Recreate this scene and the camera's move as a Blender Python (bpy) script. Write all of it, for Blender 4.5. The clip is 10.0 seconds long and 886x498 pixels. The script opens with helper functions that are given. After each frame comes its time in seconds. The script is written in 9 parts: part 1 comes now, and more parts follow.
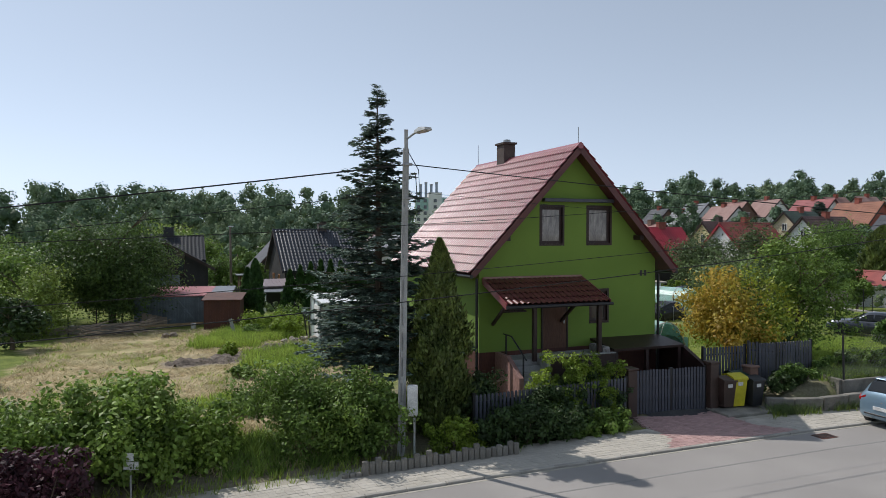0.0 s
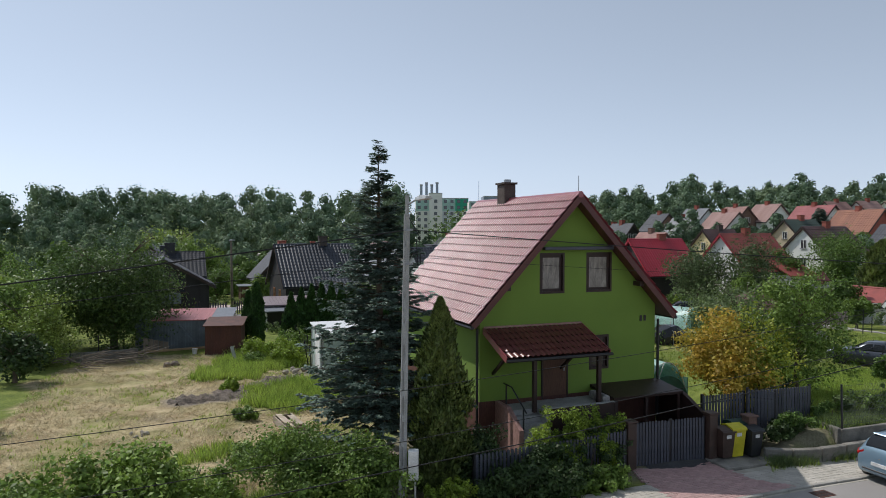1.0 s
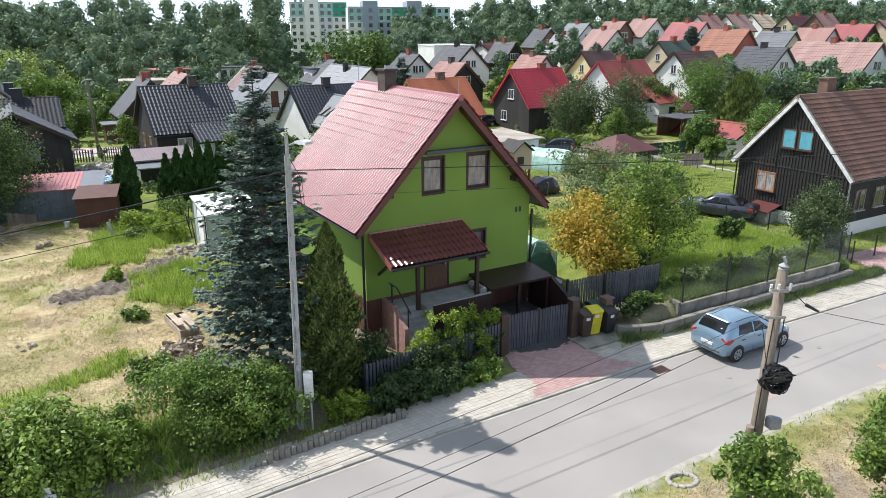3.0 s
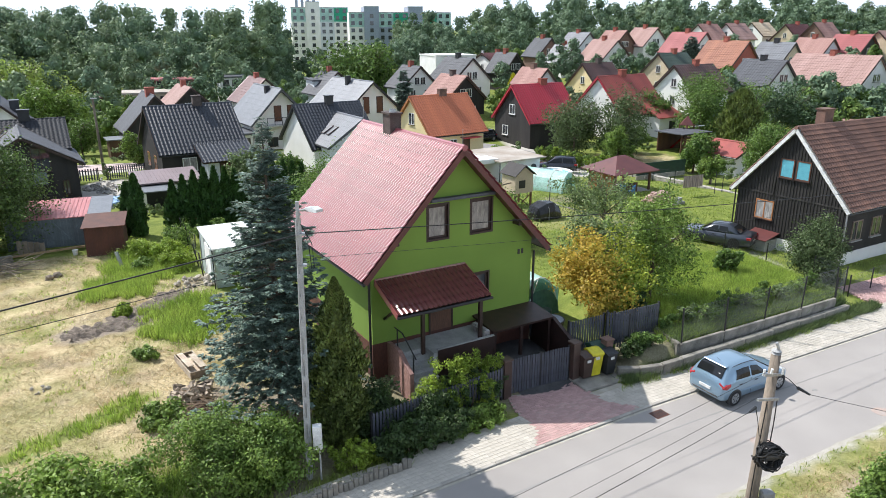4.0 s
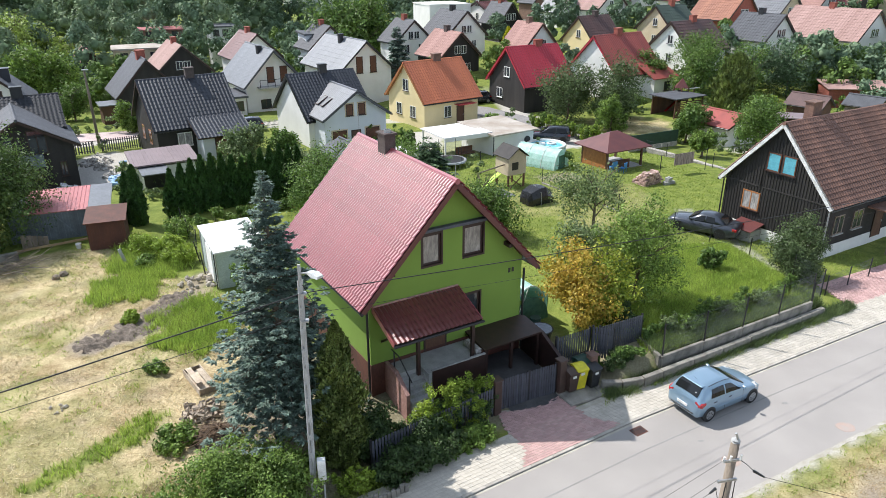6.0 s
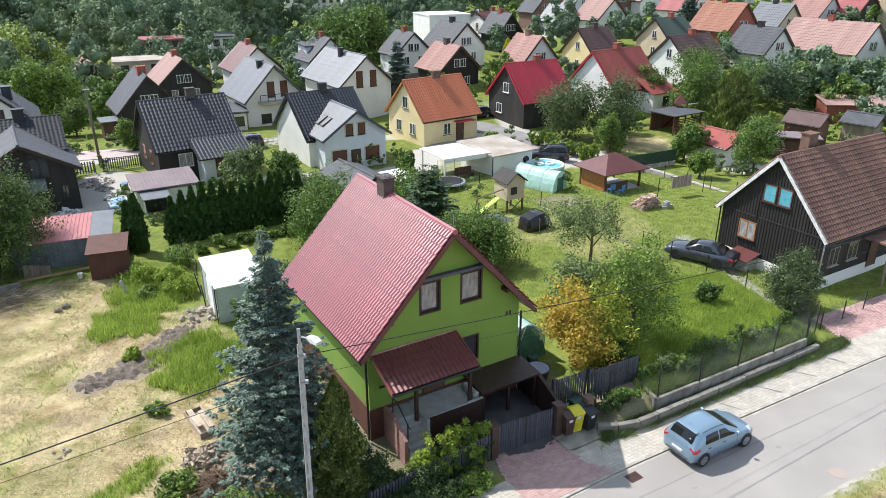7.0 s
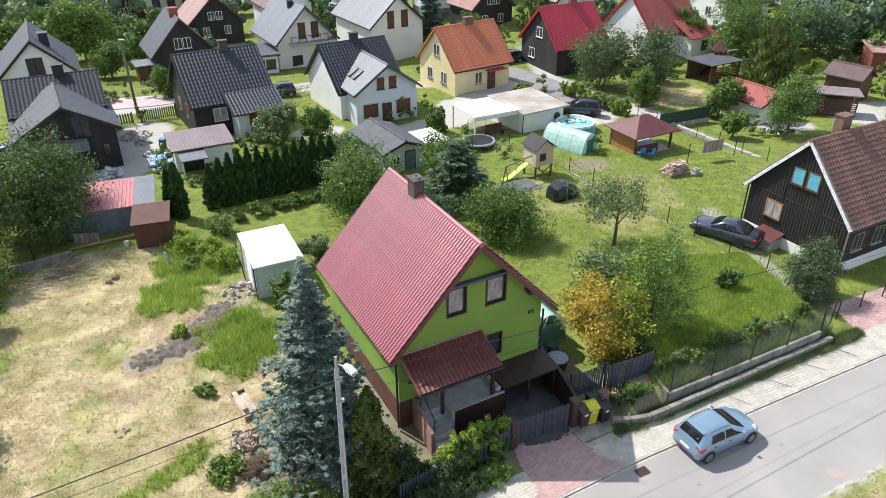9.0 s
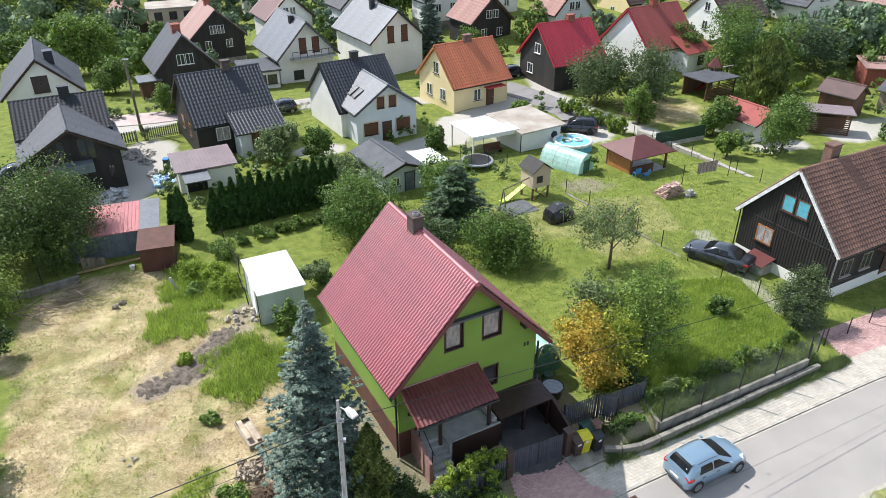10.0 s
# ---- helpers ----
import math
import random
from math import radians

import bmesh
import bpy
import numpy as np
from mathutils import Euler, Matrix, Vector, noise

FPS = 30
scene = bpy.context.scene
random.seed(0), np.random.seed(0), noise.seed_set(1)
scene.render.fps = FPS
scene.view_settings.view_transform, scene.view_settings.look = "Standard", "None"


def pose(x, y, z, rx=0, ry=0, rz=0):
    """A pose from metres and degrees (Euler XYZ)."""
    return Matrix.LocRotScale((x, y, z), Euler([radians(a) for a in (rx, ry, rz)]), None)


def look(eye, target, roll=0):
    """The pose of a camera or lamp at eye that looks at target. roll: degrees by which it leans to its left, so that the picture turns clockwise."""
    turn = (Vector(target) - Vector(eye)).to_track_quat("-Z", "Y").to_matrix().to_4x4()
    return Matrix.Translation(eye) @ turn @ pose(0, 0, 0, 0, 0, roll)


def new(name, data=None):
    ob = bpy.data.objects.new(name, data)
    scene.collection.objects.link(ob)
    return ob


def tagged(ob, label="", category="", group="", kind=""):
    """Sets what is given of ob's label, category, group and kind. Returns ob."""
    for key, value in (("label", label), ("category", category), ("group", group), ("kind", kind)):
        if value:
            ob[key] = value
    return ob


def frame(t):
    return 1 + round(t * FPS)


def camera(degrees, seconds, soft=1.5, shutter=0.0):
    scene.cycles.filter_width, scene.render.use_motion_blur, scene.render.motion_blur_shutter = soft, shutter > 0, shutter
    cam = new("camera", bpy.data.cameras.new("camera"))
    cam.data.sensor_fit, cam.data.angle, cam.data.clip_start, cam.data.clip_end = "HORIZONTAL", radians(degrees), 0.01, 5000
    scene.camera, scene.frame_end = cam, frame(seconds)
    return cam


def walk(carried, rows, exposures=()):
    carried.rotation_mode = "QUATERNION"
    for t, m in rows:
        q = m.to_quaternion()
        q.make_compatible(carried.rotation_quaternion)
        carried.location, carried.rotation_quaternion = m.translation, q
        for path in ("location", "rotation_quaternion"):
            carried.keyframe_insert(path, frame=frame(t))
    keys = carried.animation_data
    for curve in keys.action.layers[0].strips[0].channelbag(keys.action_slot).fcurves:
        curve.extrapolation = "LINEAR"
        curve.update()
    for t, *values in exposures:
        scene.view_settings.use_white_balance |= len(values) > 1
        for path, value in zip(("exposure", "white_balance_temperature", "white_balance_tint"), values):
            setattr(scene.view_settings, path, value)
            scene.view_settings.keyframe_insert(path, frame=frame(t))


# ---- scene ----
cam = camera(64.7, 10.0, soft=0.75)
METRES, EYE, TILT, LEAN, TURN = 18.9, 5.95, -1.3, 0.0, 0.0
ROWS = [
    (0.0, 0.0, 0.0, 0.0, 0.0, 0.0, 0.0),
    (0.5, 0.0002, -0.0015, 0.0492, 0.01, 0.06, -0.01),
    (1.0, -0.0003, -0.0057, 0.0971, 0.04, -0.29, -0.04),
    (1.5, 0.0042, -0.0092, 0.1438, -2.79, -6.45, -0.03),
    (2.0, 0.0069, -0.0131, 0.1899, -8.99, -13.57, 0.12),
    (2.5, 0.0063, -0.014, 0.2387, -9.46, -16.22, 0.23),
    (4.0, -0.0046, -0.0206, 0.3808, -9.39, -16.15, 0.19),
    (4.5, -0.0068, -0.0227, 0.4274, -9.61, -16.61, 0.2),
    (5.0, -0.0074, -0.023, 0.4771, -9.84, -21.13, 0.25),
    (5.5, -0.0055, -0.0243, 0.5287, -9.83, -21.45, 0.26),
    (7.0, 0.0072, -0.0047, 0.6788, -9.8, -21.47, 0.22),
    (7.5, 0.0088, 0.0047, 0.731, -7.62, -21.47, 0.21),
    (8.0, 0.0123, 0.0049, 0.7788, -7.22, -26.24, 0.28),
    (8.5, 0.0132, 0.0108, 0.837, -7.23, -28.28, 0.33),
    (9.0, 0.0133, 0.0083, 0.8907, -7.22, -28.29, 0.33),
    (9.5, 0.0151, 0.003, 0.9406, -7.22, -28.28, 0.32),
    (10.0, 0.0177, -0.0016, 0.9928, -7.21, -28.27, 0.32),
]
EXPOSURES = [(0.0, -0.56), (1.0, -0.62), (1.55, -0.74), (1.9, -0.50), (2.1, -0.26), (2.5, 0.16), (4.0, 0.40), (10.0, 0.44)]
walk(cam, [(t, pose(0, 0, EYE, TILT, LEAN, TURN) @ pose(METRES * x, METRES * y, METRES * z, 90 + pitch, roll, yaw)) for t, x, y, z, yaw, pitch, roll in ROWS], EXPOSURES)

# ---- world and sun ----
SUN_EL, SUN_AZ = 50.0, -51.0          # azimuth from +y towards +x, degrees
world = bpy.data.worlds.new("sky")
scene.world = world
world.use_nodes = True
wn = world.node_tree.nodes
wl = world.node_tree.links
sky = wn.new("ShaderNodeTexSky")
sky.sky_type, sky.sun_disc = "NISHITA", False
sky.sun_elevation, sky.sun_rotation = radians(SUN_EL), radians(SUN_AZ)
sky.air_density, sky.dust_density, sky.ozone_density = 1.0, 0.5, 1.5
wn["Background"].inputs[1].default_value = 0.178
# summer haze: the clear sky mixed with an even pale blue of the same brightness
grey = wn.new("ShaderNodeRGBToBW")
tint = wn.new("ShaderNodeVectorMath")
tint.operation = "SCALE"
tint.inputs[0].default_value = (1.72, 2.04, 2.56)
veil = wn.new("ShaderNodeMix")
veil.data_type = "RGBA"
veil.inputs[0].default_value = 0.86
wl.new(sky.outputs[0], grey.inputs[0])
even = wn.new("ShaderNodeMath")
even.operation = "POWER"
even.inputs[1].default_value = 0.6
wl.new(grey.outputs[0], even.inputs[0])
wl.new(even.outputs[0], tint.inputs["Scale"])
wl.new(sky.outputs[0], veil.inputs[6])
wl.new(tint.outputs[0], veil.inputs[7])
wl.new(veil.outputs[2], wn["Background"].inputs[0])
sun = new("sun", bpy.data.lights.new("sun", "SUN"))
sun.data.energy, sun.data.angle, sun.data.color = 4.6, radians(0.53), (1.0, 0.965, 0.93)
sun_dir = Vector((math.sin(radians(SUN_AZ)) * math.cos(radians(SUN_EL)), math.cos(radians(SUN_AZ)) * math.cos(radians(SUN_EL)), math.sin(radians(SUN_EL))))
sun.matrix_world = look(sun_dir * 60, (0, 0, 0))


# ---- materials ----
def material(name, base, other=None, rough=0.7, metal=0.0, scale=4.0, fine=40.0, bump=0.15, detail=0.25, island=0.0, object_random=0.0, coat=0.0, stretch=(1, 1, 1), translucent=0.0, wave=None, spec=0.5, coat_rough=0.03, bump_depth=0.02):
    """A surface with variation at two scales: broad patches from base to other, and fine grain with bump."""
    m = bpy.data.materials.new(name)
    m.use_nodes = True
    nt = m.node_tree
    n, l = nt.nodes, nt.links
    bsdf = n["Principled BSDF"]
    bsdf.inputs["Roughness"].default_value = rough
    bsdf.inputs["Metallic"].default_value = metal
    bsdf.inputs["Coat Weight"].default_value = coat
    bsdf.inputs["Coat Roughness"].default_value = coat_rough
    bsdf.inputs["Specular IOR Level"].default_value = spec
    other = other or tuple(c * 0.72 for c in base)
    tc = n.new("ShaderNodeTexCoord")
    mp = n.new("ShaderNodeMapping")
    mp.inputs["Scale"].default_value = stretch
    l.new(tc.outputs["Object"], mp.inputs[0])
    broad = n.new("ShaderNodeTexNoise")
    broad.inputs["Scale"].default_value, broad.inputs["Detail"].default_value = scale, 5
    grain = n.new("ShaderNodeTexNoise")
    grain.inputs["Scale"].default_value, grain.inputs["Detail"].default_value = fine, 3
    l.new(mp.outputs[0], broad.inputs[0])
    l.new(mp.outputs[0], grain.inputs[0])
    ramp = n.new("ShaderNodeValToRGB")
    ramp.color_ramp.elements[0].position, ramp.color_ramp.elements[1].position = 0.36, 0.66
    ramp.color_ramp.elements[0].color, ramp.color_ramp.elements[1].color = (*other, 1), (*base, 1)
    l.new(broad.outputs[0], ramp.inputs[0])
    last = ramp.outputs[0]
    spread = n.new("ShaderNodeMapRange")
    spread.inputs["From Min"].default_value, spread.inputs["From Max"].default_value = 0.25, 0.75
    spread.inputs["To Min"].default_value, spread.inputs["To Max"].default_value = 1 - detail, 1 + detail
    l.new(grain.outputs[0], spread.inputs[0])
    tone = spread.outputs[0]
    for amount, node, socket in ((island, "ShaderNodeNewGeometry", "Random Per Island"), (object_random, "ShaderNodeObjectInfo", "Random")):
        if amount:
            src = n.new(node)
            r = n.new("ShaderNodeMapRange")
            r.inputs["To Min"].default_value, r.inputs["To Max"].default_value = 1 - amount, 1 + amount
            l.new(src.outputs[socket], r.inputs[0])
            mul = n.new("ShaderNodeMath")
            mul.operation = "MULTIPLY"
            l.new(tone, mul.inputs[0])
            l.new(r.outputs[0], mul.inputs[1])
            tone = mul.outputs[0]
    scaled = n.new("ShaderNodeVectorMath")
    scaled.operation = "SCALE"
    l.new(last, scaled.inputs[0])
    l.new(tone, scaled.inputs["Scale"])
    l.new(scaled.outputs[0], bsdf.inputs["Base Color"])
    if bump:
        b = n.new("ShaderNodeBump")
        b.inputs["Strength"].default_value, b.inputs["Distance"].default_value = bump, bump_depth
        l.new(grain.outputs[0], b.inputs["Height"])
        l.new(b.outputs[0], bsdf.inputs["Normal"])
    if translucent:
        tr = n.new("ShaderNodeBsdfTranslucent")
        l.new(scaled.outputs[0], tr.inputs[0])
        mix = n.new("ShaderNodeMixShader")
        mix.inputs[0].default_value = translucent
        l.new(bsdf.outputs[0], mix.inputs[1])
        l.new(tr.outputs[0], mix.inputs[2])
        l.new(mix.outputs[0], n["Material Output"].inputs[0])
    return m


def glass_material(name, tint, rough=0.04):
    m = material(name, tint, rough=rough, bump=0, detail=0.1, scale=1.2, coat=0.6)
    return m


def leaf_material(name, a, b, vary=0.45, translucent=0.3, rough=0.55):
    return material(name, a, b, rough=rough, scale=0.9, fine=7.0, bump=0, detail=0.2, island=vary, translucent=translucent, spec=0.35)


M_asphalt = material("asphalt", (0.345, 0.32, 0.297), (0.295, 0.274, 0.255), rough=0.85, scale=0.35, fine=60, bump=0.3, detail=0.16)
M_seam = material("worn_seam", (0.235, 0.225, 0.21), (0.27, 0.262, 0.25), rough=0.9, scale=1.5, fine=40, bump=0.2)
M_dust = material("dusty_gravel", (0.44, 0.41, 0.36), (0.33, 0.305, 0.25), rough=1, scale=2.5, fine=45, bump=0.4)
M_stain = material("reddish_stain", (0.40, 0.29, 0.24), (0.36, 0.31, 0.28), rough=0.95, scale=4, fine=40, bump=0.2)
M_paver = material("paving_block", (0.54, 0.50, 0.435), (0.44, 0.405, 0.345), rough=0.9, scale=1.2, fine=70, bump=0.25, object_random=0.07, island=0.08)
M_redpaver = material("red_paving_block", (0.54, 0.355, 0.33), (0.44, 0.275, 0.255), rough=0.9, scale=1.0, fine=70, bump=0.25, object_random=0.12, island=0.14)
M_lane = material("faded_lane_paving", (0.52, 0.42, 0.40), (0.43, 0.34, 0.325), rough=0.9, scale=0.8, fine=20, bump=0.2)
M_sand = material("joint_sand", (0.46, 0.425, 0.36), (0.36, 0.33, 0.27), rough=1, scale=2, fine=60)
M_kerb = material("kerb_concrete", (0.46, 0.43, 0.38), rough=0.9, scale=2, fine=50, object_random=0.1)
M_concrete = material("weathered_concrete", (0.31, 0.29, 0.25), (0.15, 0.14, 0.12), rough=0.9, scale=1.6, fine=30, bump=0.4, object_random=0.12)
M_greyconc = material("grey_concrete", (0.40, 0.40, 0.39), (0.31, 0.31, 0.30), rough=0.85, scale=2.5, fine=40, bump=0.2, object_random=0.15)
M_green = material("lime_render", (0.182, 0.288, 0.046), (0.16, 0.258, 0.040), rough=0.85, scale=0.5, fine=90, bump=0.12, detail=0.07)
M_redtile = material("red_roof_tile", (0.31, 0.050, 0.067), (0.255, 0.041, 0.055), rough=0.5, scale=0.8, fine=25, bump=0.05, detail=0.16, object_random=0.07, spec=0.8, coat=0.8, coat_rough=0.36)
# porch tile is a red tile with the house's shade put into its colour
M_shadeporchtile = material("shade_darkened_red_porch_tile", (0.18, 0.055, 0.05), (0.14, 0.042, 0.04), rough=0.32, scale=1, fine=25, bump=0.05, detail=0.12)
M_brightred = material("bright_red_roof", (0.42, 0.03, 0.05), (0.36, 0.025, 0.04), rough=0.4, scale=0.8, fine=20, bump=0.05, detail=0.12)
M_redpurple = material("dark_red_tile", (0.13, 0.04, 0.035), (0.10, 0.03, 0.03), rough=0.45, scale=1, fine=25, bump=0.05, detail=0.15)
M_orangetile = material("orange_clay_tile", (0.54, 0.165, 0.075), (0.42, 0.125, 0.06), rough=0.6, scale=0.8, fine=20, bump=0.08, detail=0.2, island=0.06)
M_browntile = material("old_brown_tile", (0.235, 0.125, 0.09), (0.135, 0.075, 0.058), rough=0.75, scale=0.9, fine=14, bump=0.15, detail=0.35, object_random=0.12)
M_blacktile = material("black_glazed_tile", (0.026, 0.030, 0.041), rough=0.42, scale=1, fine=25, bump=0.04, detail=0.2, spec=0.5, coat=0.12, coat_rough=0.3)
M_matttile = material("weathered_black_tile", (0.046, 0.049, 0.056), (0.032, 0.034, 0.04), rough=0.75, scale=1, fine=25, bump=0.06, detail=0.25, spec=0.2)
M_dullred = material("dull_red_roof", (0.34, 0.075, 0.06), (0.26, 0.06, 0.05), rough=0.6, scale=0.8, fine=20, bump=0.05, detail=0.2)
M_drive = material("grey_drive_asphalt", (0.26, 0.25, 0.245), (0.21, 0.20, 0.197), rough=0.9, scale=0.6, fine=40, bump=0.2)
M_greytile = material("grey_roof_tile", (0.095, 0.10, 0.112), (0.07, 0.073, 0.082), rough=0.65, spec=0.3, scale=0.9, fine=14, bump=0.06, detail=0.25)
M_lightgrey = material("light_grey_sheet", (0.165, 0.175, 0.19), (0.13, 0.138, 0.152), rough=0.45, scale=0.7, fine=10, bump=0.04)
M_pinktile = material("faded_pink_tile", (0.38, 0.22, 0.19), (0.29, 0.16, 0.135), rough=0.8, scale=0.6, fine=10, detail=0.25)
M_salmon = material("faded_salmon_roof", (0.40, 0.255, 0.225), (0.31, 0.19, 0.165), rough=0.8, scale=0.6, fine=10, detail=0.2)
M_darkbrown = material("dark_brown_tile", (0.115, 0.062, 0.055), (0.08, 0.045, 0.042), rough=0.55, scale=0.8, fine=12, bump=0.08, detail=0.25)
M_weatherorange = material("weathered_orange_tile", (0.36, 0.155, 0.095), (0.24, 0.105, 0.07), rough=0.75, scale=0.7, fine=9, bump=0.08, detail=0.3)
M_fadedred = material("faded_red_tile", (0.36, 0.10, 0.10), (0.28, 0.075, 0.075), rough=0.6, scale=0.7, fine=9, bump=0.05, detail=0.2)
M_greenroof = material("green_roof", (0.07, 0.10, 0.08), rough=0.7, scale=0.6, fine=10)
M_felt = material("pale_roof_sheet", (0.46, 0.42, 0.37), (0.30, 0.25, 0.20), rough=0.75, scale=0.45, fine=12, bump=0.05, detail=0.1)
M_whitesheet = material("white_roof_sheet", (0.74, 0.74, 0.73), (0.66, 0.66, 0.65), rough=0.45, scale=0.4, fine=10, bump=0.03, detail=0.05)
M_blackwood = material("black_stained_boards", (0.030, 0.026, 0.024), (0.018, 0.016, 0.015), rough=0.75, scale=1.5, fine=40, bump=0.3, object_random=0.3, stretch=(1, 1, 0.15))
M_brownwood = material("brown_boards", (0.14, 0.065, 0.035), (0.08, 0.04, 0.025), rough=0.7, scale=1.5, fine=40, bump=0.3, object_random=0.2, stretch=(1, 1, 0.15))
M_greywood = material("weathered_wood", (0.27, 0.22, 0.17), (0.16, 0.13, 0.10), rough=0.9, scale=2, fine=35, bump=0.4, object_random=0.2, stretch=(1, 1, 0.2))
M_palewood = material("bleached_wood", (0.52, 0.44, 0.34), (0.34, 0.27, 0.20), rough=0.9, scale=2, fine=35, bump=0.3, object_random=0.25)
M_tanwood = material("tan_wood", (0.40, 0.28, 0.15), (0.30, 0.20, 0.11), rough=0.75, scale=2, fine=30, bump=0.2)
M_white = material("white_render", (0.78, 0.77, 0.74), (0.70, 0.69, 0.66), rough=0.85, scale=0.5, fine=60, bump=0.06, detail=0.05)
M_palegrey = material("pale_grey_render", (0.62, 0.65, 0.68), (0.56, 0.59, 0.62), rough=0.85, scale=0.5, fine=60, bump=0.06, detail=0.05)
M_cream = material("cream_render", (0.76, 0.63, 0.36), (0.68, 0.56, 0.32), rough=0.85, scale=0.5, fine=60, bump=0.06, detail=0.06)
M_beige = material("beige_render", (0.58, 0.48, 0.34), (0.50, 0.41, 0.29), rough=0.9, scale=0.5, fine=40, bump=0.06)
M_darkframe = material("dark_brown_trim", (0.042, 0.02, 0.016), (0.028, 0.015, 0.012), rough=0.5, scale=3, fine=30, bump=0.1)
M_black = material("black_metal", (0.022, 0.022, 0.024), rough=0.45, scale=4, fine=30, bump=0.05)
M_wframe = material("white_window_frame", (0.80, 0.80, 0.78), rough=0.4, bump=0, scale=3)
M_oframe = material("orange_wood_frame", (0.42, 0.17, 0.06), rough=0.55, scale=3, bump=0.05)
M_glass = glass_material("window_glass", (0.05, 0.055, 0.06))
M_curtain = material("lace_curtain", (0.42, 0.40, 0.38), (0.20, 0.19, 0.185), rough=0.9, scale=9, fine=40, bump=0.1, stretch=(1, 1, 0.2))
M_lace = material("white_lace_curtain", (0.33, 0.305, 0.275), (0.18, 0.165, 0.155), rough=0.55, scale=7, fine=45, bump=0.1, stretch=(1, 1, 0.25), coat=0.8)
M_blueblind = material("turquoise_blind", (0.12, 0.42, 0.50), (0.09, 0.33, 0.42), rough=0.6, scale=3, fine=30)
M_shutter = material("brown_shutter", (0.13, 0.052, 0.028), rough=0.6, scale=3, fine=20)
M_fencegrey = material("grey_steel_slat", (0.075, 0.08, 0.10), (0.055, 0.06, 0.075), rough=0.5, scale=3, fine=30, bump=0.05, object_random=0.2)
M_steel = material("galvanised_steel", (0.42, 0.43, 0.44), (0.33, 0.34, 0.35), rough=0.45, metal=0.6, scale=5, fine=40, bump=0.05)
M_brick = material("brown_brick", (0.20, 0.115, 0.085), (0.13, 0.08, 0.065), rough=0.9, scale=3, fine=30, bump=0.3, object_random=0.15)
M_darkbrick = material("sooty_dark_brick", (0.10, 0.075, 0.066), (0.065, 0.05, 0.045), rough=0.85, scale=3, fine=30, bump=0.3)
M_stackbrick = material("mixed_old_brick", (0.50, 0.36, 0.31), (0.36, 0.24, 0.20), rough=0.9, scale=5, fine=30, bump=0.3, object_random=0.4)
M_redbrick = material("red_brick", (0.34, 0.10, 0.07), (0.25, 0.075, 0.055), rough=0.9, scale=3, fine=30, bump=0.3, object_random=0.12)
M_bark = material("bark", (0.16, 0.12, 0.085), (0.09, 0.07, 0.05), rough=0.95, scale=5, fine=30, bump=0.6, stretch=(1, 1, 0.3))
M_carblue = material("pale_blue_car_paint", (0.235, 0.345, 0.45), (0.225, 0.335, 0.435), rough=0.28, metal=0.4, scale=1, fine=200, bump=0, detail=0.03, coat=0.7)
M_cardark = material("dark_grey_car_paint", (0.035, 0.04, 0.055), rough=0.25, metal=0.3, scale=1, bump=0, detail=0.05, coat=0.8)
M_carslate = material("slate_blue_car_paint", (0.05, 0.06, 0.08), rough=0.3, metal=0.3, scale=1, bump=0, detail=0.05, coat=0.7)
M_carglass = material("car_glass", (0.016, 0.018, 0.02), rough=0.08, bump=0, detail=0.1, scale=1.2, spec=0.35)
M_tyre = material("tyre_rubber", (0.018, 0.018, 0.018), rough=0.85, scale=8, bump=0.1)
M_rim = material("silver_rim", (0.52, 0.53, 0.54), rough=0.3, metal=0.7, scale=6, bump=0)
M_redlamp = material("red_tail_lamp", (0.45, 0.015, 0.02), rough=0.15, scale=6, bump=0, coat=0.8)
M_plastic = material("black_plastic", (0.025, 0.027, 0.03), rough=0.5, scale=5, fine=40, bump=0.05)
M_yellow = material("yellow_plastic", (0.68, 0.60, 0.03), rough=0.45, scale=3, fine=40, bump=0.03, detail=0.06)
M_brownplastic = material("brown_plastic", (0.075, 0.045, 0.035), rough=0.5, scale=3, bump=0.03)
M_greenplastic = material("dark_green_plastic", (0.02, 0.06, 0.045), rough=0.5, scale=3, bump=0.03)
M_foil = material("mint_foil", (0.42, 0.68, 0.60), (0.60, 0.82, 0.76), rough=0.3, scale=2.2, fine=14, bump=0.5, detail=0.2, translucent=0.35)
M_net = material("green_netting", (0.05, 0.13, 0.09), (0.08, 0.19, 0.13), rough=0.8, scale=4, fine=60, bump=0.2)
M_blackfoil = material("black_tarpaulin", (0.02, 0.02, 0.022), rough=0.25, scale=2, fine=8, bump=0.9)
M_tarp = material("blue_white_tarp", (0.60, 0.68, 0.78), (0.16, 0.36, 0.62), rough=0.5, scale=1.4, fine=9, bump=0.7)
M_whitefoil = material("grey_white_sheeting", (0.62, 0.63, 0.64), (0.36, 0.37, 0.38), rough=0.4, scale=2, fine=9, bump=0.7)
M_pool = material("pool_water", (0.22, 0.66, 0.78), rough=0.08, scale=2, fine=10, bump=0.1, detail=0.08)
M_poolwall = material("blue_pool_wall", (0.13, 0.48, 0.68), rough=0.4, scale=3, bump=0.05)
M_rust = material("rust_brown_sheet", (0.115, 0.042, 0.028), (0.075, 0.03, 0.022), rough=0.75, scale=1.5, fine=25, bump=0.2, stretch=(1, 1, 0.3))
M_bluegrey = material("blue_grey_sheet", (0.15, 0.185, 0.205), (0.10, 0.12, 0.13), rough=0.65, scale=1.4, fine=22, bump=0.15, object_random=0.2)
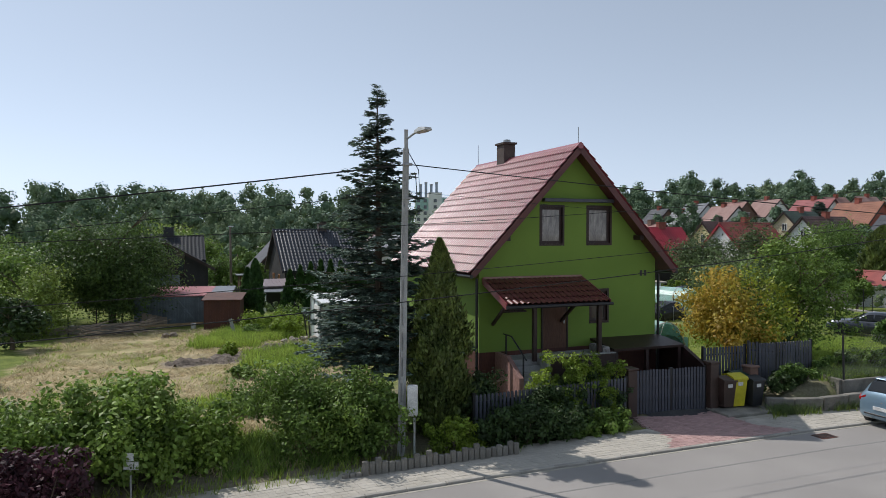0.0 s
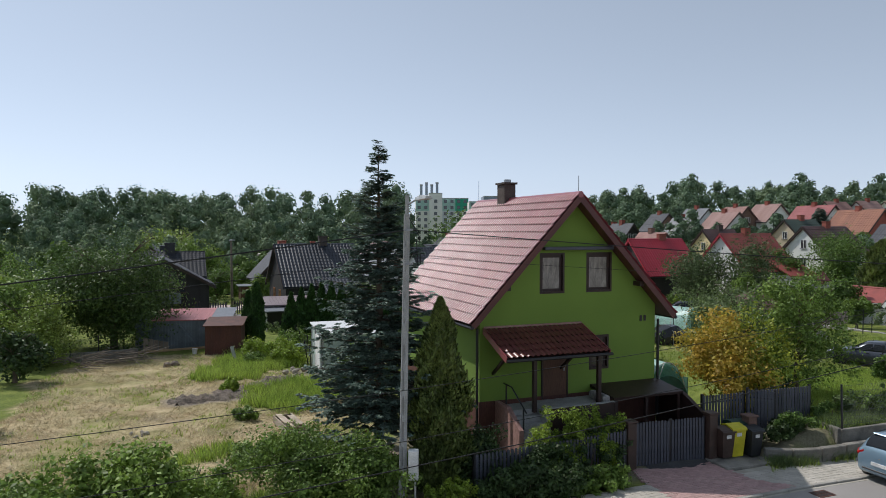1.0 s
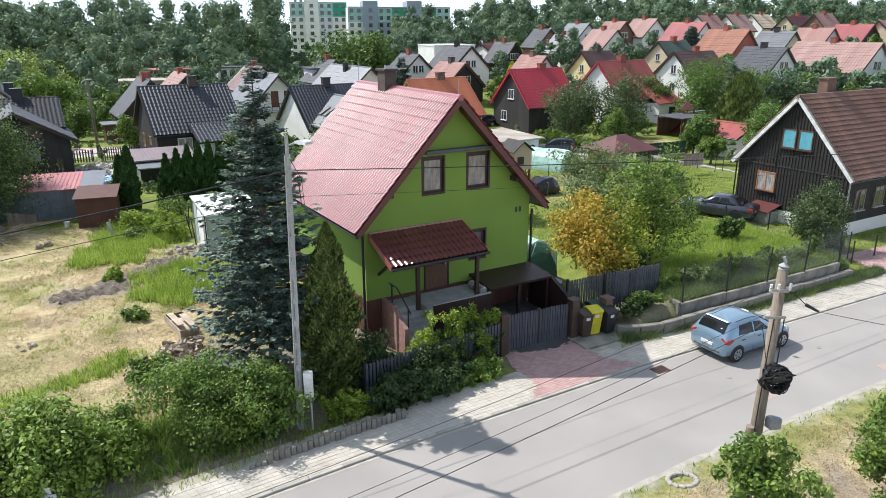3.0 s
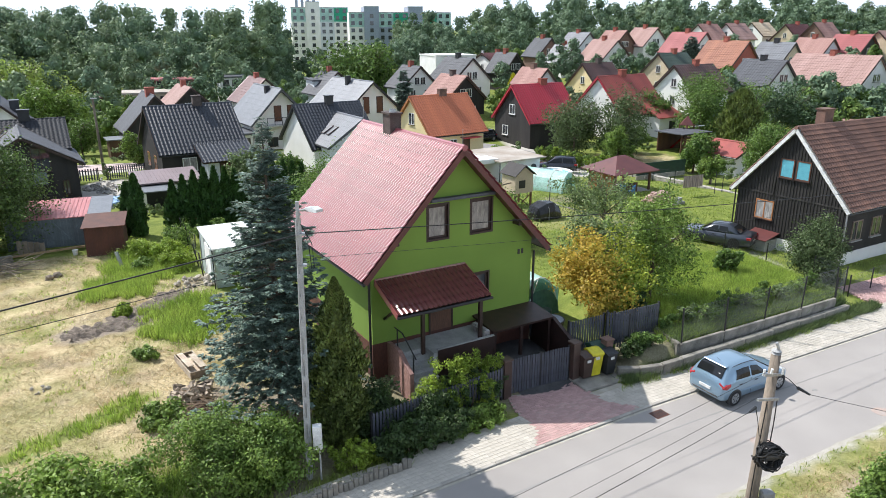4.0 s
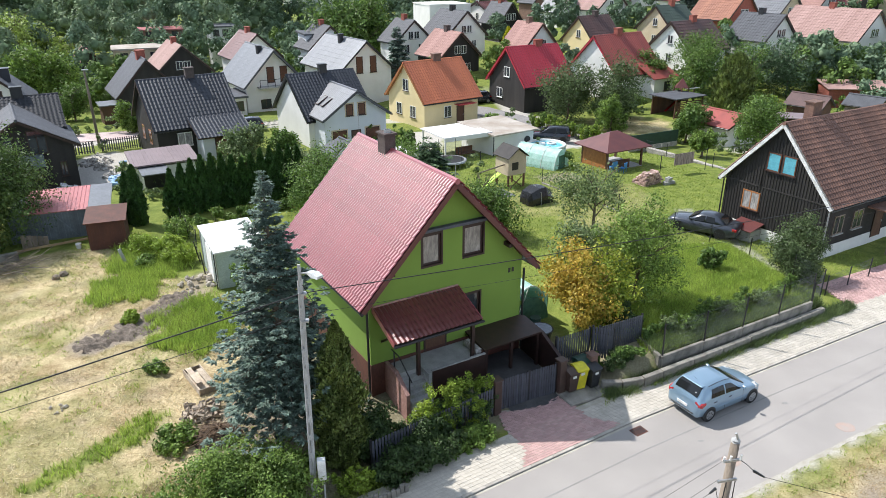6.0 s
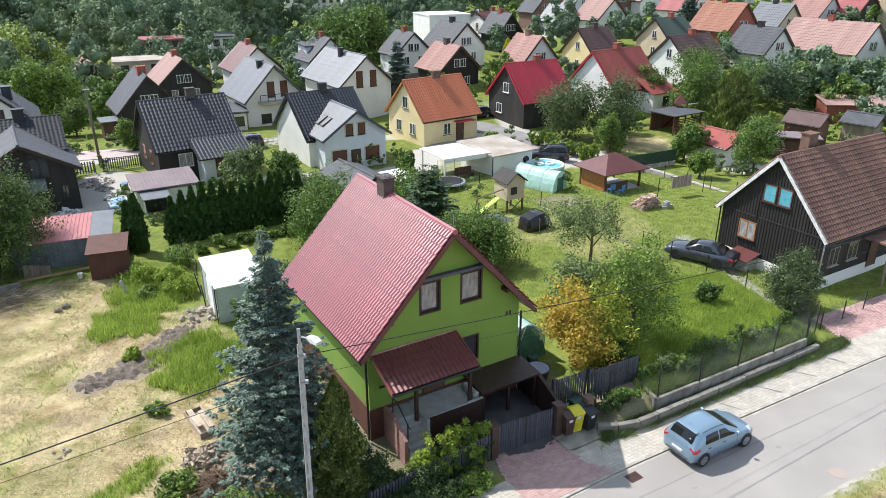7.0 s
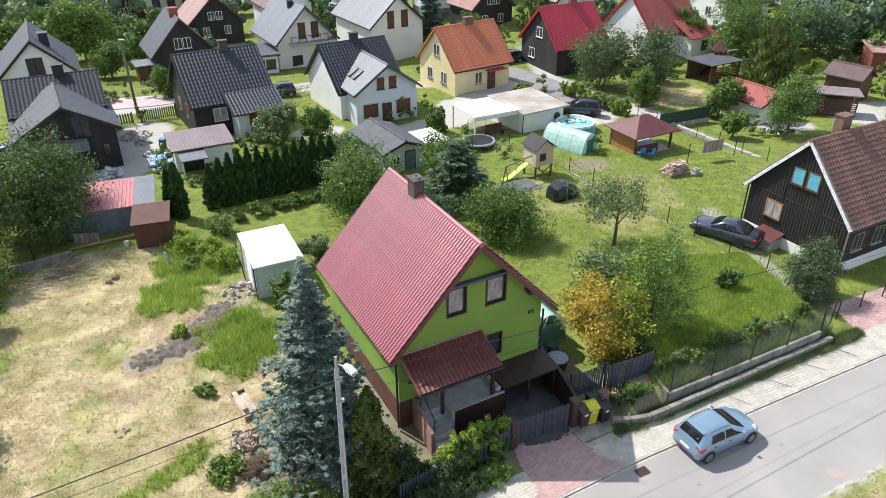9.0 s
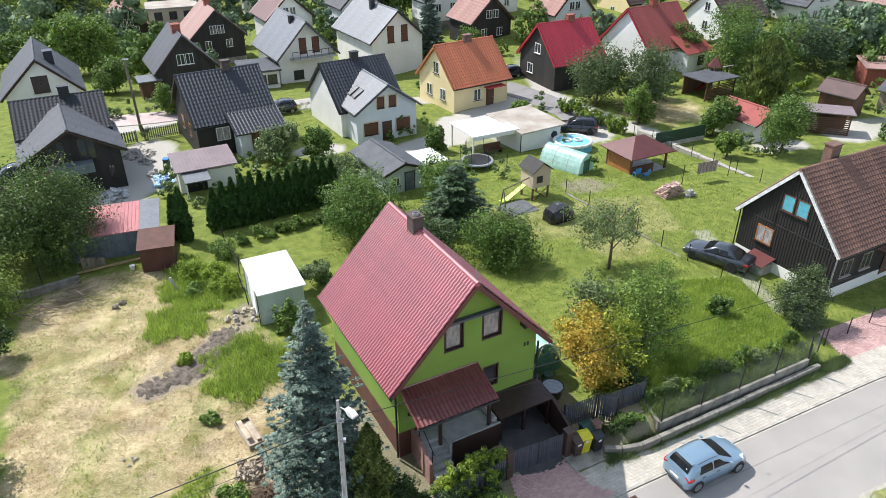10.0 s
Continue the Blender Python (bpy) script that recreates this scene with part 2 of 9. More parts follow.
M_pinksheet = material("faded_red_sheet", (0.46, 0.16, 0.16), (0.36, 0.12, 0.12), rough=0.5, scale=0.8, fine=16, bump=0.05)
M_shedwall = material("pale_green_panel", (0.50, 0.56, 0.54), (0.42, 0.48, 0.46), rough=0.6, scale=0.8, fine=20, bump=0.05)
M_rock = material("rubble", (0.38, 0.34, 0.28), (0.25, 0.22, 0.18), rough=0.95, scale=3, fine=25, bump=0.5, object_random=0.25, island=0.3)
M_palerock = material("pale_broken_rubble", (0.52, 0.50, 0.47), (0.36, 0.345, 0.32), rough=0.95, scale=3, fine=25, bump=0.5, object_random=0.3)
M_soil = material("dug_soil", (0.205, 0.168, 0.135), (0.11, 0.09, 0.072), rough=1, scale=3.5, fine=16, bump=1.0, detail=0.45, bump_depth=0.08)
M_peat = material("dead_brown_litter", (0.13, 0.085, 0.055), (0.065, 0.045, 0.032), rough=1, scale=4, fine=45, bump=0.9)
M_brushwood = material("brown_brushwood", (0.20, 0.135, 0.085), (0.11, 0.075, 0.05), rough=0.95, scale=4, fine=40, bump=0.4)
M_cable = material("black_cable", (0.012, 0.012, 0.012), rough=0.6, bump=0)
M_pinkcloth = material("striped_rug", (0.50, 0.40, 0.38), (0.17, 0.13, 0.14), rough=0.95, scale=7, fine=60, bump=0.2, stretch=(3, 1, 0.1))
M_slide = material("lime_slide_plastic", (0.50, 0.72, 0.08), rough=0.35, bump=0, scale=3)
M_bluechair = material("blue_chair_plastic", (0.05, 0.25, 0.60), rough=0.4, bump=0, scale=3)
M_mat = material("grey_rubber_mat", (0.13, 0.14, 0.145), rough=0.9, scale=2)
M_ramp = material("dark_ramp_floor", (0.075, 0.075, 0.075), (0.05, 0.05, 0.052), rough=0.9, scale=1.5, fine=20, bump=0.2)
M_mauve = material("mauve_sheet", (0.235, 0.18, 0.185), (0.19, 0.145, 0.15), rough=0.5, scale=0.7, fine=12)
M_greenpanel = material("emerald_panel", (0.03, 0.36, 0.22), rough=0.8, scale=0.4, fine=8, bump=0)
M_mintpanel = material("mint_panel", (0.42, 0.62, 0.57), rough=0.8, scale=0.4, fine=8, bump=0)
M_slate = material("slate_blue_panel", (0.30, 0.34, 0.41), (0.27, 0.31, 0.38), rough=0.8, scale=0.3, fine=8, bump=0)
M_lampshell = material("grey_lamp_shell", (0.55, 0.56, 0.56), rough=0.4, scale=5, bump=0)

L_spruce = leaf_material("blue_spruce_needles", (0.21, 0.285, 0.23), (0.09, 0.14, 0.105), 0.5, 0.18, 0.6)
L_thuja = leaf_material("thuja_foliage", (0.19, 0.24, 0.06), (0.085, 0.12, 0.033), 0.5, 0.15)
L_cypress = leaf_material("dark_cypress_foliage", (0.058, 0.123, 0.029), (0.029, 0.072, 0.020), 0.5, 0.12)
L_hedge = leaf_material("hedge_leaves", (0.21, 0.31, 0.06), (0.115, 0.19, 0.038), 0.5, 0.3)
L_lilac = leaf_material("lilac_leaves", (0.26, 0.37, 0.07), (0.15, 0.235, 0.045), 0.45, 0.35)
L_bright = leaf_material("bright_hedge_leaves", (0.33, 0.43, 0.055), (0.195, 0.285, 0.038), 0.45, 0.35)
L_dark = leaf_material("dark_shrub_leaves", (0.066, 0.112, 0.030), (0.040, 0.072, 0.021), 0.5, 0.2)
L_maple = leaf_material("orange_maple_leaves", (0.54, 0.35, 0.06), (0.43, 0.37, 0.06), 0.35, 0.38)
L_mapleY = leaf_material("yellow_green_maple_leaves", (0.38, 0.40, 0.055), (0.23, 0.31, 0.042), 0.35, 0.38)
L_garden = leaf_material("garden_tree_leaves", (0.150, 0.235, 0.048), (0.085, 0.155, 0.032), 0.5, 0.3)
L_grey = leaf_material("grey_green_leaves", (0.189, 0.254, 0.102), (0.123, 0.174, 0.065), 0.5, 0.3)
L_greydark = leaf_material("olive_grey_leaves", (0.125, 0.175, 0.068), (0.075, 0.115, 0.042), 0.5, 0.3)
L_plum = leaf_material("plum_leaves", (0.102, 0.036, 0.051), (0.058, 0.022, 0.029), 0.5, 0.2)
# forest greens lightened and blued in base colour to stand for distance haze
L_hazeforestA = material("haze_tinted_forest_leaves", (0.18, 0.255, 0.15), (0.11, 0.17, 0.10), rough=0.7, scale=0.22, fine=1.6, bump=0, detail=0.3, island=0.3, spec=0.25, translucent=0.2)
L_hazeforestB = material("haze_tinted_light_forest_leaves", (0.23, 0.30, 0.165), (0.15, 0.21, 0.115), rough=0.7, scale=0.22, fine=1.6, bump=0, detail=0.3, island=0.3, spec=0.25, translucent=0.2)
L_canopy = material("garden_canopy_leaves", (0.16, 0.24, 0.055), (0.09, 0.155, 0.035), rough=0.7, scale=0.5, fine=3.0, bump=0, detail=0.3, island=0.3, spec=0.25, translucent=0.2)
L_walnut = leaf_material("walnut_leaves", (0.12, 0.19, 0.045), (0.06, 0.105, 0.026), 0.5, 0.25)
L_willow = leaf_material("willow_leaves", (0.290, 0.377, 0.080), (0.174, 0.246, 0.051), 0.45, 0.3)
L_pine = leaf_material("pine_needles", (0.087, 0.145, 0.065), (0.043, 0.080, 0.036), 0.5, 0.1)
L_yellow = leaf_material("yellow_shrub_leaves", (0.652, 0.609, 0.043), (0.464, 0.464, 0.043), 0.4, 0.3)
L_grass = leaf_material("lawn_blades", (0.35, 0.43, 0.09), (0.235, 0.32, 0.06), 0.4, 0.3)
L_tall = leaf_material("tall_grass_blades", (0.42, 0.52, 0.11), (0.27, 0.38, 0.07), 0.5, 0.35)
L_straw = leaf_material("dry_grass_blades", (0.64, 0.55, 0.36), (0.45, 0.38, 0.21), 0.35, 0.2, 0.8)

L_scorched = leaf_material("scorched_grass_blades", (0.44, 0.31, 0.17), (0.30, 0.22, 0.11), 0.4, 0.15, 0.8)


# ---- mesh helpers ----
def place(x, y, z=0.0, turn=0.0):
    return pose(x, y, z, 0, 0, turn)


def thing(name, m, label, category, group="", kind=""):
    """An Empty at the base of a thing that carries its parts."""
    e = new(name)
    e.empty_display_size = 0.3
    e.matrix_basis = m
    return tagged(e, label, category, group, kind)


def part(name, bm, mat, parent=None, label="", smooth=False):
    """Links a bmesh, or a ready mesh, as one mesh object under a thing or part."""
    if isinstance(bm, bmesh.types.BMesh):
        me = bpy.data.meshes.new(name)
        bmesh.ops.recalc_face_normals(bm, faces=bm.faces[:])
        bm.to_mesh(me)
        bm.free()
    else:
        me = bm
    if mat and not me.materials:
        me.materials.append(mat)
    if smooth:
        me.polygons.foreach_set("use_smooth", [True] * len(me.polygons))
    ob = new(name, me)
    if parent:
        ob.parent = parent
    if label:
        tagged(ob, label)
    return ob


def box(x0, x1, y0, y1, z0, z1, bevel=0.0, bm=None):
    own = bm is None
    bm = bm or bmesh.new()
    r = bmesh.ops.create_cube(bm, size=1, matrix=Matrix.LocRotScale(((x0 + x1) / 2, (y0 + y1) / 2, (z0 + z1) / 2), None, (abs(x1 - x0), abs(y1 - y0), abs(z1 - z0))))
    if bevel and own:
        bmesh.ops.bevel(bm, geom=bm.edges[:], offset=bevel, segments=1, affect="EDGES")
    return bm


def beam(a, b, w, h=None, bm=None, up=(0, 0, 1)):
    """A rectangular bar from a to b."""
    bm = bm or bmesh.new()
    a, b = Vector(a), Vector(b)
    d = (b - a)
    zc = d.normalized()
    xc = zc.cross(Vector(up))
    if xc.length < 1e-4:
        xc = zc.cross(Vector((1, 0, 0)))
    xc.normalize()
    yc = xc.cross(zc)
    m = Matrix((xc, yc, zc)).transposed().to_4x4()
    bmesh.ops.create_cube(bm, size=1, matrix=Matrix.Translation((a + b) / 2) @ m @ Matrix.Diagonal((w, h or w, d.length, 1)))
    return bm


def rod(points, radii, sides=8, bm=None):
    """A tapered tube through the points."""
    bm = bm or bmesh.new()
    rings = []
    pts = [Vector(p) for p in points]
    if not hasattr(radii, "__len__"):
        radii = [radii] * len(pts)
    for i, p in enumerate(pts):
        d = (pts[min(i + 1, len(pts) - 1)] - pts[max(i - 1, 0)]).normalized()
        q = d.to_track_quat("Z", "Y")
        rings.append([bm.verts.new(p + q @ Vector((math.cos(2 * math.pi * k / sides) * radii[i], math.sin(2 * math.pi * k / sides) * radii[i], 0))) for k in range(sides)])
    for r0, r1 in zip(rings, rings[1:]):
        for k in range(sides):
            bm.faces.new((r0[k], r0[(k + 1) % sides], r1[(k + 1) % sides], r1[k]))
    bm.faces.new(rings[0][::-1])
    bm.faces.new(rings[-1])
    return bm


def prism(outline, depth_a, depth_b, axis="y", bm=None):
    """An outline in two coordinates, pushed along the third axis."""
    bm = bm or bmesh.new()

    def at(p, d):
        return {"y": (p[0], d, p[1]), "z": (p[0], p[1], d), "x": (d, p[0], p[1])}[axis]
    lo = [bm.verts.new(at(p, depth_a)) for p in outline]
    hi = [bm.verts.new(at(p, depth_b)) for p in outline]
    bm.faces.new(lo[::-1])
    bm.faces.new(hi)
    for i in range(len(outline)):
        j = (i + 1) % len(outline)
        bm.faces.new((lo[i], lo[j], hi[j], hi[i]))
    return bm


def mesh_np(name, verts, faces):
    """A mesh from numpy arrays; faces all of one size."""
    me = bpy.data.meshes.new(name)
    nv, nf, k = len(verts), len(faces), faces.shape[1]
    me.vertices.add(nv)
    me.vertices.foreach_set("co", np.ascontiguousarray(verts, dtype=np.float32).ravel())
    me.loops.add(nf * k)
    me.loops.foreach_set("vertex_index", np.ascontiguousarray(faces, dtype=np.int32).ravel())
    me.polygons.add(nf)
    me.polygons.foreach_set("loop_start", np.arange(0, nf * k, k, dtype=np.int32))
    me.update(calc_edges=True)
    return me


# ---- ground shape ----
def kerb_y(x):
    """The kerb on the houses' side of the street."""
    return float(np.interp(x, (-60, -12, -3.5, 0.67, 4.33, 10.97, 16.4, 26.5, 60), (-16, 10.6, 14.75, 16.62, 18.12, 20.8, 22.75, 26.25, 37.0)))


ROAD_W = 5.1                              # across, measured along y


def smooth(a, b, v):
    s = min(1.0, max(0.0, (v - a) / (b - a)))
    return s * s * (3 - 2 * s)


def ground_z(x, y):
    ky = kerb_y(x)
    if y < ky - ROAD_W + 0.95:
        return -0.012 + 0.25 * smooth(0, 4, ky - ROAD_W - y) + 0.035 * smooth(0.0, 0.3, ky - ROAD_W - y)
    if y < ky + 0.2:
        return -0.12
    back = y - ky
    base = -0.9 * smooth(46, 70, y)
    base -= 1.4 * smooth(78, 95, y) * (1 - smooth(5, 18, x)) + 2.4 * smooth(98, 135, y) * smooth(-5, 30, -x)
    base += 0.9 * smooth(80, 108, y) * smooth(10, 22, x) + 1.9 * smooth(35, 52, x) * smooth(80, 97, y) + 2.0 * smooth(104, 118, y) * smooth(14, 26, x)
    base += 1.0 * smooth(60, 95, x) * smooth(100, 122, y) + 3.6 * smooth(124, 165, y) * smooth(35, 90, x)
    lift = 0.72 * smooth(2.1, 2.7, back) * smooth(10.8, 12.5, x) * (1 - smooth(23.8, 25.2, x)) * (1 - 0.8 * smooth(30, 38, y))
    mound = 0.5 * smooth(2.0, 4.5, back) * (1 - smooth(1.0, 4.0, abs(x - 3.0) - 3.0)) * smooth(22.0, 24.5, y) * (1 - smooth(34, 40, y))
    field = 0.25 * smooth(1.5, 4.0, back) * (1 - smooth(-3, -0.5, x)) * (1 - smooth(34, 42, y))
    pave = 0.0 if back > 2.0 else -0.02
    return base + max(lift, mound, field) + pave + 0.05 * noise.noise((x * 0.35, y * 0.35, 0)) * smooth(2.2, 4, back)


FIELD = [(-15.3, 22.5), (-17.8, 28.9), (-20.6, 36.0), (-20.3, 41.5), (-15.0, 43.5), (-12.0, 42.0), (-9, 38), (-6.0, 35.0), (-4.2, 31), (-2.5, 27), (-2.4, 20.6), (-6.0, 18.8), (-12, 16.2)]


def inside(p, poly):
    x, y = p
    hit = False
    for i in range(len(poly)):
        (x0, y0), (x1, y1) = poly[i], poly[i - 1]
        if (y0 > y) != (y1 > y) and x < (x1 - x0) * (y - y0) / (y1 - y0) + x0:
            hit = not hit
    return hit


def blob(x, y, cx, cy, rx, ry, turn=0.0):
    c, s = math.cos(radians(turn)), math.sin(radians(turn))
    dx, dy = x - cx, y - cy
    d = math.hypot((dx * c + dy * s) / rx, (-dx * s + dy * c) / ry)
    d += 0.42 * noise.noise((x * 0.6, y * 0.6, 3.0)) + 0.3 * noise.noise((x * 1.7, y * 1.7, 5.0))
    return 1 - smooth(0.7, 1.2, d)


def FIELD_GREEN(x, y):
    """Rank grass in the field: several ragged patches."""
    return max(blob(x, y, -11.2, 36.3, 1.6, 2.5, 10), blob(x, y, -10.6, 40.3, 2.3, 3.0, 10), blob(x, y, -12.2, 43.2, 1.0, 1.6), blob(x, y, -6.5, 31.6, 1.9, 2.7, 15), blob(x, y, -7.6, 30.2, 1.2, 0.8), blob(x, y, -9.9, 21.2, 0.6, 1.1, -52), blob(x, y, -8.3, 22.8, 0.7, 1.7, -42))


def FIELD_SOIL(x, y):
    """Bare dug soil in the field."""
    return max(blob(x, y, -11.2, 30.5, 1.3, 1.0, 40), blob(x, y, -9.8, 31.5, 1.5, 1.1, 20), blob(x, y, -8.7, 33.1, 1.2, 1.6, -20), 0.8 * blob(x, y, -7.4, 36.0, 0.7, 2.2, 0))


# paved yards and lanes between the houses: middle line and half width
YARDS = [([(-20.5, 54.0), (-19.0, 62.0), (-20.5, 69.0)], 2.2), ([(-25.4, 76.0), (-19.5, 79.0), (-10.4, 81.0)], 2.0), ([(-4.5, 66.0), (-2.5, 66.5)], 1.2), ([(5.5, 65.4), (9.5, 68.0), (11.0, 73.0), (16.5, 76.5), (20.0, 79.5)], 1.8), ([(23.2, 84.5), (23.6, 80.5), (26.0, 75.3), (30.2, 67.0)], 1.2), ([(23.5, 66.0), (25.0, 67.5)], 1.6), ([(40.0, 60.5), (43.0, 61.0)], 1.2), ([(50.0, 63.0), (54.5, 66.5)], 2.0)]


def cover(x, y):
    """How far the ground is dry straw, bare soil, and paved gravel; the rest is grass."""
    straw = soil = gravel = 0.0
    ky = kerb_y(x)
    if y < ky - ROAD_W:
        off = ky - ROAD_W - y + 0.9 * noise.noise((x * 0.7, y * 0.7, 9.0))
        straw = 0.25 + 0.6 * smooth(0.4, 1.8, off)
        soil = 0.85 * smooth(0.7, 2.2, off) * smooth(-0.35, 0.4, noise.noise((x * 0.9, y * 0.9, 12.0)) + 0.5 * noise.noise((x * 2.6, y * 2.6, 13.0)))
        gravel = 0.8 * (1 - smooth(0.12, 0.42, ky - ROAD_W - y + 0.12 * noise.noise((x * 2.2, y * 2.2, 3.0))))
    elif x < -1 and y < 45:
        wob = (1.5 * noise.noise((x * 0.4, y * 0.4, 1.0)), 1.5 * noise.noise((x * 0.4, y * 0.4, 2.0)))
        if inside((x + wob[0], y + wob[1]), FIELD):
            patch = noise.noise((x * 0.22, y * 0.22, 7.0)) + 0.5 * noise.noise((x * 0.9, y * 0.9, 8.0))
            straw = 0.55 + 0.45 * smooth(-0.35, 0.25, patch)
        green = max(FIELD_GREEN(x, y), 0.42 * smooth(0.15, 0.45, noise.noise((x * 0.5 + 3, y * 0.33, 6.0)) + 0.4 * noise.noise((x * 1.6, y * 1.2, 4.0))))
        straw *= 1 - 0.9 * green
        soil = max(FIELD_SOIL(x, y), 0.95 * blob(x, y, -3.1, 22.6, 2.7, 2.2), 0.45 * smooth(0.3, 0.6, noise.noise((x * 0.8, y * 0.6, 11.0))) * straw)
        soil = max(soil, 0.85 * smooth(1.6, 2.1, y - ky) * (1 - smooth(4.2, 5.4, y - ky)))
    if -1.5 < x < 10.5 and y > ky + 2.2 and y < 29:
        soil = max(soil, 0.7 * smooth(2.2, 3.0, y - ky) * (1 - smooth(27, 29, y)))
    for pts, wide in YARDS:
        for (ax, ay), (bx, by) in zip(pts, pts[1:]):
            f = max(0.0, min(1.0, ((x - ax) * (bx - ax) + (y - ay) * (by - ay)) / ((bx - ax) ** 2 + (by - ay) ** 2)))
            d = math.hypot(x - ax - f * (bx - ax), y - ay - f * (by - ay)) + 0.5 * noise.noise((x * 0.8, y * 0.8, 2.0))
            gravel = max(gravel, 0.95 * (1 - smooth(wide, wide + 0.5, d)))
    if 24.5 < x < 25.9 and 33 < y < 44:
        gravel = 0.5
    if 10.5 < x < 25 and 64 < y < 75:
        gravel = max(gravel, 0.7 * blob(x, y, 24.3, 66.5, 2.2, 3.0) if x > 20 else 0.3)
    if -6 < x < 20 and 80 < y < 83.5:
        gravel = 0.8
    if 16 < x < 22 and 50.5 < y < 55.5:
        soil = max(soil, 0.75 * blob(x, y, 19.2, 53.0, 2.0, 1.5))
    if 28 < x < 42 and 68 < y < 82:
        straw = max(straw, 0.75 * blob(x, y, 34.5, 73.5, 5.0, 4.5))
    if 10.6 < x < 14.0 and ky + 2.2 < y < 26.5:
        soil = max(soil, 0.7)
    if 13.5 < x < 24.5 and y < ky + 5.0 and y > ky + 2.2:
        soil = max(soil, 0.55 * (1 - smooth(3.2, 5.0, y - ky)))
    if 44 < y < 50 and 9 < x < 24:
        straw = max(straw, 0.25)
    if 15 < x < 24 and 36 < y < 48:
        straw = max(straw, 0.35 * blob(x, y, 18.5, 42.5, 2.5, 2.0))
    return straw, soil, gravel


def build_ground():
    xs = np.concatenate([-np.geomspace(2500, 48, 22)[:-1], np.arange(-46, 52, 0.45), np.geomspace(52.5, 2500, 22)])
    ys = np.concatenate([-np.geomspace(1200, 6, 12)[:-1], np.arange(-5, 84, 0.45), np.geomspace(84.5, 3500, 26)])
    verts, cols = [], []
    for y in ys:
        for x in xs:
            verts.append((x, y, ground_z(x, y)))
            cols.append((*cover(x, y), 1.0))
    nx, ny = len(xs), len(ys)
    i = (np.arange(ny - 1)[:, None] * nx + np.arange(nx - 1)[None, :]).ravel()
    me = mesh_np("ground", np.array(verts), np.stack([i, i + 1, i + nx + 1, i + nx], 1))
    at = me.color_attributes.new("cover", "FLOAT_COLOR", "POINT")
    at.data.foreach_set("color", np.array(cols, dtype=np.float32).ravel())
    m = bpy.data.materials.new("grassland")
    m.use_nodes = True
    n, l = m.node_tree.nodes, m.node_tree.links
    bsdf = n["Principled BSDF"]
    bsdf.inputs["Roughness"].default_value = 0.95
    bsdf.inputs["Specular IOR Level"].default_value = 0.2
    tc = n.new("ShaderNodeTexCoord")
    vc = n.new("ShaderNodeVertexColor")
    vc.layer_name = "cover"
    sep = n.new("ShaderNodeSeparateColor")
    l.new(vc.outputs[0], sep.inputs[0])

    def tex(scale, detail=4, rough=0.6):
        t = n.new("ShaderNodeTexNoise")
        t.inputs["Scale"].default_value, t.inputs["Detail"].default_value, t.inputs["Roughness"].default_value = scale, detail, rough
        l.new(tc.outputs["Object"], t.inputs[0])
        return t

    def ramp(src, stops):
        r = n.new("ShaderNodeValToRGB")
        r.color_ramp.elements.remove(r.color_ramp.elements[1])
        r.color_ramp.elements[0].position, r.color_ramp.elements[0].color = stops[0][0], (*stops[0][1], 1)
        for p, c in stops[1:]:
            r.color_ramp.elements.new(p).color = (*c, 1)
        l.new(src, r.inputs[0])
        return r.outputs[0]

    def mixed(f, a, b):
        x = n.new("ShaderNodeMix")
        x.data_type = "RGBA"
        l.new(f, x.inputs[0])
        l.new(a, x.inputs[6])
        l.new(b, x.inputs[7])
        return x.outputs[2]
    fine, mid, low = tex(13, 7, 0.74), tex(1.3), tex(0.12)
    blend = n.new("ShaderNodeMix")
    blend.inputs[0].default_value = 0.5
    l.new(mid.outputs[0], blend.inputs[2])
    l.new(fine.outputs[0], blend.inputs[3])
    grass = ramp(blend.outputs[0], [(0.33, (0.068, 0.095, 0.021)), (0.5, (0.152, 0.193, 0.038)), (0.66, (0.265, 0.28, 0.072))])
    straw = ramp(fine.outputs[0], [(0.3, (0.22, 0.175, 0.095)), (0.46, (0.43, 0.355, 0.215)), (0.68, (0.66, 0.57, 0.39))])
    soil = ramp(fine.outputs[0], [(0.3, (0.15, 0.12, 0.09)), (0.7, (0.36, 0.305, 0.25))])
    gravel = ramp(fine.outputs[0], [(0.3, (0.34, 0.32, 0.29)), (0.7, (0.56, 0.53, 0.49))])
    edge = n.new("ShaderNodeMath")
    edge.operation = "MULTIPLY_ADD"
    l.new(mid.outputs[0], edge.inputs[0])
    edge.inputs[1].default_value, edge.inputs[2].default_value = 1.6, -0.8
    soft = n.new("ShaderNodeMath")
    soft.operation = "ADD"
    soft.use_clamp = True
    l.new(sep.outputs[0], soft.inputs[0])
    gate = n.new("ShaderNodeMath")
    gate.operation = "MULTIPLY"
    l.new(edge.outputs[0], gate.inputs[0])
    l.new(sep.outputs[0], gate.inputs[1])
    l.new(gate.outputs[0], soft.inputs[1])
    drift = tex(0.55, 5, 0.65)
    worn = n.new("ShaderNodeMix")
    worn.data_type, worn.blend_type = "RGBA", "MULTIPLY"
    worn.inputs[0].default_value = 1.0
    l.new(straw, worn.inputs[6])
    l.new(ramp(drift.outputs[0], [(0.34, (0.50, 0.43, 0.34)), (0.45, (0.80, 0.74, 0.66)), (0.53, (0.98, 0.94, 0.88)), (0.63, (1.15, 1.11, 1.06))]), worn.inputs[7])
    straw = worn.outputs[2]
    c = mixed(soft.outputs[0], grass, straw)
    c = mixed(sep.outputs[1], c, soil)
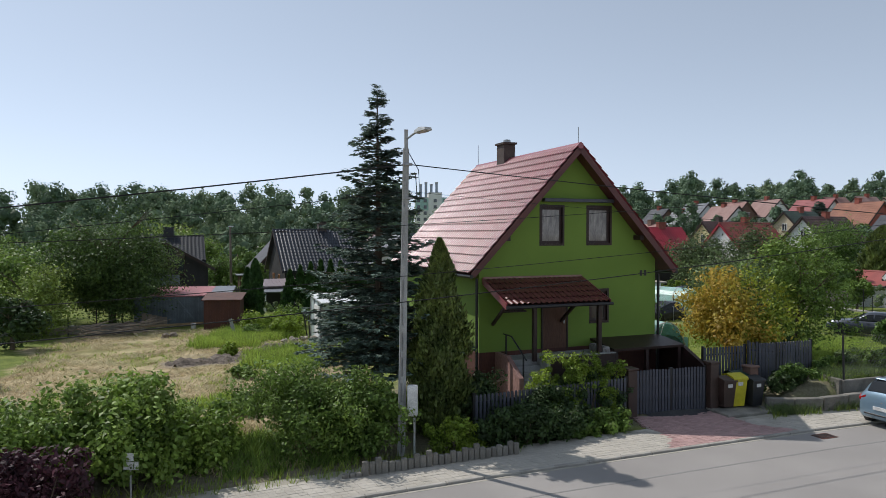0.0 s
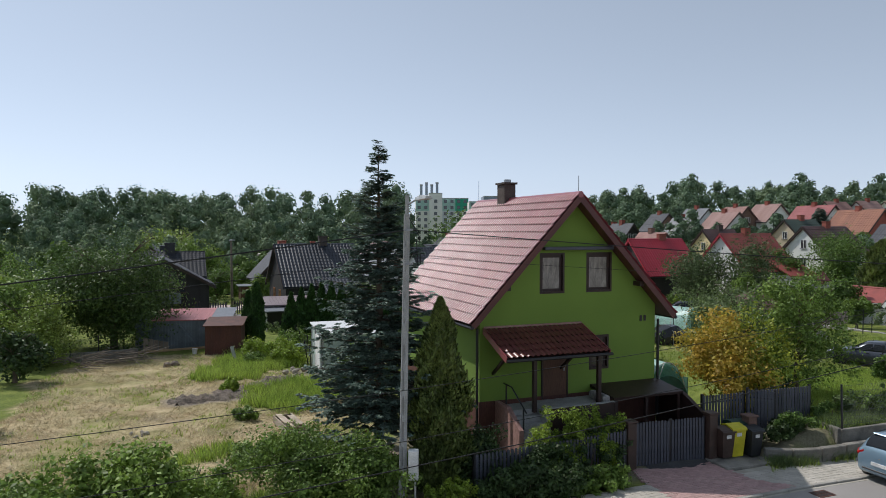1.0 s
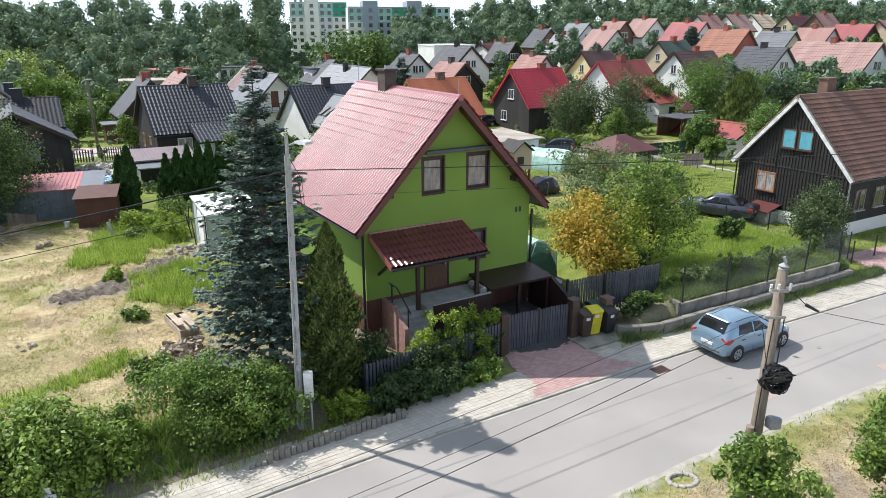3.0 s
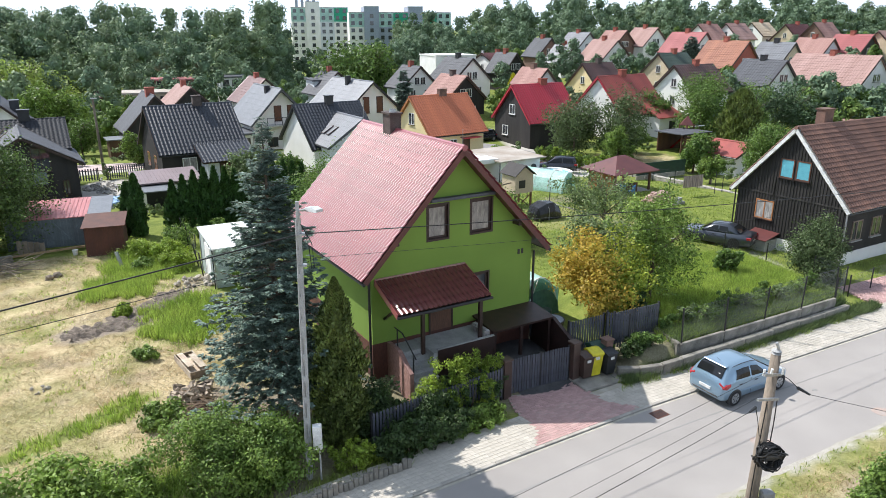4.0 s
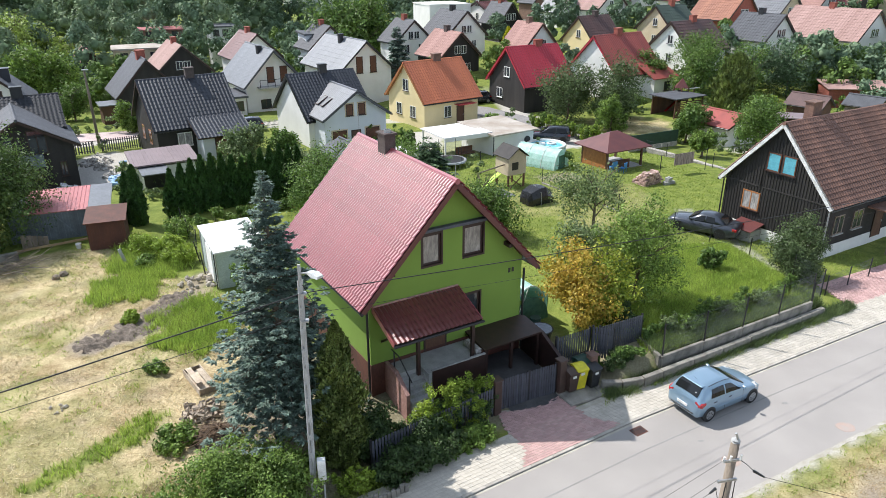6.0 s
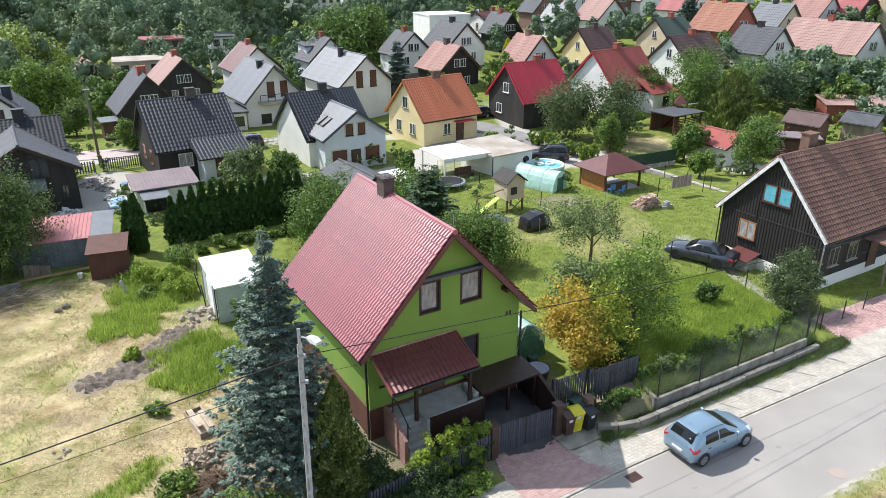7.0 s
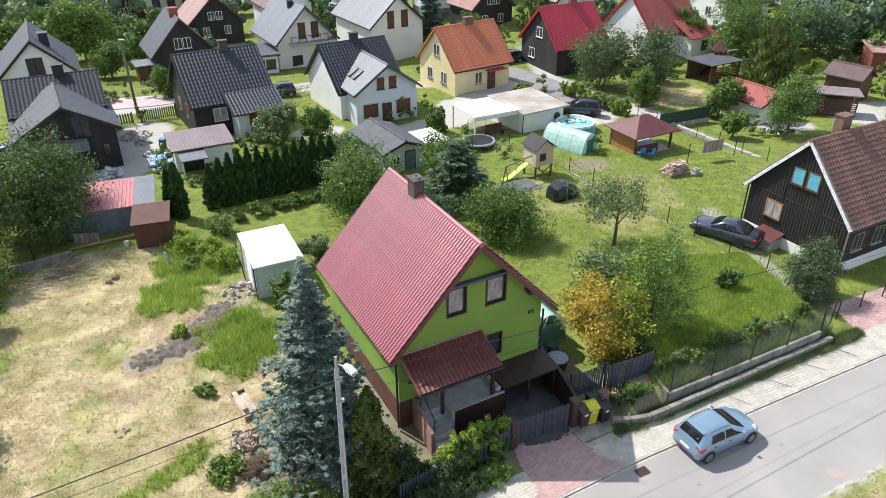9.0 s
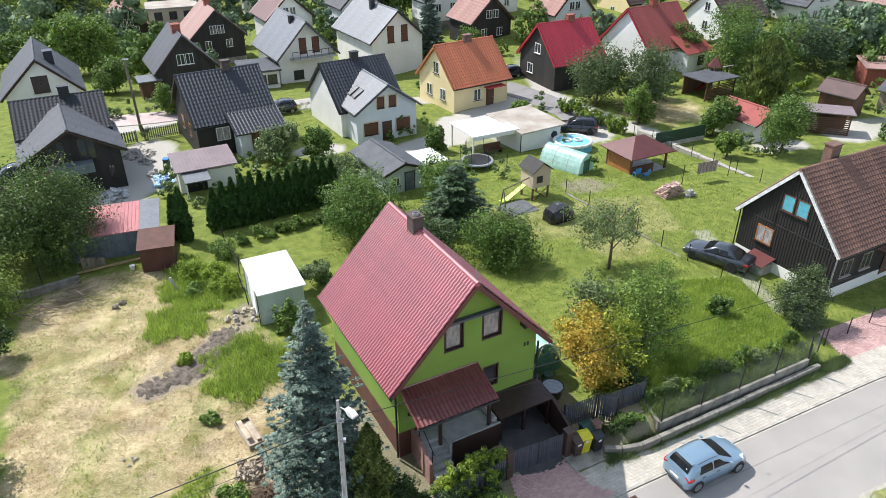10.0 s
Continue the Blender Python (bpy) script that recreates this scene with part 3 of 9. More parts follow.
    c = mixed(sep.outputs[2], c, gravel)
    l.new(c, bsdf.inputs["Base Color"])
    b = n.new("ShaderNodeBump")
    b.inputs["Strength"].default_value, b.inputs["Distance"].default_value = 0.6, 0.06
    l.new(fine.outputs[0], b.inputs["Height"])
    l.new(b.outputs[0], bsdf.inputs["Normal"])
    me.materials.append(m)
    me.polygons.foreach_set("use_smooth", [True] * len(me.polygons))
    tagged(new("ground", me), "grassy ground with dry straw field and bare soil", "ground", kind="structure")


build_ground()


def strip(name, x0, x1, off0, off1, z, mat, label, thick=0.1, step=0.8, ragged=0.0):
    """A band that follows the kerb, between two offsets from it."""
    xs = np.arange(x0, x1 + step, step)
    bm = bmesh.new()
    rows = []
    for x in xs:
        ky = kerb_y(x)
        rows.append([bm.verts.new((x, ky + o, zz)) for o, zz in ((off0 + ragged * noise.noise((x, 1.0, 0)), z - thick), (off0 + ragged * noise.noise((x, 1.0, 0)), z), (off1 + ragged * noise.noise((x * 1.7, 5.0, 0)), z), (off1 + ragged * noise.noise((x * 1.7, 5.0, 0)), z - thick))])
    for a, b in zip(rows, rows[1:]):
        for k in range(3):
            bm.faces.new((a[k], a[k + 1], b[k + 1], b[k]))
    return tagged(part(name, bm, mat), label, name, kind="structure")


strip("road", -55, 60, -ROAD_W, 0.0, 0.0, M_asphalt, "worn pale grey asphalt street")
strip("pavement_bed", -40, 56, 0.16, 2.05, 0.047, M_sand, "sandy bed under the paving blocks")


# ---- foliage ----
def leaves(rng, centres, spread, count, size, flat=0.35, aspect=1.6):
    """Leaf quads scattered round clump centres; returns verts and faces."""
    n = len(centres) * count
    c = np.repeat(centres, count, 0)
    sp = np.repeat(np.broadcast_to(spread, (len(centres),)), count)
    d = rng.normal(size=(n, 3))
    d /= np.linalg.norm(d, axis=1)[:, None]
    p = c + d * (sp * rng.random(n) ** 0.45)[:, None]
    nrm = d * 0.8 + rng.normal(size=(n, 3)) * 0.55 + np.array([0, 0, flat])
    nrm /= np.linalg.norm(nrm, axis=1)[:, None]
    a = np.cross(nrm, rng.normal(size=(n, 3)))
    a /= np.linalg.norm(a, axis=1)[:, None]
    b = np.cross(nrm, a)
    s = size * (0.6 + 0.8 * rng.random(n))[:, None]
    v = np.stack([p - a * s * aspect * 0.5, p + b * s * 0.42 + nrm * s * 0.12, p + a * s * aspect * 0.5, p - b * s * 0.42 + nrm * s * 0.12], 1).reshape(-1, 3)
    return v, np.arange(n * 4).reshape(-1, 4)


def crown_centres(rng, n, rx, ry, rz, lumps=7, hollow=0.45, low=-0.75):
    """Clump centres in an uneven rounded volume made of several lobes."""
    dirs = rng.normal(size=(lumps, 3))
    dirs /= np.linalg.norm(dirs, axis=1)[:, None]
    lobes = dirs * (0.35 + 0.25 * rng.random((lumps, 1)))
    pick = rng.integers(0, lumps, n)
    d = rng.normal(size=(n, 3))
    d /= np.linalg.norm(d, axis=1)[:, None]
    r = (hollow + (1 - hollow) * rng.random(n)) * (0.42 + 0.22 * rng.random(lumps)[pick])
    p = lobes[pick] + d * r[:, None]
    p[:, 2] = np.maximum(p[:, 2], low)
    return p * np.array([rx, ry, rz])


def trunk_mesh(rng, height, radius, limbs, reach, crown_z, lean=0.04):
    bm = bmesh.new()
    top = Vector((rng.normal() * lean * height, rng.normal() * lean * height, height))
    pts = [Vector((0, 0, -0.25)).lerp(top, t) + Vector((rng.normal() * 0.03, rng.normal() * 0.03, 0)) * height * 0.15 * t for t in np.linspace(0, 1, 6)]
    rod(pts, [radius * (1.25 - 1.05 * t) for t in np.linspace(0, 1, 6)], 8, bm)
    for k in range(limbs):
        t = 0.35 + 0.55 * k / max(1, limbs)
        a = k * 2.4 + rng.random()
        s = Vector((0, 0, 0)).lerp(top, t)
        e = s + Vector((math.cos(a) * reach, math.sin(a) * reach, reach * (0.6 + 0.5 * rng.random())))
        m = s.lerp(e, 0.5) + Vector((0, 0, reach * 0.1))
        rod([s, m, e], [radius * 0.5 * (1 - t * 0.5), radius * 0.3, radius * 0.08], 6, bm)
        for q in range(2):
            b = a + (q - 0.5) * 1.4
            rod([m, m + Vector((math.cos(b) * reach * 0.6, math.sin(b) * reach * 0.6, reach * 0.5))], [radius * 0.22, radius * 0.05], 5, bm)
    return bm


def tree(name, x, y, height, width, mat, label, seed, clumps=160, per=70, size=0.13, trunk=0.28, r=0.11, low=-0.75, category="tree", z=None, second=None, lumps=8, spread=0.16):
    """A broad-leaved tree: trunk and limbs, and a crown of leaf clumps with gaps."""
    rng = np.random.default_rng(seed)
    t = thing(name, place(x, y, ground_z(x, y) if z is None else z), label, category)
    ch = height * (1 - trunk)
    part("trunk", trunk_mesh(rng, height * 0.75, r, 6, width * 0.33, height * trunk), M_bark, t, smooth=True)
    c = crown_centres(rng, clumps, width * 0.62, width * 0.62, ch * 0.62, lumps, low=low)
    c[:, 2] += height - ch * 0.52
    c[:, 2] -= max(0, c[:, 2].max() + width * spread * 0.5 - height)
    groups = [(c, mat)] if second is None else [(c[c[:, 0] + 0.6 * rng.normal(size=len(c)) < 0], mat), (c[c[:, 0] + 0.6 * rng.normal(size=len(c)) >= 0], second)]
    for cc, mm in groups:
        v, f = leaves(rng, cc, width * spread * (0.7 + 0.6 * rng.random(len(cc))), per, size)
        part("crown", mesh_np("crown", v, f), mm, t)
    return t


def shrub(name, x, y, rx, ry, h, mat, label, seed, clumps=90, per=70, size=0.09, turn=0.0, category="shrub", z=None, group=""):
    """A leafy bush with stems."""
    rng = np.random.default_rng(seed)
    t = thing(name, place(x, y, ground_z(x, y) if z is None else z, turn), label, category, group)
    for k in range(5):
        a = rng.random() * 6.28
        s = Vector((math.cos(a) * rx * 0.4 * rng.random(), math.sin(a) * ry * 0.4 * rng.random(), -0.1))
        bm = rod([s, s + Vector((math.cos(a) * rx * 0.3, math.sin(a) * ry * 0.3, h * 0.75))], [0.025, 0.008], 5)
        part("stem", bm, M_bark, t)
    c = crown_centres(rng, clumps, rx * 1.15, ry * 1.15, h * 0.62, 9, 0.3, -0.8)
    c[:, 2] += h * 0.5
    v, f = leaves(rng, c, min(rx, ry, h) * 0.3 * (0.6 + 0.7 * rng.random(len(c))), per, size, 0.5)
    v[:, 2] = np.maximum(v[:, 2], 0.01)
    part("foliage", mesh_np("foliage", v, f), mat, t)
    return t


def conifer_column(name, x, y, h, r, mat, label, seed, n=9000, size=0.12, z=None, group="", category="conifer", power=0.75, ragged=1.0):
    """A dense upright conifer of small upward sprays."""
    rng = np.random.default_rng(seed)
    t = thing(name, place(x, y, ground_z(x, y) if z is None else z), label, category, group)
    part("trunk", rod([(0, 0, -0.2), (0, 0, h * 0.8)], [r * 0.16, 0.02], 7), M_bark, t)
    tz = rng.random(n) ** 0.85
    a = rng.random(n) * 2 * np.pi
    lump = 1 + ragged * (0.16 * np.sin(a * 3 + tz * 17 + seed) + 0.12 * np.sin(a * 7 - tz * 31) + 0.10 * rng.normal(size=n))
    prof = np.minimum(1.0, (1 - tz) ** power * 1.5) * (0.82 + 0.18 * np.minimum(1, tz * 8))
    rad = r * prof * lump * (0.72 + 0.28 * rng.random(n))
    p = np.stack([np.cos(a) * rad, np.sin(a) * rad, 0.05 + tz * (h - 0.1)], 1)
    out = np.stack([np.cos(a), np.sin(a), np.full(n, 0.2)], 1)
    up = np.stack([np.cos(a) * 0.45, np.sin(a) * 0.45, np.ones(n)], 1) + rng.normal(size=(n, 3)) * 0.35
    up /= np.linalg.norm(up, axis=1)[:, None]
    side = np.cross(up, out + rng.normal(size=(n, 3)) * 0.5)
    side /= np.linalg.norm(side, axis=1)[:, None]
    s = size * (0.6 + 0.8 * rng.random(n))[:, None]
    v = np.stack([p - up * s * 0.9, p + side * s * 0.5, p + up * s * 1.2, p - side * s * 0.5], 1).reshape(-1, 3)
    part("foliage", mesh_np("foliage", v, np.arange(n * 4).reshape(-1, 4)), mat, t)
    return t


def spruce(name, x, y, h, r, mat, label, seed, whorls=30, dens=1.0, z=None, size=0.11, category="conifer", low=0.35, gaps=0.0):
    """A spruce with whorls of drooping boughs set with needle sprays."""
    rng = np.random.default_rng(seed)
    t = thing(name, place(x, y, ground_z(x, y) if z is None else z), label, category)
    part("trunk", rod([(0, 0, -0.2), (0.03, 0, h * 0.5), (0, 0, h * 0.985)], [0.17 * h / 10, 0.1 * h / 10, 0.012], 8), M_bark, t)
    wood = bmesh.new()
    P, A, N, S = [], [], [], []
    for w in range(whorls):
        tt = (w + 0.5) / whorls
        zc = low + (h - low - 0.25) * tt ** 0.96
        reach = (r * (1 - tt) ** 0.94 + 0.05) * (1.0 + 0.08 * math.sin(w * 2.4))
        k = int(6 + 5 * (1 - tt))
        for b in range(k):
            a = 2 * math.pi * (b + rng.random() * 0.8) / k + w * 1.1
            rl = reach * (0.64 + 0.48 * rng.random()) * (1 - gaps * (rng.random() < 0.22))
            z0 = zc + rng.normal() * 0.16
            droop = rl * (0.05 + 0.32 * (1 - tt) * rng.random() - 0.5 * tt ** 2)
            tip_up = rl * 0.12
            pts = []
            for s in np.linspace(0, 1, 7):
                pts.append(Vector((math.cos(a) * rl * s, math.sin(a) * rl * s, z0 - droop * s + tip_up * s ** 3)))
            rod([pts[0], pts[3], pts[6]], [0.022 * (1.2 - tt), 0.014, 0.004], 4, wood)
            lat = np.array((-math.sin(a), math.cos(a), 0.0))
            out = np.array((math.cos(a), math.sin(a), 0.0))
            tufts = max(7, int(dens * rl * 3.4) + 3)
            ts = 0.25 + 0.75 * (np.arange(tufts) + rng.random(tufts)) / tufts
            for sgn, s in zip(rng.choice((-1.0, 0.0, 1.0), tufts), ts):
                fan = sgn * (0.30 * rl * math.sqrt(s) * (1.1 - 0.75 * s) + 0.04) * (0.6 + 0.6 * rng.random())
                root = out * rl * s + lat * fan + np.array((0, 0, z0 - droop * s + tip_up * s ** 3 - 0.12 * abs(fan) + rng.normal() * 0.04))
                m = 27 if dens > 1.5 else 9
                ang = rng.normal(size=m) * 0.75 + sgn * 0.7
                fwd = out[None] * np.cos(ang)[:, None] + lat[None] * np.sin(ang)[:, None] + np.array((0, 0, -0.12))[None] + rng.normal(size=(m, 3)) * 0.12
                P.append(root[None] + fwd * (size * (0.2 + 1.8 * rng.random((m, 1)))))
                A.append(fwd)
                N.append(rng.normal(size=(m, 3)) * 0.35 + np.array((0, 0, 1.0)))
                S.append(np.full(m, size * (0.45 + 0.75 * min(1.0, 3.0 * (1 - tt)))))
    P, A, N, S = np.concatenate(P), np.concatenate(A), np.concatenate(N), np.concatenate(S)
    A /= np.linalg.norm(A, axis=1)[:, None]
    B = np.cross(N, A)
    B /= np.linalg.norm(B, axis=1)[:, None]
    S = S[:, None] * (0.7 + 0.6 * rng.random((len(S), 1)))
    up = np.cross(A, B)
    v = np.stack([P - A * S * 0.7, P + B * S * 0.42 + up * S * 0.1, P + A * S * 1.25, P - B * S * 0.42 + up * S * 0.1], 1).reshape(-1, 3)
    tagged(part("branch", wood, M_bark, t), kind="stuff")
    part("foliage", mesh_np("foliage", v, np.arange(len(P) * 4).reshape(-1, 4)), mat, t)
    return t


def blades(name, label, mat, seed, n, area, height, width, ok=None, tuft=4, lean=0.35):
    """Grass of many thin blades over an area, as one object."""
    rng = np.random.default_rng(seed)
    x0, x1, y0, y1 = area
    xy = np.stack([x0 + (x1 - x0) * rng.random(n), y0 + (y1 - y0) * rng.random(n)], 1)
    if ok:
        xy = np.array([p for p in xy if ok(p[0], p[1])])
    n = len(xy)
    z = np.array([ground_z(p[0], p[1]) for p in xy])
    base = np.repeat(np.column_stack([xy, z]), tuft, 0)
    m = n * tuft
    base[:, :2] += rng.normal(size=(m, 2)) * 0.05
    a = rng.random(m) * 2 * np.pi
    side = np.stack([np.cos(a), np.sin(a), np.zeros(m)], 1) * width
    h = height * (0.5 + 0.8 * rng.random(m))
    tip = base + np.stack([rng.normal(size=m) * lean * h, rng.normal(size=m) * lean * h, h], 1)
    v = np.stack([base - side, base + side, tip], 1).reshape(-1, 3)
    return tagged(part(name, mesh_np(name, v, np.arange(m * 3).reshape(-1, 3)), mat), label, "grass", kind="stuff")


# ---- houses ----
def tile_course(length, run, pitch_len, wave, amp, segs=4, step=0.022):
    """One course of wavy tiles: along x for length, up the slope along y; the lower lip stands clear of the course below."""
    n = max(2, int(round(length / wave))) * segs
    xs = np.linspace(0, length, n + 1)
    prof = amp * (0.5 + 0.5 * np.cos(2 * np.pi * xs / wave)) ** 0.8
    edge = ((0.09, step - 0.016), (0.0, step - 0.010), (0.0, step), (pitch_len, 0.002))
    v = np.concatenate([np.stack([xs, np.full(n + 1, y), prof + lift], 1) for a, b in zip(edge, edge[1:]) for y, lift in (a, b)])
    i = np.arange(n)
    q = n + 1
    f = np.concatenate([np.stack([i + k * q, i + 1 + k * q, i + (k + 1) * q + 1, i + (k + 1) * q], 1) for k in (0, 2, 4)])
    return mesh_np("tile_course", v, f)


HOMES = []                                # middle and reach of each house


def gable_house(name, x, y, turn, W, L, wall_h, ridge_h, wall, roof, label, over=0.45, front=0.35, back=None, base=None, course=0.36, wave=0.3, fine_roof=True, plinth=None, plinth_h=0.5, trim=None, ridge_x=None, gable=None, chimney=None, chimney_mat=None, category="house", thick=0.14, segs=4, holes=(), relief=0.2, lip=0.028):
    """A house with gables at local y = 0 and y = L; the ridge runs along local y. Returns the Empty and the slope's rise."""
    back = front if back is None else back
    zb = ground_z(x, y) if base is None else base
    h = thing(name, place(x, y, zb, turn), label, category)
    mid = h.matrix_basis @ Vector((W / 2, L / 2, 0))
    HOMES.append((mid.x, mid.y, math.hypot(W, L) / 2))
    rx = W / 2 if ridge_x is None else ridge_x
    k = (ridge_h - wall_h) / (W / 2)
    body = prism([(0, -0.6), (W, -0.6), (W, ridge_h - k * (W - rx) - 0.02), (rx, ridge_h - 0.02), (0, ridge_h - k * rx - 0.02)], 0, L)
    if holes:
        body = prism([(0, -0.6), (W, -0.6), (W, ridge_h - k * (W - rx) - 0.02), (rx, ridge_h - 0.02), (0, ridge_h - k * rx - 0.02)], 0.16, L)
        us = sorted({0.0, W, rx} | {q for o in holes for q in o[:2]})
        for ua, ub in zip(us, us[1:]):
            z0 = -0.6
            for o in sorted((o for o in holes if o[0] <= ua and o[1] >= ub), key=lambda o: o[2]):
                box(ua, ub, 0.0, 0.16, z0, o[2], bm=body)
                z0 = o[3]
            prism([(ua, z0), (ub, z0), (ub, ridge_h - k * abs(ub - rx) - 0.02), (ua, ridge_h - k * abs(ua - rx) - 0.02)], 0.0, 0.16, bm=body)
        bmesh.ops.remove_doubles(body, verts=body.verts[:], dist=0.0005)
    part("wall", body, wall, h)
    if plinth:
        part("plinth", box(-0.03, W + 0.03, -0.03, L + 0.03, -0.6, plinth_h), plinth, h)
    for side in (-1, 1):
        span = (rx if side < 0 else W - rx) + over
        run = math.hypot(span, span * k)
        slope = math.atan2(k * span, span)
        length = L + front + back
        slab = box(0, length, 0, run, -thick, 0)
        # local frame of the slope: x along the ridge, y up the slope from the eave
        ex = Vector((0, -1 if side < 0 else 1, 0))
        ey = Vector((-side * math.cos(slope), 0, math.sin(slope)))
        ez = ex.cross(ey)
        org = Vector((rx + side * span, L + back if side < 0 else -front, ridge_h - k * span + thick / math.cos(slope)))
        m = Matrix.Translation(org) @ Matrix((ex, ey, ez)).transposed().to_4x4()
        s = part("roof", slab, trim or roof, h)
        s.matrix_basis = m
        if fine_roof:
            rows = max(3, int(round(run / course)))
            me = tile_course(length, run, run / rows + 0.03, wave, wave * relief, segs, lip)
            me.materials.append(roof)
            for i in range(rows):
                c = new("tile_course", me)
                c.parent = s
                c.location = (0, i * run / rows - 0.03, 0.012)
        else:
            top = box(-0.03, length + 0.03, -0.05, run, 0.004, 0.03)
            part("roof_covering", top, roof, s)
        # verge boards and gutter
        for e in ((0.0, 0.03), (length - 0.03, length)):
            part("verge_board", box(e[0] - 0.012, e[1] + 0.012, -0.02, run, -thick - 0.06, 0.008), trim or M_darkframe, s)
        g = rod([(-0.02, -0.07, -thick * 0.6), (length + 0.02, -0.07, -thick * 0.6)], 0.065, 8)
        part("gutter", g, M_black, s)
    part("ridge_cap", rod([(rx, -front - 0.02, ridge_h + thick * 1.25), (rx, L + back + 0.02, ridge_h + thick * 1.25)], 0.12, 8), roof, h)
    if chimney:
        cx, cy, cw, cl, top = chimney
        ch = part("chimney", box(cx - cw / 2, cx + cw / 2, cy - cl / 2, cy + cl / 2, ridge_h - 1.2, ridge_h + top, 0.015), chimney_mat or M_brick, h)
        part("chimney_cap", box(cx - cw / 2 - 0.06, cx + cw / 2 + 0.06, cy - cl / 2 - 0.06, cy + cl / 2 + 0.06, ridge_h + top, ridge_h + top + 0.08), chimney_mat or M_greyconc, ch)
    return h


def window(parent, u, z, w, h, face="front", at=0.0, frame_mat=None, pane=None, mullions=1, sill=None, depth=0.06, surround=None, bar=0.07):
    """A window on a wall: frame, sill and panes. face: front (-y), left (-x), right (+x), back (+y)."""
    turn = {"front": 0, "left": -90, "right": 90, "back": 180}[face]
    t = {"front": (u, at), "left": (at, u), "right": (at, u), "back": (u, at)}[face]
    m = pose(t[0], t[1], z, 0, 0, turn)
    fr = bar
    bm = bmesh.new()
    for a, b, c, d in ((-w / 2, -w / 2 + fr, 0, h), (w / 2 - fr, w / 2, 0, h), (-w / 2 + fr, w / 2 - fr, 0, fr), (-w / 2 + fr, w / 2 - fr, h - fr, h)):
        box(a, b, -0.03, depth, c, d, bm=bm)
    for i in range(mullions):
        cx = -w / 2 + w * (i + 1) / (mullions + 1)
        box(cx - 0.035, cx + 0.035, -0.025, depth, fr, h - fr, bm=bm)
    win = part("window", bm, frame_mat or M_darkframe, parent)
    win.matrix_basis = m
    for i in range(mullions + 1):
        a = -w / 2 + w * i / (mullions + 1) + 0.04
        b = -w / 2 + w * (i + 1) / (mullions + 1) - 0.04
        part("pane", box(a, b, -0.012, 0.02, fr * 0.8, h - fr * 0.8), pane or M_glass, win)
    part("sill", box(-w / 2 - 0.06, w / 2 + 0.06, -0.12, 0.02, -0.05, 0.0), sill or M_darkframe, win)
    if surround:
        bm = bmesh.new()
        for a, b, c, d in ((-w / 2 - 0.12, -w / 2 - 0.002, -0.1, h + 0.12), (w / 2 + 0.002, w / 2 + 0.12, -0.1, h + 0.12), (-w / 2, w / 2, h + 0.002, h + 0.12)):
            box(a, b, -0.02, 0.02, c, d, bm=bm)
        part("surround", bm, surround, win)
    return win


def door(parent, u, z, w, h, face="front", at=0.0, mat=None):
    turn = {"front": 0, "left": -90, "right": 90, "back": 180}[face]
    t = {"front": (u, at), "left": (at, u), "right": (at, u), "back": (u, at)}[face]
    bm = bmesh.new()
    for a, b, c, d in ((-w / 2 - 0.07, -w / 2, 0, h + 0.07), (w / 2, w / 2 + 0.07, 0, h + 0.07), (-w / 2, w / 2, h, h + 0.07)):
        box(a, b, -0.03, 0.05, c, d, bm=bm)
    d = part("door", bm, M_darkframe, parent)
    d.matrix_basis = pose(t[0], t[1], z, 0, 0, turn)
    part("leaf", box(-w / 2 + 0.004, w / 2 - 0.004, -0.014, 0.03, 0.01, h - 0.004), mat or M_brownwood, d)
    part("handle", box(w / 2 - 0.14, w / 2 - 0.09, -0.06, -0.014, h * 0.47, h * 0.53), M_steel, d)
    return d


def roof_window(parent, mat, side_x, y, z, slope_deg, w=0.8, l=1.1):
    m = pose(side_x, y, z, 0, slope_deg, 0)
    f = part("roof_window", box(-l / 2, l / 2, -w / 2, w / 2, 0, 0.09), M_darkframe, parent)
    f.matrix_basis = m
    part("pane", box(-l / 2 + 0.08, l / 2 - 0.08, -w / 2 + 0.08, w / 2 - 0.08, 0.09, 0.1), mat, f)
    return f


# ---- the green house ----
HX, HY, HT = 1.235, 23.85, 21.4
HB = 0.5
house = gable_house("house", HX, HY, HT, 7.32, 7.95, 4.48, 8.36, M_green, M_redtile, "lime-green rendered house with glossy red tiled gable roof", over=0.54, front=0.55, back=0.30, base=HB, course=0.385, wave=0.19, plinth=M_rust, plinth_h=1.35, trim=M_redpurple, segs=8, relief=0.30, lip=0.054,
                    chimney=(3.60, 5.2, 0.52, 0.72, 0.85), chimney_mat=M_darkbrick, holes=((2.33, 3.35, 5.00, 6.46), (4.26, 5.36, 5.00, 6.46), (4.40, 5.25, 2.15, 3.42)))
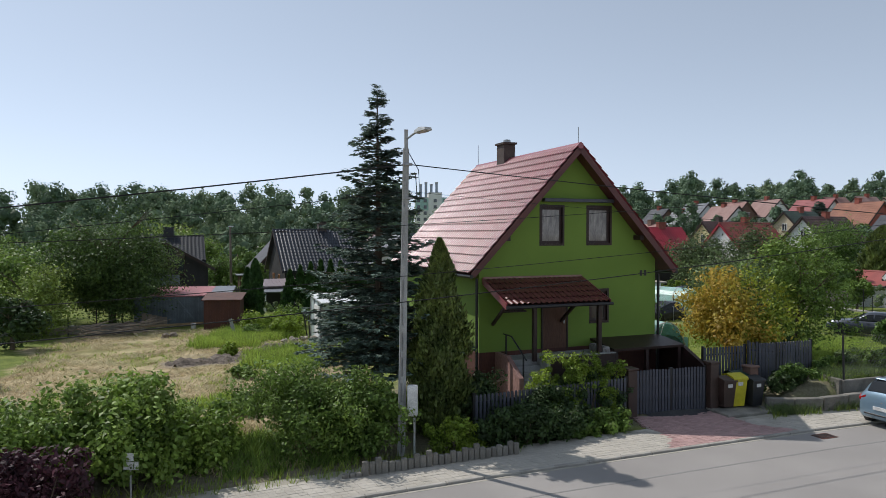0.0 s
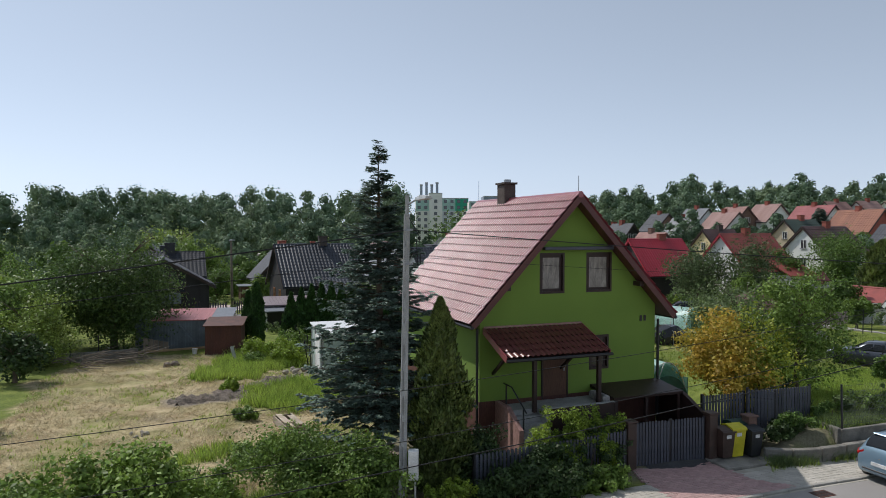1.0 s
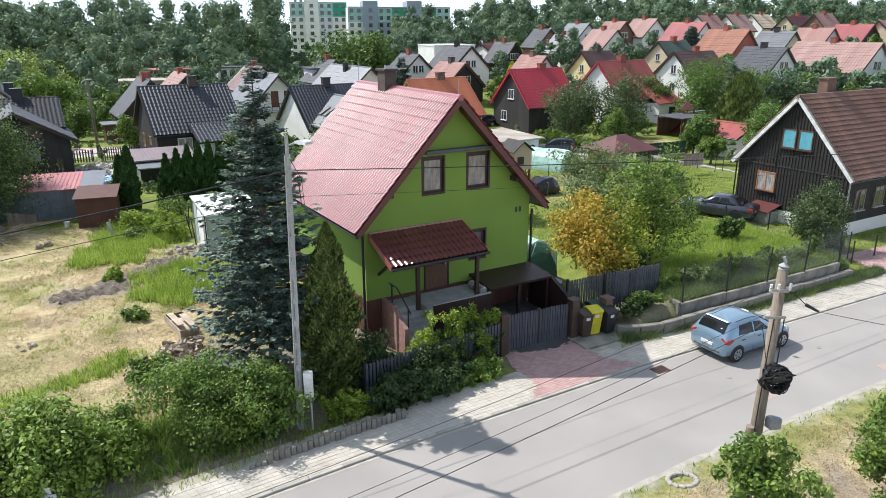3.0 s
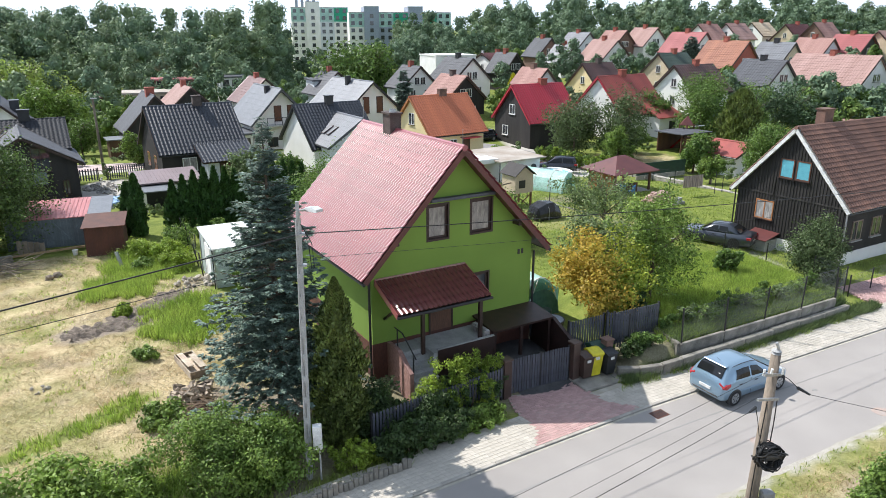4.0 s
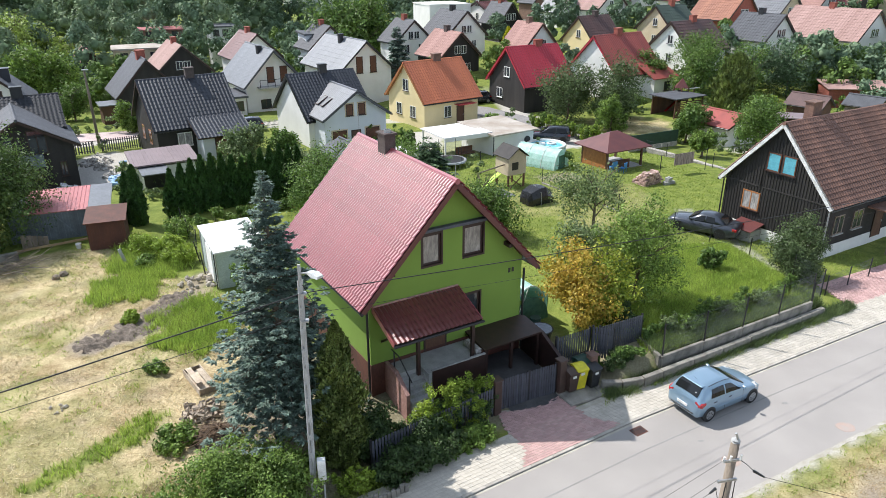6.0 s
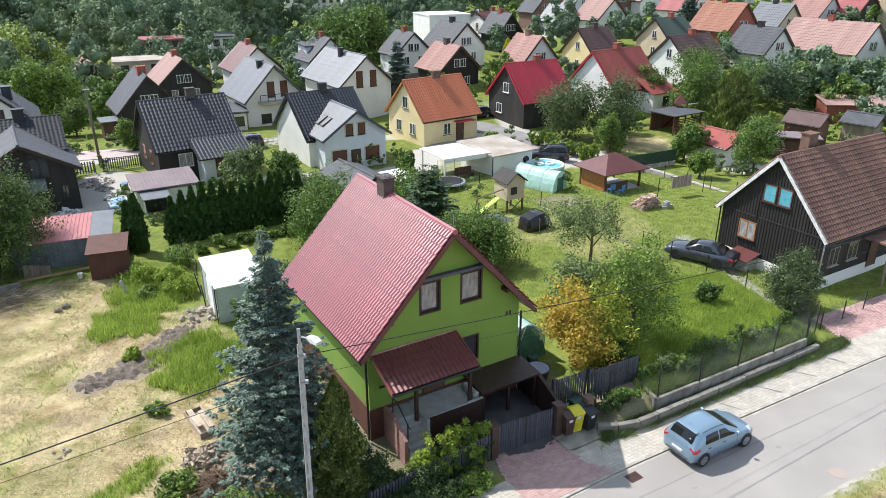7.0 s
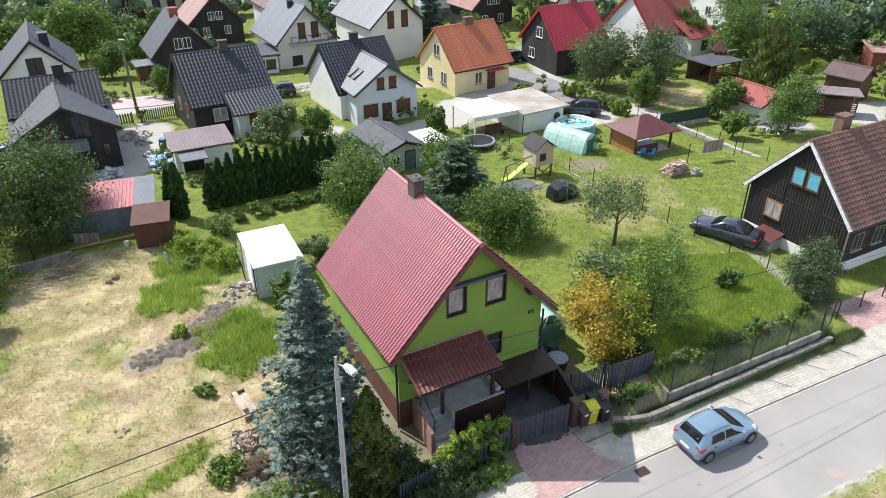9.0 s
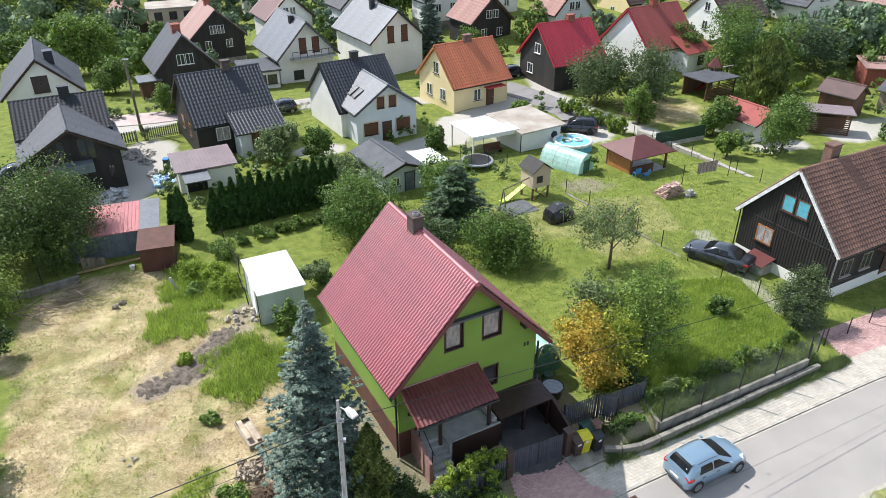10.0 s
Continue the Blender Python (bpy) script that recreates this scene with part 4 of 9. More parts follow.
for u, z, w, h, pane in ((2.84, 5.0, 1.02, 1.46, M_lace), (4.81, 5.0, 1.10, 1.46, M_lace), (4.825, 2.15, 0.85, 1.27, M_glass)):
    win = window(house, u, z + 0.09, w - 0.16, h - 0.18, pane=pane, mullions=0, at=0.11, bar=0.085)
    bm = bmesh.new()
    for q in ((-w / 2, -w / 2 + 0.08, -0.09, h - 0.09), (w / 2 - 0.08, w / 2, -0.09, h - 0.09), (-w / 2 + 0.08, w / 2 - 0.08, -0.09, -0.052), (-w / 2 + 0.08, w / 2 - 0.08, h - 0.18, h - 0.09)):
        box(q[0] + 0.003, q[1] - 0.002, -0.113, 0.045, q[2] + 0.003, q[3] - 0.003, bm=bm)
    part("reveal", bm, M_darkframe, win, "dark brown lining of the window opening")
window(house, 1.3, 2.75, 0.8, 0.55, mullions=0, at=-0.01)
door(house, 2.95, 1.25, 0.95, 2.05, at=-0.01, mat=M_brownwood)
part("cornice", box(2.42, 5.30, -0.24, 0.0, 6.56, 6.68, 0.01), M_fencegrey, house, "grey board over the upper windows")
# house number as plain bars
num = part("number_plate", box(6.62, 6.72, -0.02, 0.0, 3.85, 4.06), M_black, house, "dark plain bars beside the corner")
part("number_plate", box(6.80, 6.90, -0.02, 0.0, 3.85, 4.06), M_black, house)
for u in (-0.12, 7.42):
    part("downpipe", rod([(u, -0.06, 3.9), (u, -0.06, 0.0)], 0.05, 8), M_black, house)
for u in (0.9, 6.4):
    part("purlin_end", box(u - 0.08, u + 0.08, -0.42, 0.0, 5.18 if u < 3 else 5.2, 5.35 if u < 3 else 5.37), M_darkframe, house)
PORCH = math.degrees(math.atan2(0.70, 1.82))
pr = part("porch_roof", box(0.15, 4.05, 0.0, 1.95, -0.14, -0.03), M_darkframe, house, "red tiled lean-to porch roof, coloured dark for the house's shade")
pr.matrix_basis = pose(0, -1.82, 3.17, PORCH, 0, 0)
me = tile_course(3.9, 1.9, 0.42, 0.2, 0.055, 8, 0.05)
# darkened tile colour imitates shade on the porch
me.materials.append(M_shadeporchtile)
for i in range(5):
    c = new("tile_course", me)
    c.parent = pr
    c.location = (0.15, i * 0.39 - 0.05, -0.02)
part("wall_flashing", box(0.15, 4.05, -0.05, 0.0, 3.88, 3.95, 0.01), M_pinktile, house, "weathered mortar line above the porch roof")
for u in (0.13, 4.05):
    vb = part("verge_board", box(u - 0.015, u + 0.015, -0.02, 1.95, -0.16, 0.05), M_redtile, pr)
part("gutter", rod([(0.1, -0.10, -0.06), (4.1, -0.10, -0.06)], 0.055, 8), M_black, pr)
for u in (1.40, 3.92):
    part("porch_post", box(u - 0.07, u + 0.07, -1.42, -1.28, 1.2, 3.02, 0.01), M_darkframe, house)
part("porch_beam", box(0.3, 4.0, -1.42, -1.28, 3.02, 3.16), M_darkframe, house)
for u in (0.5, 3.2):
    part("brace", beam((u, -0.02, 2.3), (u, -1.15, 3.12), 0.09), M_darkframe, house)
part("terrace", box(1.75, 4.4, -1.55, 0.0, -0.5, 1.22, 0.01), M_greyconc, house, "grey concrete entrance terrace")
part("parapet", box(1.9, 4.4, -1.6, -1.56, -0.5, 1.32), M_darkframe, house, "dark cladding below the terrace")
part("parapet_cap", box(1.88, 4.42, -1.62, -1.50, 1.325, 1.36), M_greyconc, house)
part("blanket", box(4.1, 4.38, -1.40, -0.4, 1.23, 1.52, 0.06), M_curtain, house, "pale cloth over the terrace rail")
st = part("staircase", box(0.75, 1.74, -0.9, 0.0, -0.5, 1.20), M_greyconc, house, "grey concrete steps")
for i in range(5):
    part("step", box(0.75, 1.74, -1.17 - i * 0.27, -0.901 - i * 0.27, -0.5, 1.02 - i * 0.18, 0.012), M_greyconc, st)
part("stair_wall", prism([(-1.85, -0.5), (0.0, -0.5), (0.0, 1.35), (-0.9, 1.35), (-1.85, 0.78)], 0.58, 0.74, "x"), M_pinktile, st, "pinkish rendered side wall")
for yy in (-0.5, -1.75):
    part("rail_post", rod([(0.78, yy, 1.2 + min(0, (yy + 0.9) * 0.6)), (0.78, yy, 2.0 + min(0, (yy + 0.9) * 0.6))], 0.03, 8), M_black, st)
part("handrail", rod([(0.78, -0.3, 2.0), (0.78, -0.9, 2.0), (0.78, -1.95, 1.37)], 0.025, 8), M_black, st)
cn = part("canopy", box(4.45, 7.45, -1.5, 0.0, -0.09, 0.0), M_darkframe, house, "dark flat canopy over the garage ramp")
cn.matrix_basis = pose(0, 0, 1.62, 7, 0, 0)
for u in (4.6, 5.9, 7.3):
    part("canopy_post", box(u - 0.06, u + 0.06, -1.42, -1.30, -0.6, 1.36), M_darkframe, house)
part("ramp_wall", prism([(-3.2, -0.6), (0, -0.6), (0, 1.5), (-1.4, 1.35), (-3.2, 0.5)], 7.46, 7.62, "x"), M_darkframe, house, "dark brown side wall of the ramp")
for u, v, zt in ((2.6, 4.0, 0.75), (3.9, 8.2, 1.1)):
    part("lightning_rod", rod([(3.66, v - 4.4 if v < 5 else v, 8.45), (3.66, v - 4.4 if v < 5 else v, 8.45 + zt)], 0.012, 5), M_steel, house)
part("chimney_hat", rod([(3.60, 5.1, 9.28), (3.60, 5.1, 9.42)], [0.16, 0.15], 12), M_steel, house)
part("flue_opening", rod([(3.60, 5.1, 9.38), (3.60, 5.1, 9.425)], 0.12, 12), M_black, house)


# ---- street furniture: fence, gate, walls ----
def hxy(u, v):
    c, s = math.cos(radians(HT)), math.sin(radians(HT))
    return HX + u * c - v * s, HY + u * s + v * c


def slat_fence(name, a, b, h, label, z0=0.0, mat=None, gap=0.13, slat=0.085, rails=2, arch=0.0, category="fence", frame_mat=None):
    """A straight fence of upright slats between a and b, each slat a part."""
    ax, ay = a
    bx, by = b
    L = math.hypot(bx - ax, by - ay)
    t = thing(name, place(ax, ay, z0, math.degrees(math.atan2(by - ay, bx - ax))), label, category)
    n = int(L / gap)
    cache = {}
    for i in range(n):
        hh = round(h + arch * math.sin(math.pi * (i + 0.5) / n), 2)
        if hh not in cache:
            me = bpy.data.meshes.new("slat")
            bm = prism([(-slat / 2, 0.06), (slat / 2, 0.06), (slat / 2, hh - 0.03), (slat * 0.25, hh), (-slat * 0.25, hh), (-slat / 2, hh - 0.03)], -0.012, 0.012)
            bmesh.ops.recalc_face_normals(bm, faces=bm.faces[:])
            bm.to_mesh(me)
            bm.free()
            me.materials.append(mat or M_fencegrey)
            cache[hh] = me
        o = new("slat", cache[hh])
        o.parent = t
        o.location = ((i + 0.5) * L / n, 0, 0)
    for k in range(rails):
        zr = h * (0.2 + 0.6 * k / max(1, rails - 1))
        part("rail", box(0, L, 0.014, 0.05, zr, zr + 0.05), frame_mat or M_black, t)
    for px in (0.0, L):
        part("post", box(px - 0.04, px + 0.04, 0.0, 0.08, -0.3, h + 0.05), frame_mat or M_black, t)
    return t


def pillar(x, y, w, h, mat, label, turn=21.0, z=0.0):
    t = thing("gate_pillar", place(x, y, z, turn), label, "pillar")
    part("shaft", box(-w / 2, w / 2, -w / 2, w / 2, -0.3, h, 0.015), mat, t)
    part("cap", box(-w / 2 - 0.04, w / 2 + 0.04, -w / 2 - 0.04, w / 2 + 0.04, h, h + 0.07, 0.02), mat, t)


GL, GR = (6.25, 22.5), (8.75, 23.25)
slat_fence("driveway_gate", GL, ((GL[0] + GR[0]) / 2 - 0.03, (GL[1] + GR[1]) / 2 - 0.01), 1.45, "grey steel driveway gate leaf with upright slats", 0.03, gap=0.115, arch=0.04, category="gate")
slat_fence("driveway_gate", ((GL[0] + GR[0]) / 2 + 0.03, (GL[1] + GR[1]) / 2 + 0.01), GR, 1.45, "grey steel driveway gate leaf with upright slats", 0.03, gap=0.115, arch=0.04, category="gate")
pillar(6.02, 22.42, 0.34, 1.55, M_brownplastic, "dark brown gate pillar beside the hedge")
pillar(8.98, 23.3, 0.34, 1.6, M_brownplastic, "dark brown gate pillar beside the bins")
pillar(10.55, 23.9, 0.36, 1.35, M_brick, "low brown brick pillar behind the bins")
slat_fence("picket_fence", (0.9, 19.75), (5.85, 22.2), 1.25, "dark grey slat fence in front of the hedge", 0.1, gap=0.13)
slat_fence("picket_fence", (9.2, 24.6), (10.9, 25.15), 1.45, "dark grey slat fence behind the bins", 0.45, gap=0.12)
slat_fence("garden_gate", (10.95, 25.0), (11.75, 24.6), 1.55, "open grey steel garden gate", 0.5, gap=0.1, category="gate")
slat_fence("picket_fence", (11.3, 25.0), (13.6, 25.75), 1.45, "dark grey slat fence above the garden wall", 0.55, gap=0.12)


def wall_run(name, pts, w, z0, z1, mat, label, piece=2.4):
    """A low wall along points, cast in lengths with open joints."""
    t = thing(name, place(pts[0][0], pts[0][1], 0), label, "wall", kind="structure")
    ox, oy = pts[0]
    for (x0, y0), (x1, y1) in zip(pts, pts[1:]):
        L = math.hypot(x1 - x0, y1 - y0)
        n = max(1, round(L / piece))
        for i in range(n):
            o = part("wall_block", box(0.01, L / n - 0.01, -w / 2, w / 2, z0, z1 + 0.02 * math.sin(i * 2.3 + x0), 0.02), mat, t)
            o.matrix_basis = pose(x0 - ox + (x1 - x0) * i / n, y0 - oy + (y1 - y0) * i / n, 0, 0, 0, math.degrees(math.atan2(y1 - y0, x1 - x0)))


wall_run("retaining_wall", [(10.75, 23.2), (11.6, 23.05), (12.6, 23.15), (13.6, 23.5), (24.3, 27.55)], 0.24, -0.2, 0.50, M_concrete, "stained low concrete retaining wall along the pavement", 1.8)
wall_run("fence_plinth", [(13.75, 24.0), (23.6, 27.6)], 0.16, 0.2, 0.86, M_concrete, "weathered concrete fence plinth above the retaining wall", 2.4)
wall_run("fence_plinth", [(13.75, 24.0), (13.55, 25.7)], 0.16, 0.2, 0.88, M_concrete, "short concrete return wall", 1.7)
wall_run("bin_platform", [(8.95, 22.75), (10.8, 23.35)], 1.1, -0.2, 0.12, M_concrete, "dirty concrete slab under the bins", 1.9)


def wire_fence(name, pts, h, label, z=None, post=0.035, spacing=2.45, wires=7, mat=None, skew=0.0):
    """Posts with strained wires and light diagonal mesh."""
    x0, y0 = pts[0]
    t = thing(name, place(x0, y0, 0), label, "fence")
    rng = np.random.default_rng(int(abs(x0 * 37 + y0 * 11)))
    tops = []
    for (ax, ay), (bx, by) in zip(pts, pts[1:]):
        n = max(1, round(math.hypot(bx - ax, by - ay) / spacing))
        for i in range(n + (1 if (bx, by) == pts[-1] else 0)):
            px, py = ax + (bx - ax) * i / n, ay + (by - ay) * i / n
            zb = ground_z(px, py) if z is None else z
            q = (px - x0 + rng.normal() * skew, py - y0 + rng.normal() * skew, zb + h)
            part("post", rod([(px - x0, py - y0, zb - 0.3), q], post, 6), mat or M_black, t)
            tops.append((Vector((px - x0, py - y0, zb)), Vector(q)))
    bm = bmesh.new()
    for (b0, t0), (b1, t1) in zip(tops, tops[1:]):
        for k in range(wires):
            f = 0.06 + 0.9 * k / max(1, wires - 1)
            beam(b0.lerp(t0, f), b1.lerp(t1, f), 0.006, bm=bm)
        m = max(2, int((b1 - b0).length / 0.16))
        for i in range(m):
            s, e = i / m, min(1.0, (i + h / 0.22) / m)
            f1 = (e - s) * m * 0.22 / h
            beam(b0.lerp(b1, s).lerp(t0.lerp(t1, s), 0.06), b0.lerp(b1, e).lerp(t0.lerp(t1, e), min(0.96, f1)), 0.004, bm=bm)
    part("wire_mesh", bm, M_fencegrey, t)


wire_fence("wire_fence", [(13.85, 24.05), (23.6, 27.6)], 1.5, "wire mesh fence on steel posts above the plinth", 0.93, skew=0.06)
wire_fence("wire_fence", [(23.6, 27.6), (25.2, 29.0), (24.9, 31.0)], 1.5, "wire mesh fence turning into the neighbouring garden", 0.4)
wire_fence("wire_fence", [(24.9, 31.0), (24.6, 34.6), (22.2, 39.5), (19.2, 46.0), (17.0, 51.5), (13.5, 58.5), (10.4, 63.0)], 1.35, "thin wire boundary fence across the gardens", None, wires=4)
wire_fence("wire_fence", [(26.0, 29.6), (30.0, 31.3)], 1.2, "low wire fence beside the black house", None, wires=4)
wire_fence("wire_fence", [(36.3, 47.5), (34.3, 51.8), (28.4, 66.0)], 1.3, "thin wire fence along a garden path", None, wires=4)
wire_fence("wire_fence", [(-21.5, 40.0), (-20.6, 44.8)], 1.3, "thin wire fence at the field's edge", None, wires=4)
wire_fence("wire_fence", [(-9.8, 46.3), (-8.3, 42.0), (-7.2, 38.0)], 1.4, "leaning posts of an old garden fence", None, wires=3, skew=0.15)
wall_run("path_edging", [(24.75, 33.2), (22.3, 39.4), (17.0, 51.5)], 0.18, -0.2, 0.16, M_concrete, "concrete edging below the boundary fence", 2.0)
wall_run("garden_path", [(36.9, 47.0), (34.8, 52.0), (29.0, 66.2)], 0.5, -1.4, -0.18, M_kerb, "narrow concrete garden path", 1.0)
wall_run("boundary_wall", [(-30.0, 38.6), (-21.2, 40.9), (-18.6, 42.3)], 0.25, -0.3, 0.55, M_concrete, "low weathered concrete boundary wall", 2.0)

# very dark grey floor draped over the ground behind the gate
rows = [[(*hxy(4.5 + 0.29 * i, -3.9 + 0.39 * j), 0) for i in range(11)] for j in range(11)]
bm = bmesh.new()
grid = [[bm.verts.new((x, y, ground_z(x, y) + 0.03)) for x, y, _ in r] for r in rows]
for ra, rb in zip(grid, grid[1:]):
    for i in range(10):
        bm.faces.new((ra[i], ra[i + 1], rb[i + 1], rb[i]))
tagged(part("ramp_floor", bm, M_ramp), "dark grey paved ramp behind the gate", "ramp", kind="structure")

# palisade of concrete posts
pal = thing("palisade_edging", place(0, 0, 0), "row of grey concrete palisade posts beside the pavement", "edging", kind="structure")
post_meshes = []
for v in range(4):
    bm = box(-0.075, 0.075, -0.055, 0.055, -0.3, 0.36 + 0.05 * v, 0.02)
    me = bpy.data.meshes.new("palisade_post")
    bm.to_mesh(me)
    bm.free()
    me.materials.append(M_concrete)
    post_meshes.append(me)
for i in range(29):
    f = i / 28
    px = -2.35 + 4.3 * f
    o = new("palisade_post", post_meshes[(0, 1, 0, 2, 1, 3, 1, 0)[i % 8] if f > 0.1 else 0])
    o.parent = pal
    o.matrix_basis = pose(px, kerb_y(px) + 1.42 + 0.03 * math.sin(i * 1.9), -0.05 if f > 0.1 else -0.2, 0, 0, 22 + 3 * math.sin(i * 2.7))


# ---- vehicles ----
def loft(sections, bm=None, close=True):
    """Skins a row of closed loops, all with the same number of points."""
    bm = bm or bmesh.new()
    rings = [[bm.verts.new(p) for p in s] for s in sections]
    for a, b in zip(rings, rings[1:]):
        for k in range(len(a)):
            j = (k + 1) % len(a)
            bm.faces.new((a[k], a[j], b[j], b[k]))
    if close:
        bm.faces.new(rings[0][::-1])
        bm.faces.new(rings[-1])
    return bm


def car(name, x, y, turn, low, cab, paint, label, wheels=(0.0, 2.5), track=0.74, radius=0.31, z=0.0, tail=M_redlamp, split=0.47, category="car"):
    """A car along local x, rear axle at 0. low: stations x, sill, shoulder, half width. cab: stations x, top, half width at top."""
    c = thing(name, place(x, y, z, turn), label, category)
    secs = []
    for sx, s0, s1, w in low:
        zm = s0 + (s1 - s0) * 0.55
        secs.append([(sx, -w * 0.9, s0), (sx, -w, s0 + 0.1), (sx, -w, zm), (sx, -w * 0.93, s1 - 0.03), (sx, -w * 0.8, s1), (sx, 0, s1 + 0.025), (sx, w * 0.8, s1), (sx, w * 0.93, s1 - 0.03), (sx, w, zm), (sx, w, s0 + 0.1), (sx, w * 0.9, s0), (sx, 0, s0)])
    part("body", loft(secs), paint, c, smooth=True)
    xs = [s[0] for s in low]

    def belt(px):
        return float(np.interp(px, xs, [s[2] for s in low])), float(np.interp(px, xs, [s[3] for s in low]))
    secs = []
    for sx, top, w in cab:
        b, bw = belt(sx)
        b -= 0.03
        secs.append([(sx, -bw * 0.9, b), (sx, -(bw * 0.88 + w) / 2 - 0.02, (b + top) / 2), (sx, -w, top - 0.05), (sx, -w * 0.75, top), (sx, 0, top + 0.02), (sx, w * 0.75, top), (sx, w, top - 0.05), (sx, (bw * 0.88 + w) / 2 + 0.02, (b + top) / 2), (sx, bw * 0.9, b), (sx, 0, b - 0.02)])
    part("cabin", loft(secs), paint, c, smooth=True)

    def side_point(px, f):
        top = float(np.interp(px, [s[0] for s in cab], [s[1] for s in cab]))
        w = float(np.interp(px, [s[0] for s in cab], [s[2] for s in cab]))
        b, bw = belt(px)
        return (bw * 0.9 + (w - bw * 0.9) * f) + 0.035 * math.sin(math.pi * min(1, f)) + 0.012, b + (top - 0.05 - b) * f
    x0, x1 = cab[0][0], cab[-1][0]
    for s in (-1, 1):
        a0, a1 = cab[1][0] + 0.12, x1 - 0.42
        mid = a0 + (a1 - a0) * split
        for lo, hi, ta, tb in ((a0, mid - 0.04, 0.14, 0.0), (mid + 0.04, a1 + 0.12, 0.0, 0.55)):
            bm = bmesh.new()
            q = []
            for px, f in ((lo, 0.12), (hi, 0.12), (hi - tb, 0.88), (lo + ta, 0.88)):
                yy, zz = side_point(px, f)
                q.append(bm.verts.new((px, s * yy, zz)))
            bm.faces.new(q if s < 0 else q[::-1])
            r = bmesh.ops.extrude_face_region(bm, geom=bm.faces[:])
            bmesh.ops.translate(bm, vec=(0, -s * 0.02, 0), verts=[v for v in r["geom"] if isinstance(v, bmesh.types.BMVert)])
            part("side_window", bm, M_carglass, c)
            part("door_handle", box(lo + 0.12, lo + 0.28, s * (belt(lo)[1] + 0.004), s * (belt(lo)[1] - 0.02), belt(lo)[0] - 0.16, belt(lo)[0] - 0.12), paint if paint is M_carblue else M_black, c)
        my, mz = side_point(a1, 0.1)
        part("mirror", box(a1 + 0.12, a1 + 0.24, s * my, s * (my + 0.17), mz, mz + 0.13, 0.03), paint, c)
    for (sa, ta, wa), (sb, tb, wb), nm in ((cab[0], cab[1], "rear_window"), (cab[-1], cab[-2], "windscreen")):
        d = -1 if nm == "rear_window" else 1
        ba, bwa = belt(sa)
        f0, f1 = 0.12, 0.9
        za, zb_ = ba, tb - 0.02
        pts = []
        for f, w in ((f0, bwa * 0.78), (f1, wb * 0.86)):
            px = sa + (sb - sa) * f + d * 0.03
            pz = ta + (tb - ta) * f + 0.03
            pts += [(px, -w, pz), (px, w, pz)]
        bm = bmesh.new()
        vs = [bm.verts.new(p) for p in (pts[0], pts[1], pts[3], pts[2])]
        bm.faces.new(vs)
        r = bmesh.ops.extrude_face_region(bm, geom=bm.faces[:])
        bmesh.ops.translate(bm, vec=(-d * 0.03, 0, -0.02), verts=[v for v in r["geom"] if isinstance(v, bmesh.types.BMVert)])
        part(nm, bm, M_carglass, c)
    for wx in wheels:
        for s in (-1, 1):
            w = part("wheel", rod([(wx, s * (track - 0.1), radius), (wx, s * (track - 0.085), radius), (wx, s * (track + 0.085), radius), (wx, s * (track + 0.1), radius)], [radius * 0.9, radius, radius, radius * 0.9], 20), M_tyre, c)
            part("rim", rod([(wx, s * (track + 0.08), radius), (wx, s * (track + 0.108), radius)], [radius * 0.66, radius * 0.62], 14), M_rim, w)
            for k in range(5):
                a = k * 1.257
                part("spoke_gap", box(wx + math.cos(a) * radius * 0.4 - 0.035, wx + math.cos(a) * radius * 0.4 + 0.035, s * (track + 0.1), s * (track + 0.112), radius + math.sin(a) * radius * 0.4 - 0.035, radius + math.sin(a) * radius * 0.4 + 0.035), M_tyre, w)
            arch = rod([(wx, s * (belt(wx)[1] - 0.12), radius + 0.02), (wx, s * (belt(wx)[1] + 0.004), radius + 0.02)], radius + 0.05, 20)
            part("wheel_arch", arch, M_tyre, c)
    b, bw = belt(xs[1])
    for s in (-1, 1):
        part("tail_lamp", box(xs[1] - 0.06, xs[1] + 0.24, s * (bw - 0.20), s * (bw + 0.012), b - 0.26, b - 0.06, 0.04), tail, c)
        fx, fb, fw = xs[-2], *belt(xs[-2])
        part("headlamp", box(fx - 0.22, fx + 0.03, s * (fw - 0.26), s * (fw - 0.02), fb - 0.16, fb - 0.02, 0.03), M_wframe, c)
    part("number_plate", box(xs[0] - 0.015, xs[0] + 0.02, -0.26, 0.26, low[0][1] + 0.16, low[0][1] + 0.27), M_wframe, c, "pale plain plate")
    part("bumper", box(xs[0] - 0.01, xs[1] + 0.1, -bw * 0.86, bw * 0.86, low[1][1] - 0.02, low[1][1] + 0.12, 0.03), M_plastic, c)
    part("aerial", rod([(cab[1][0] + 0.2, 0, cab[1][1]), (cab[1][0] - 0.05, 0, cab[1][1] + 0.3)], 0.006, 5), M_black, c)
    return c


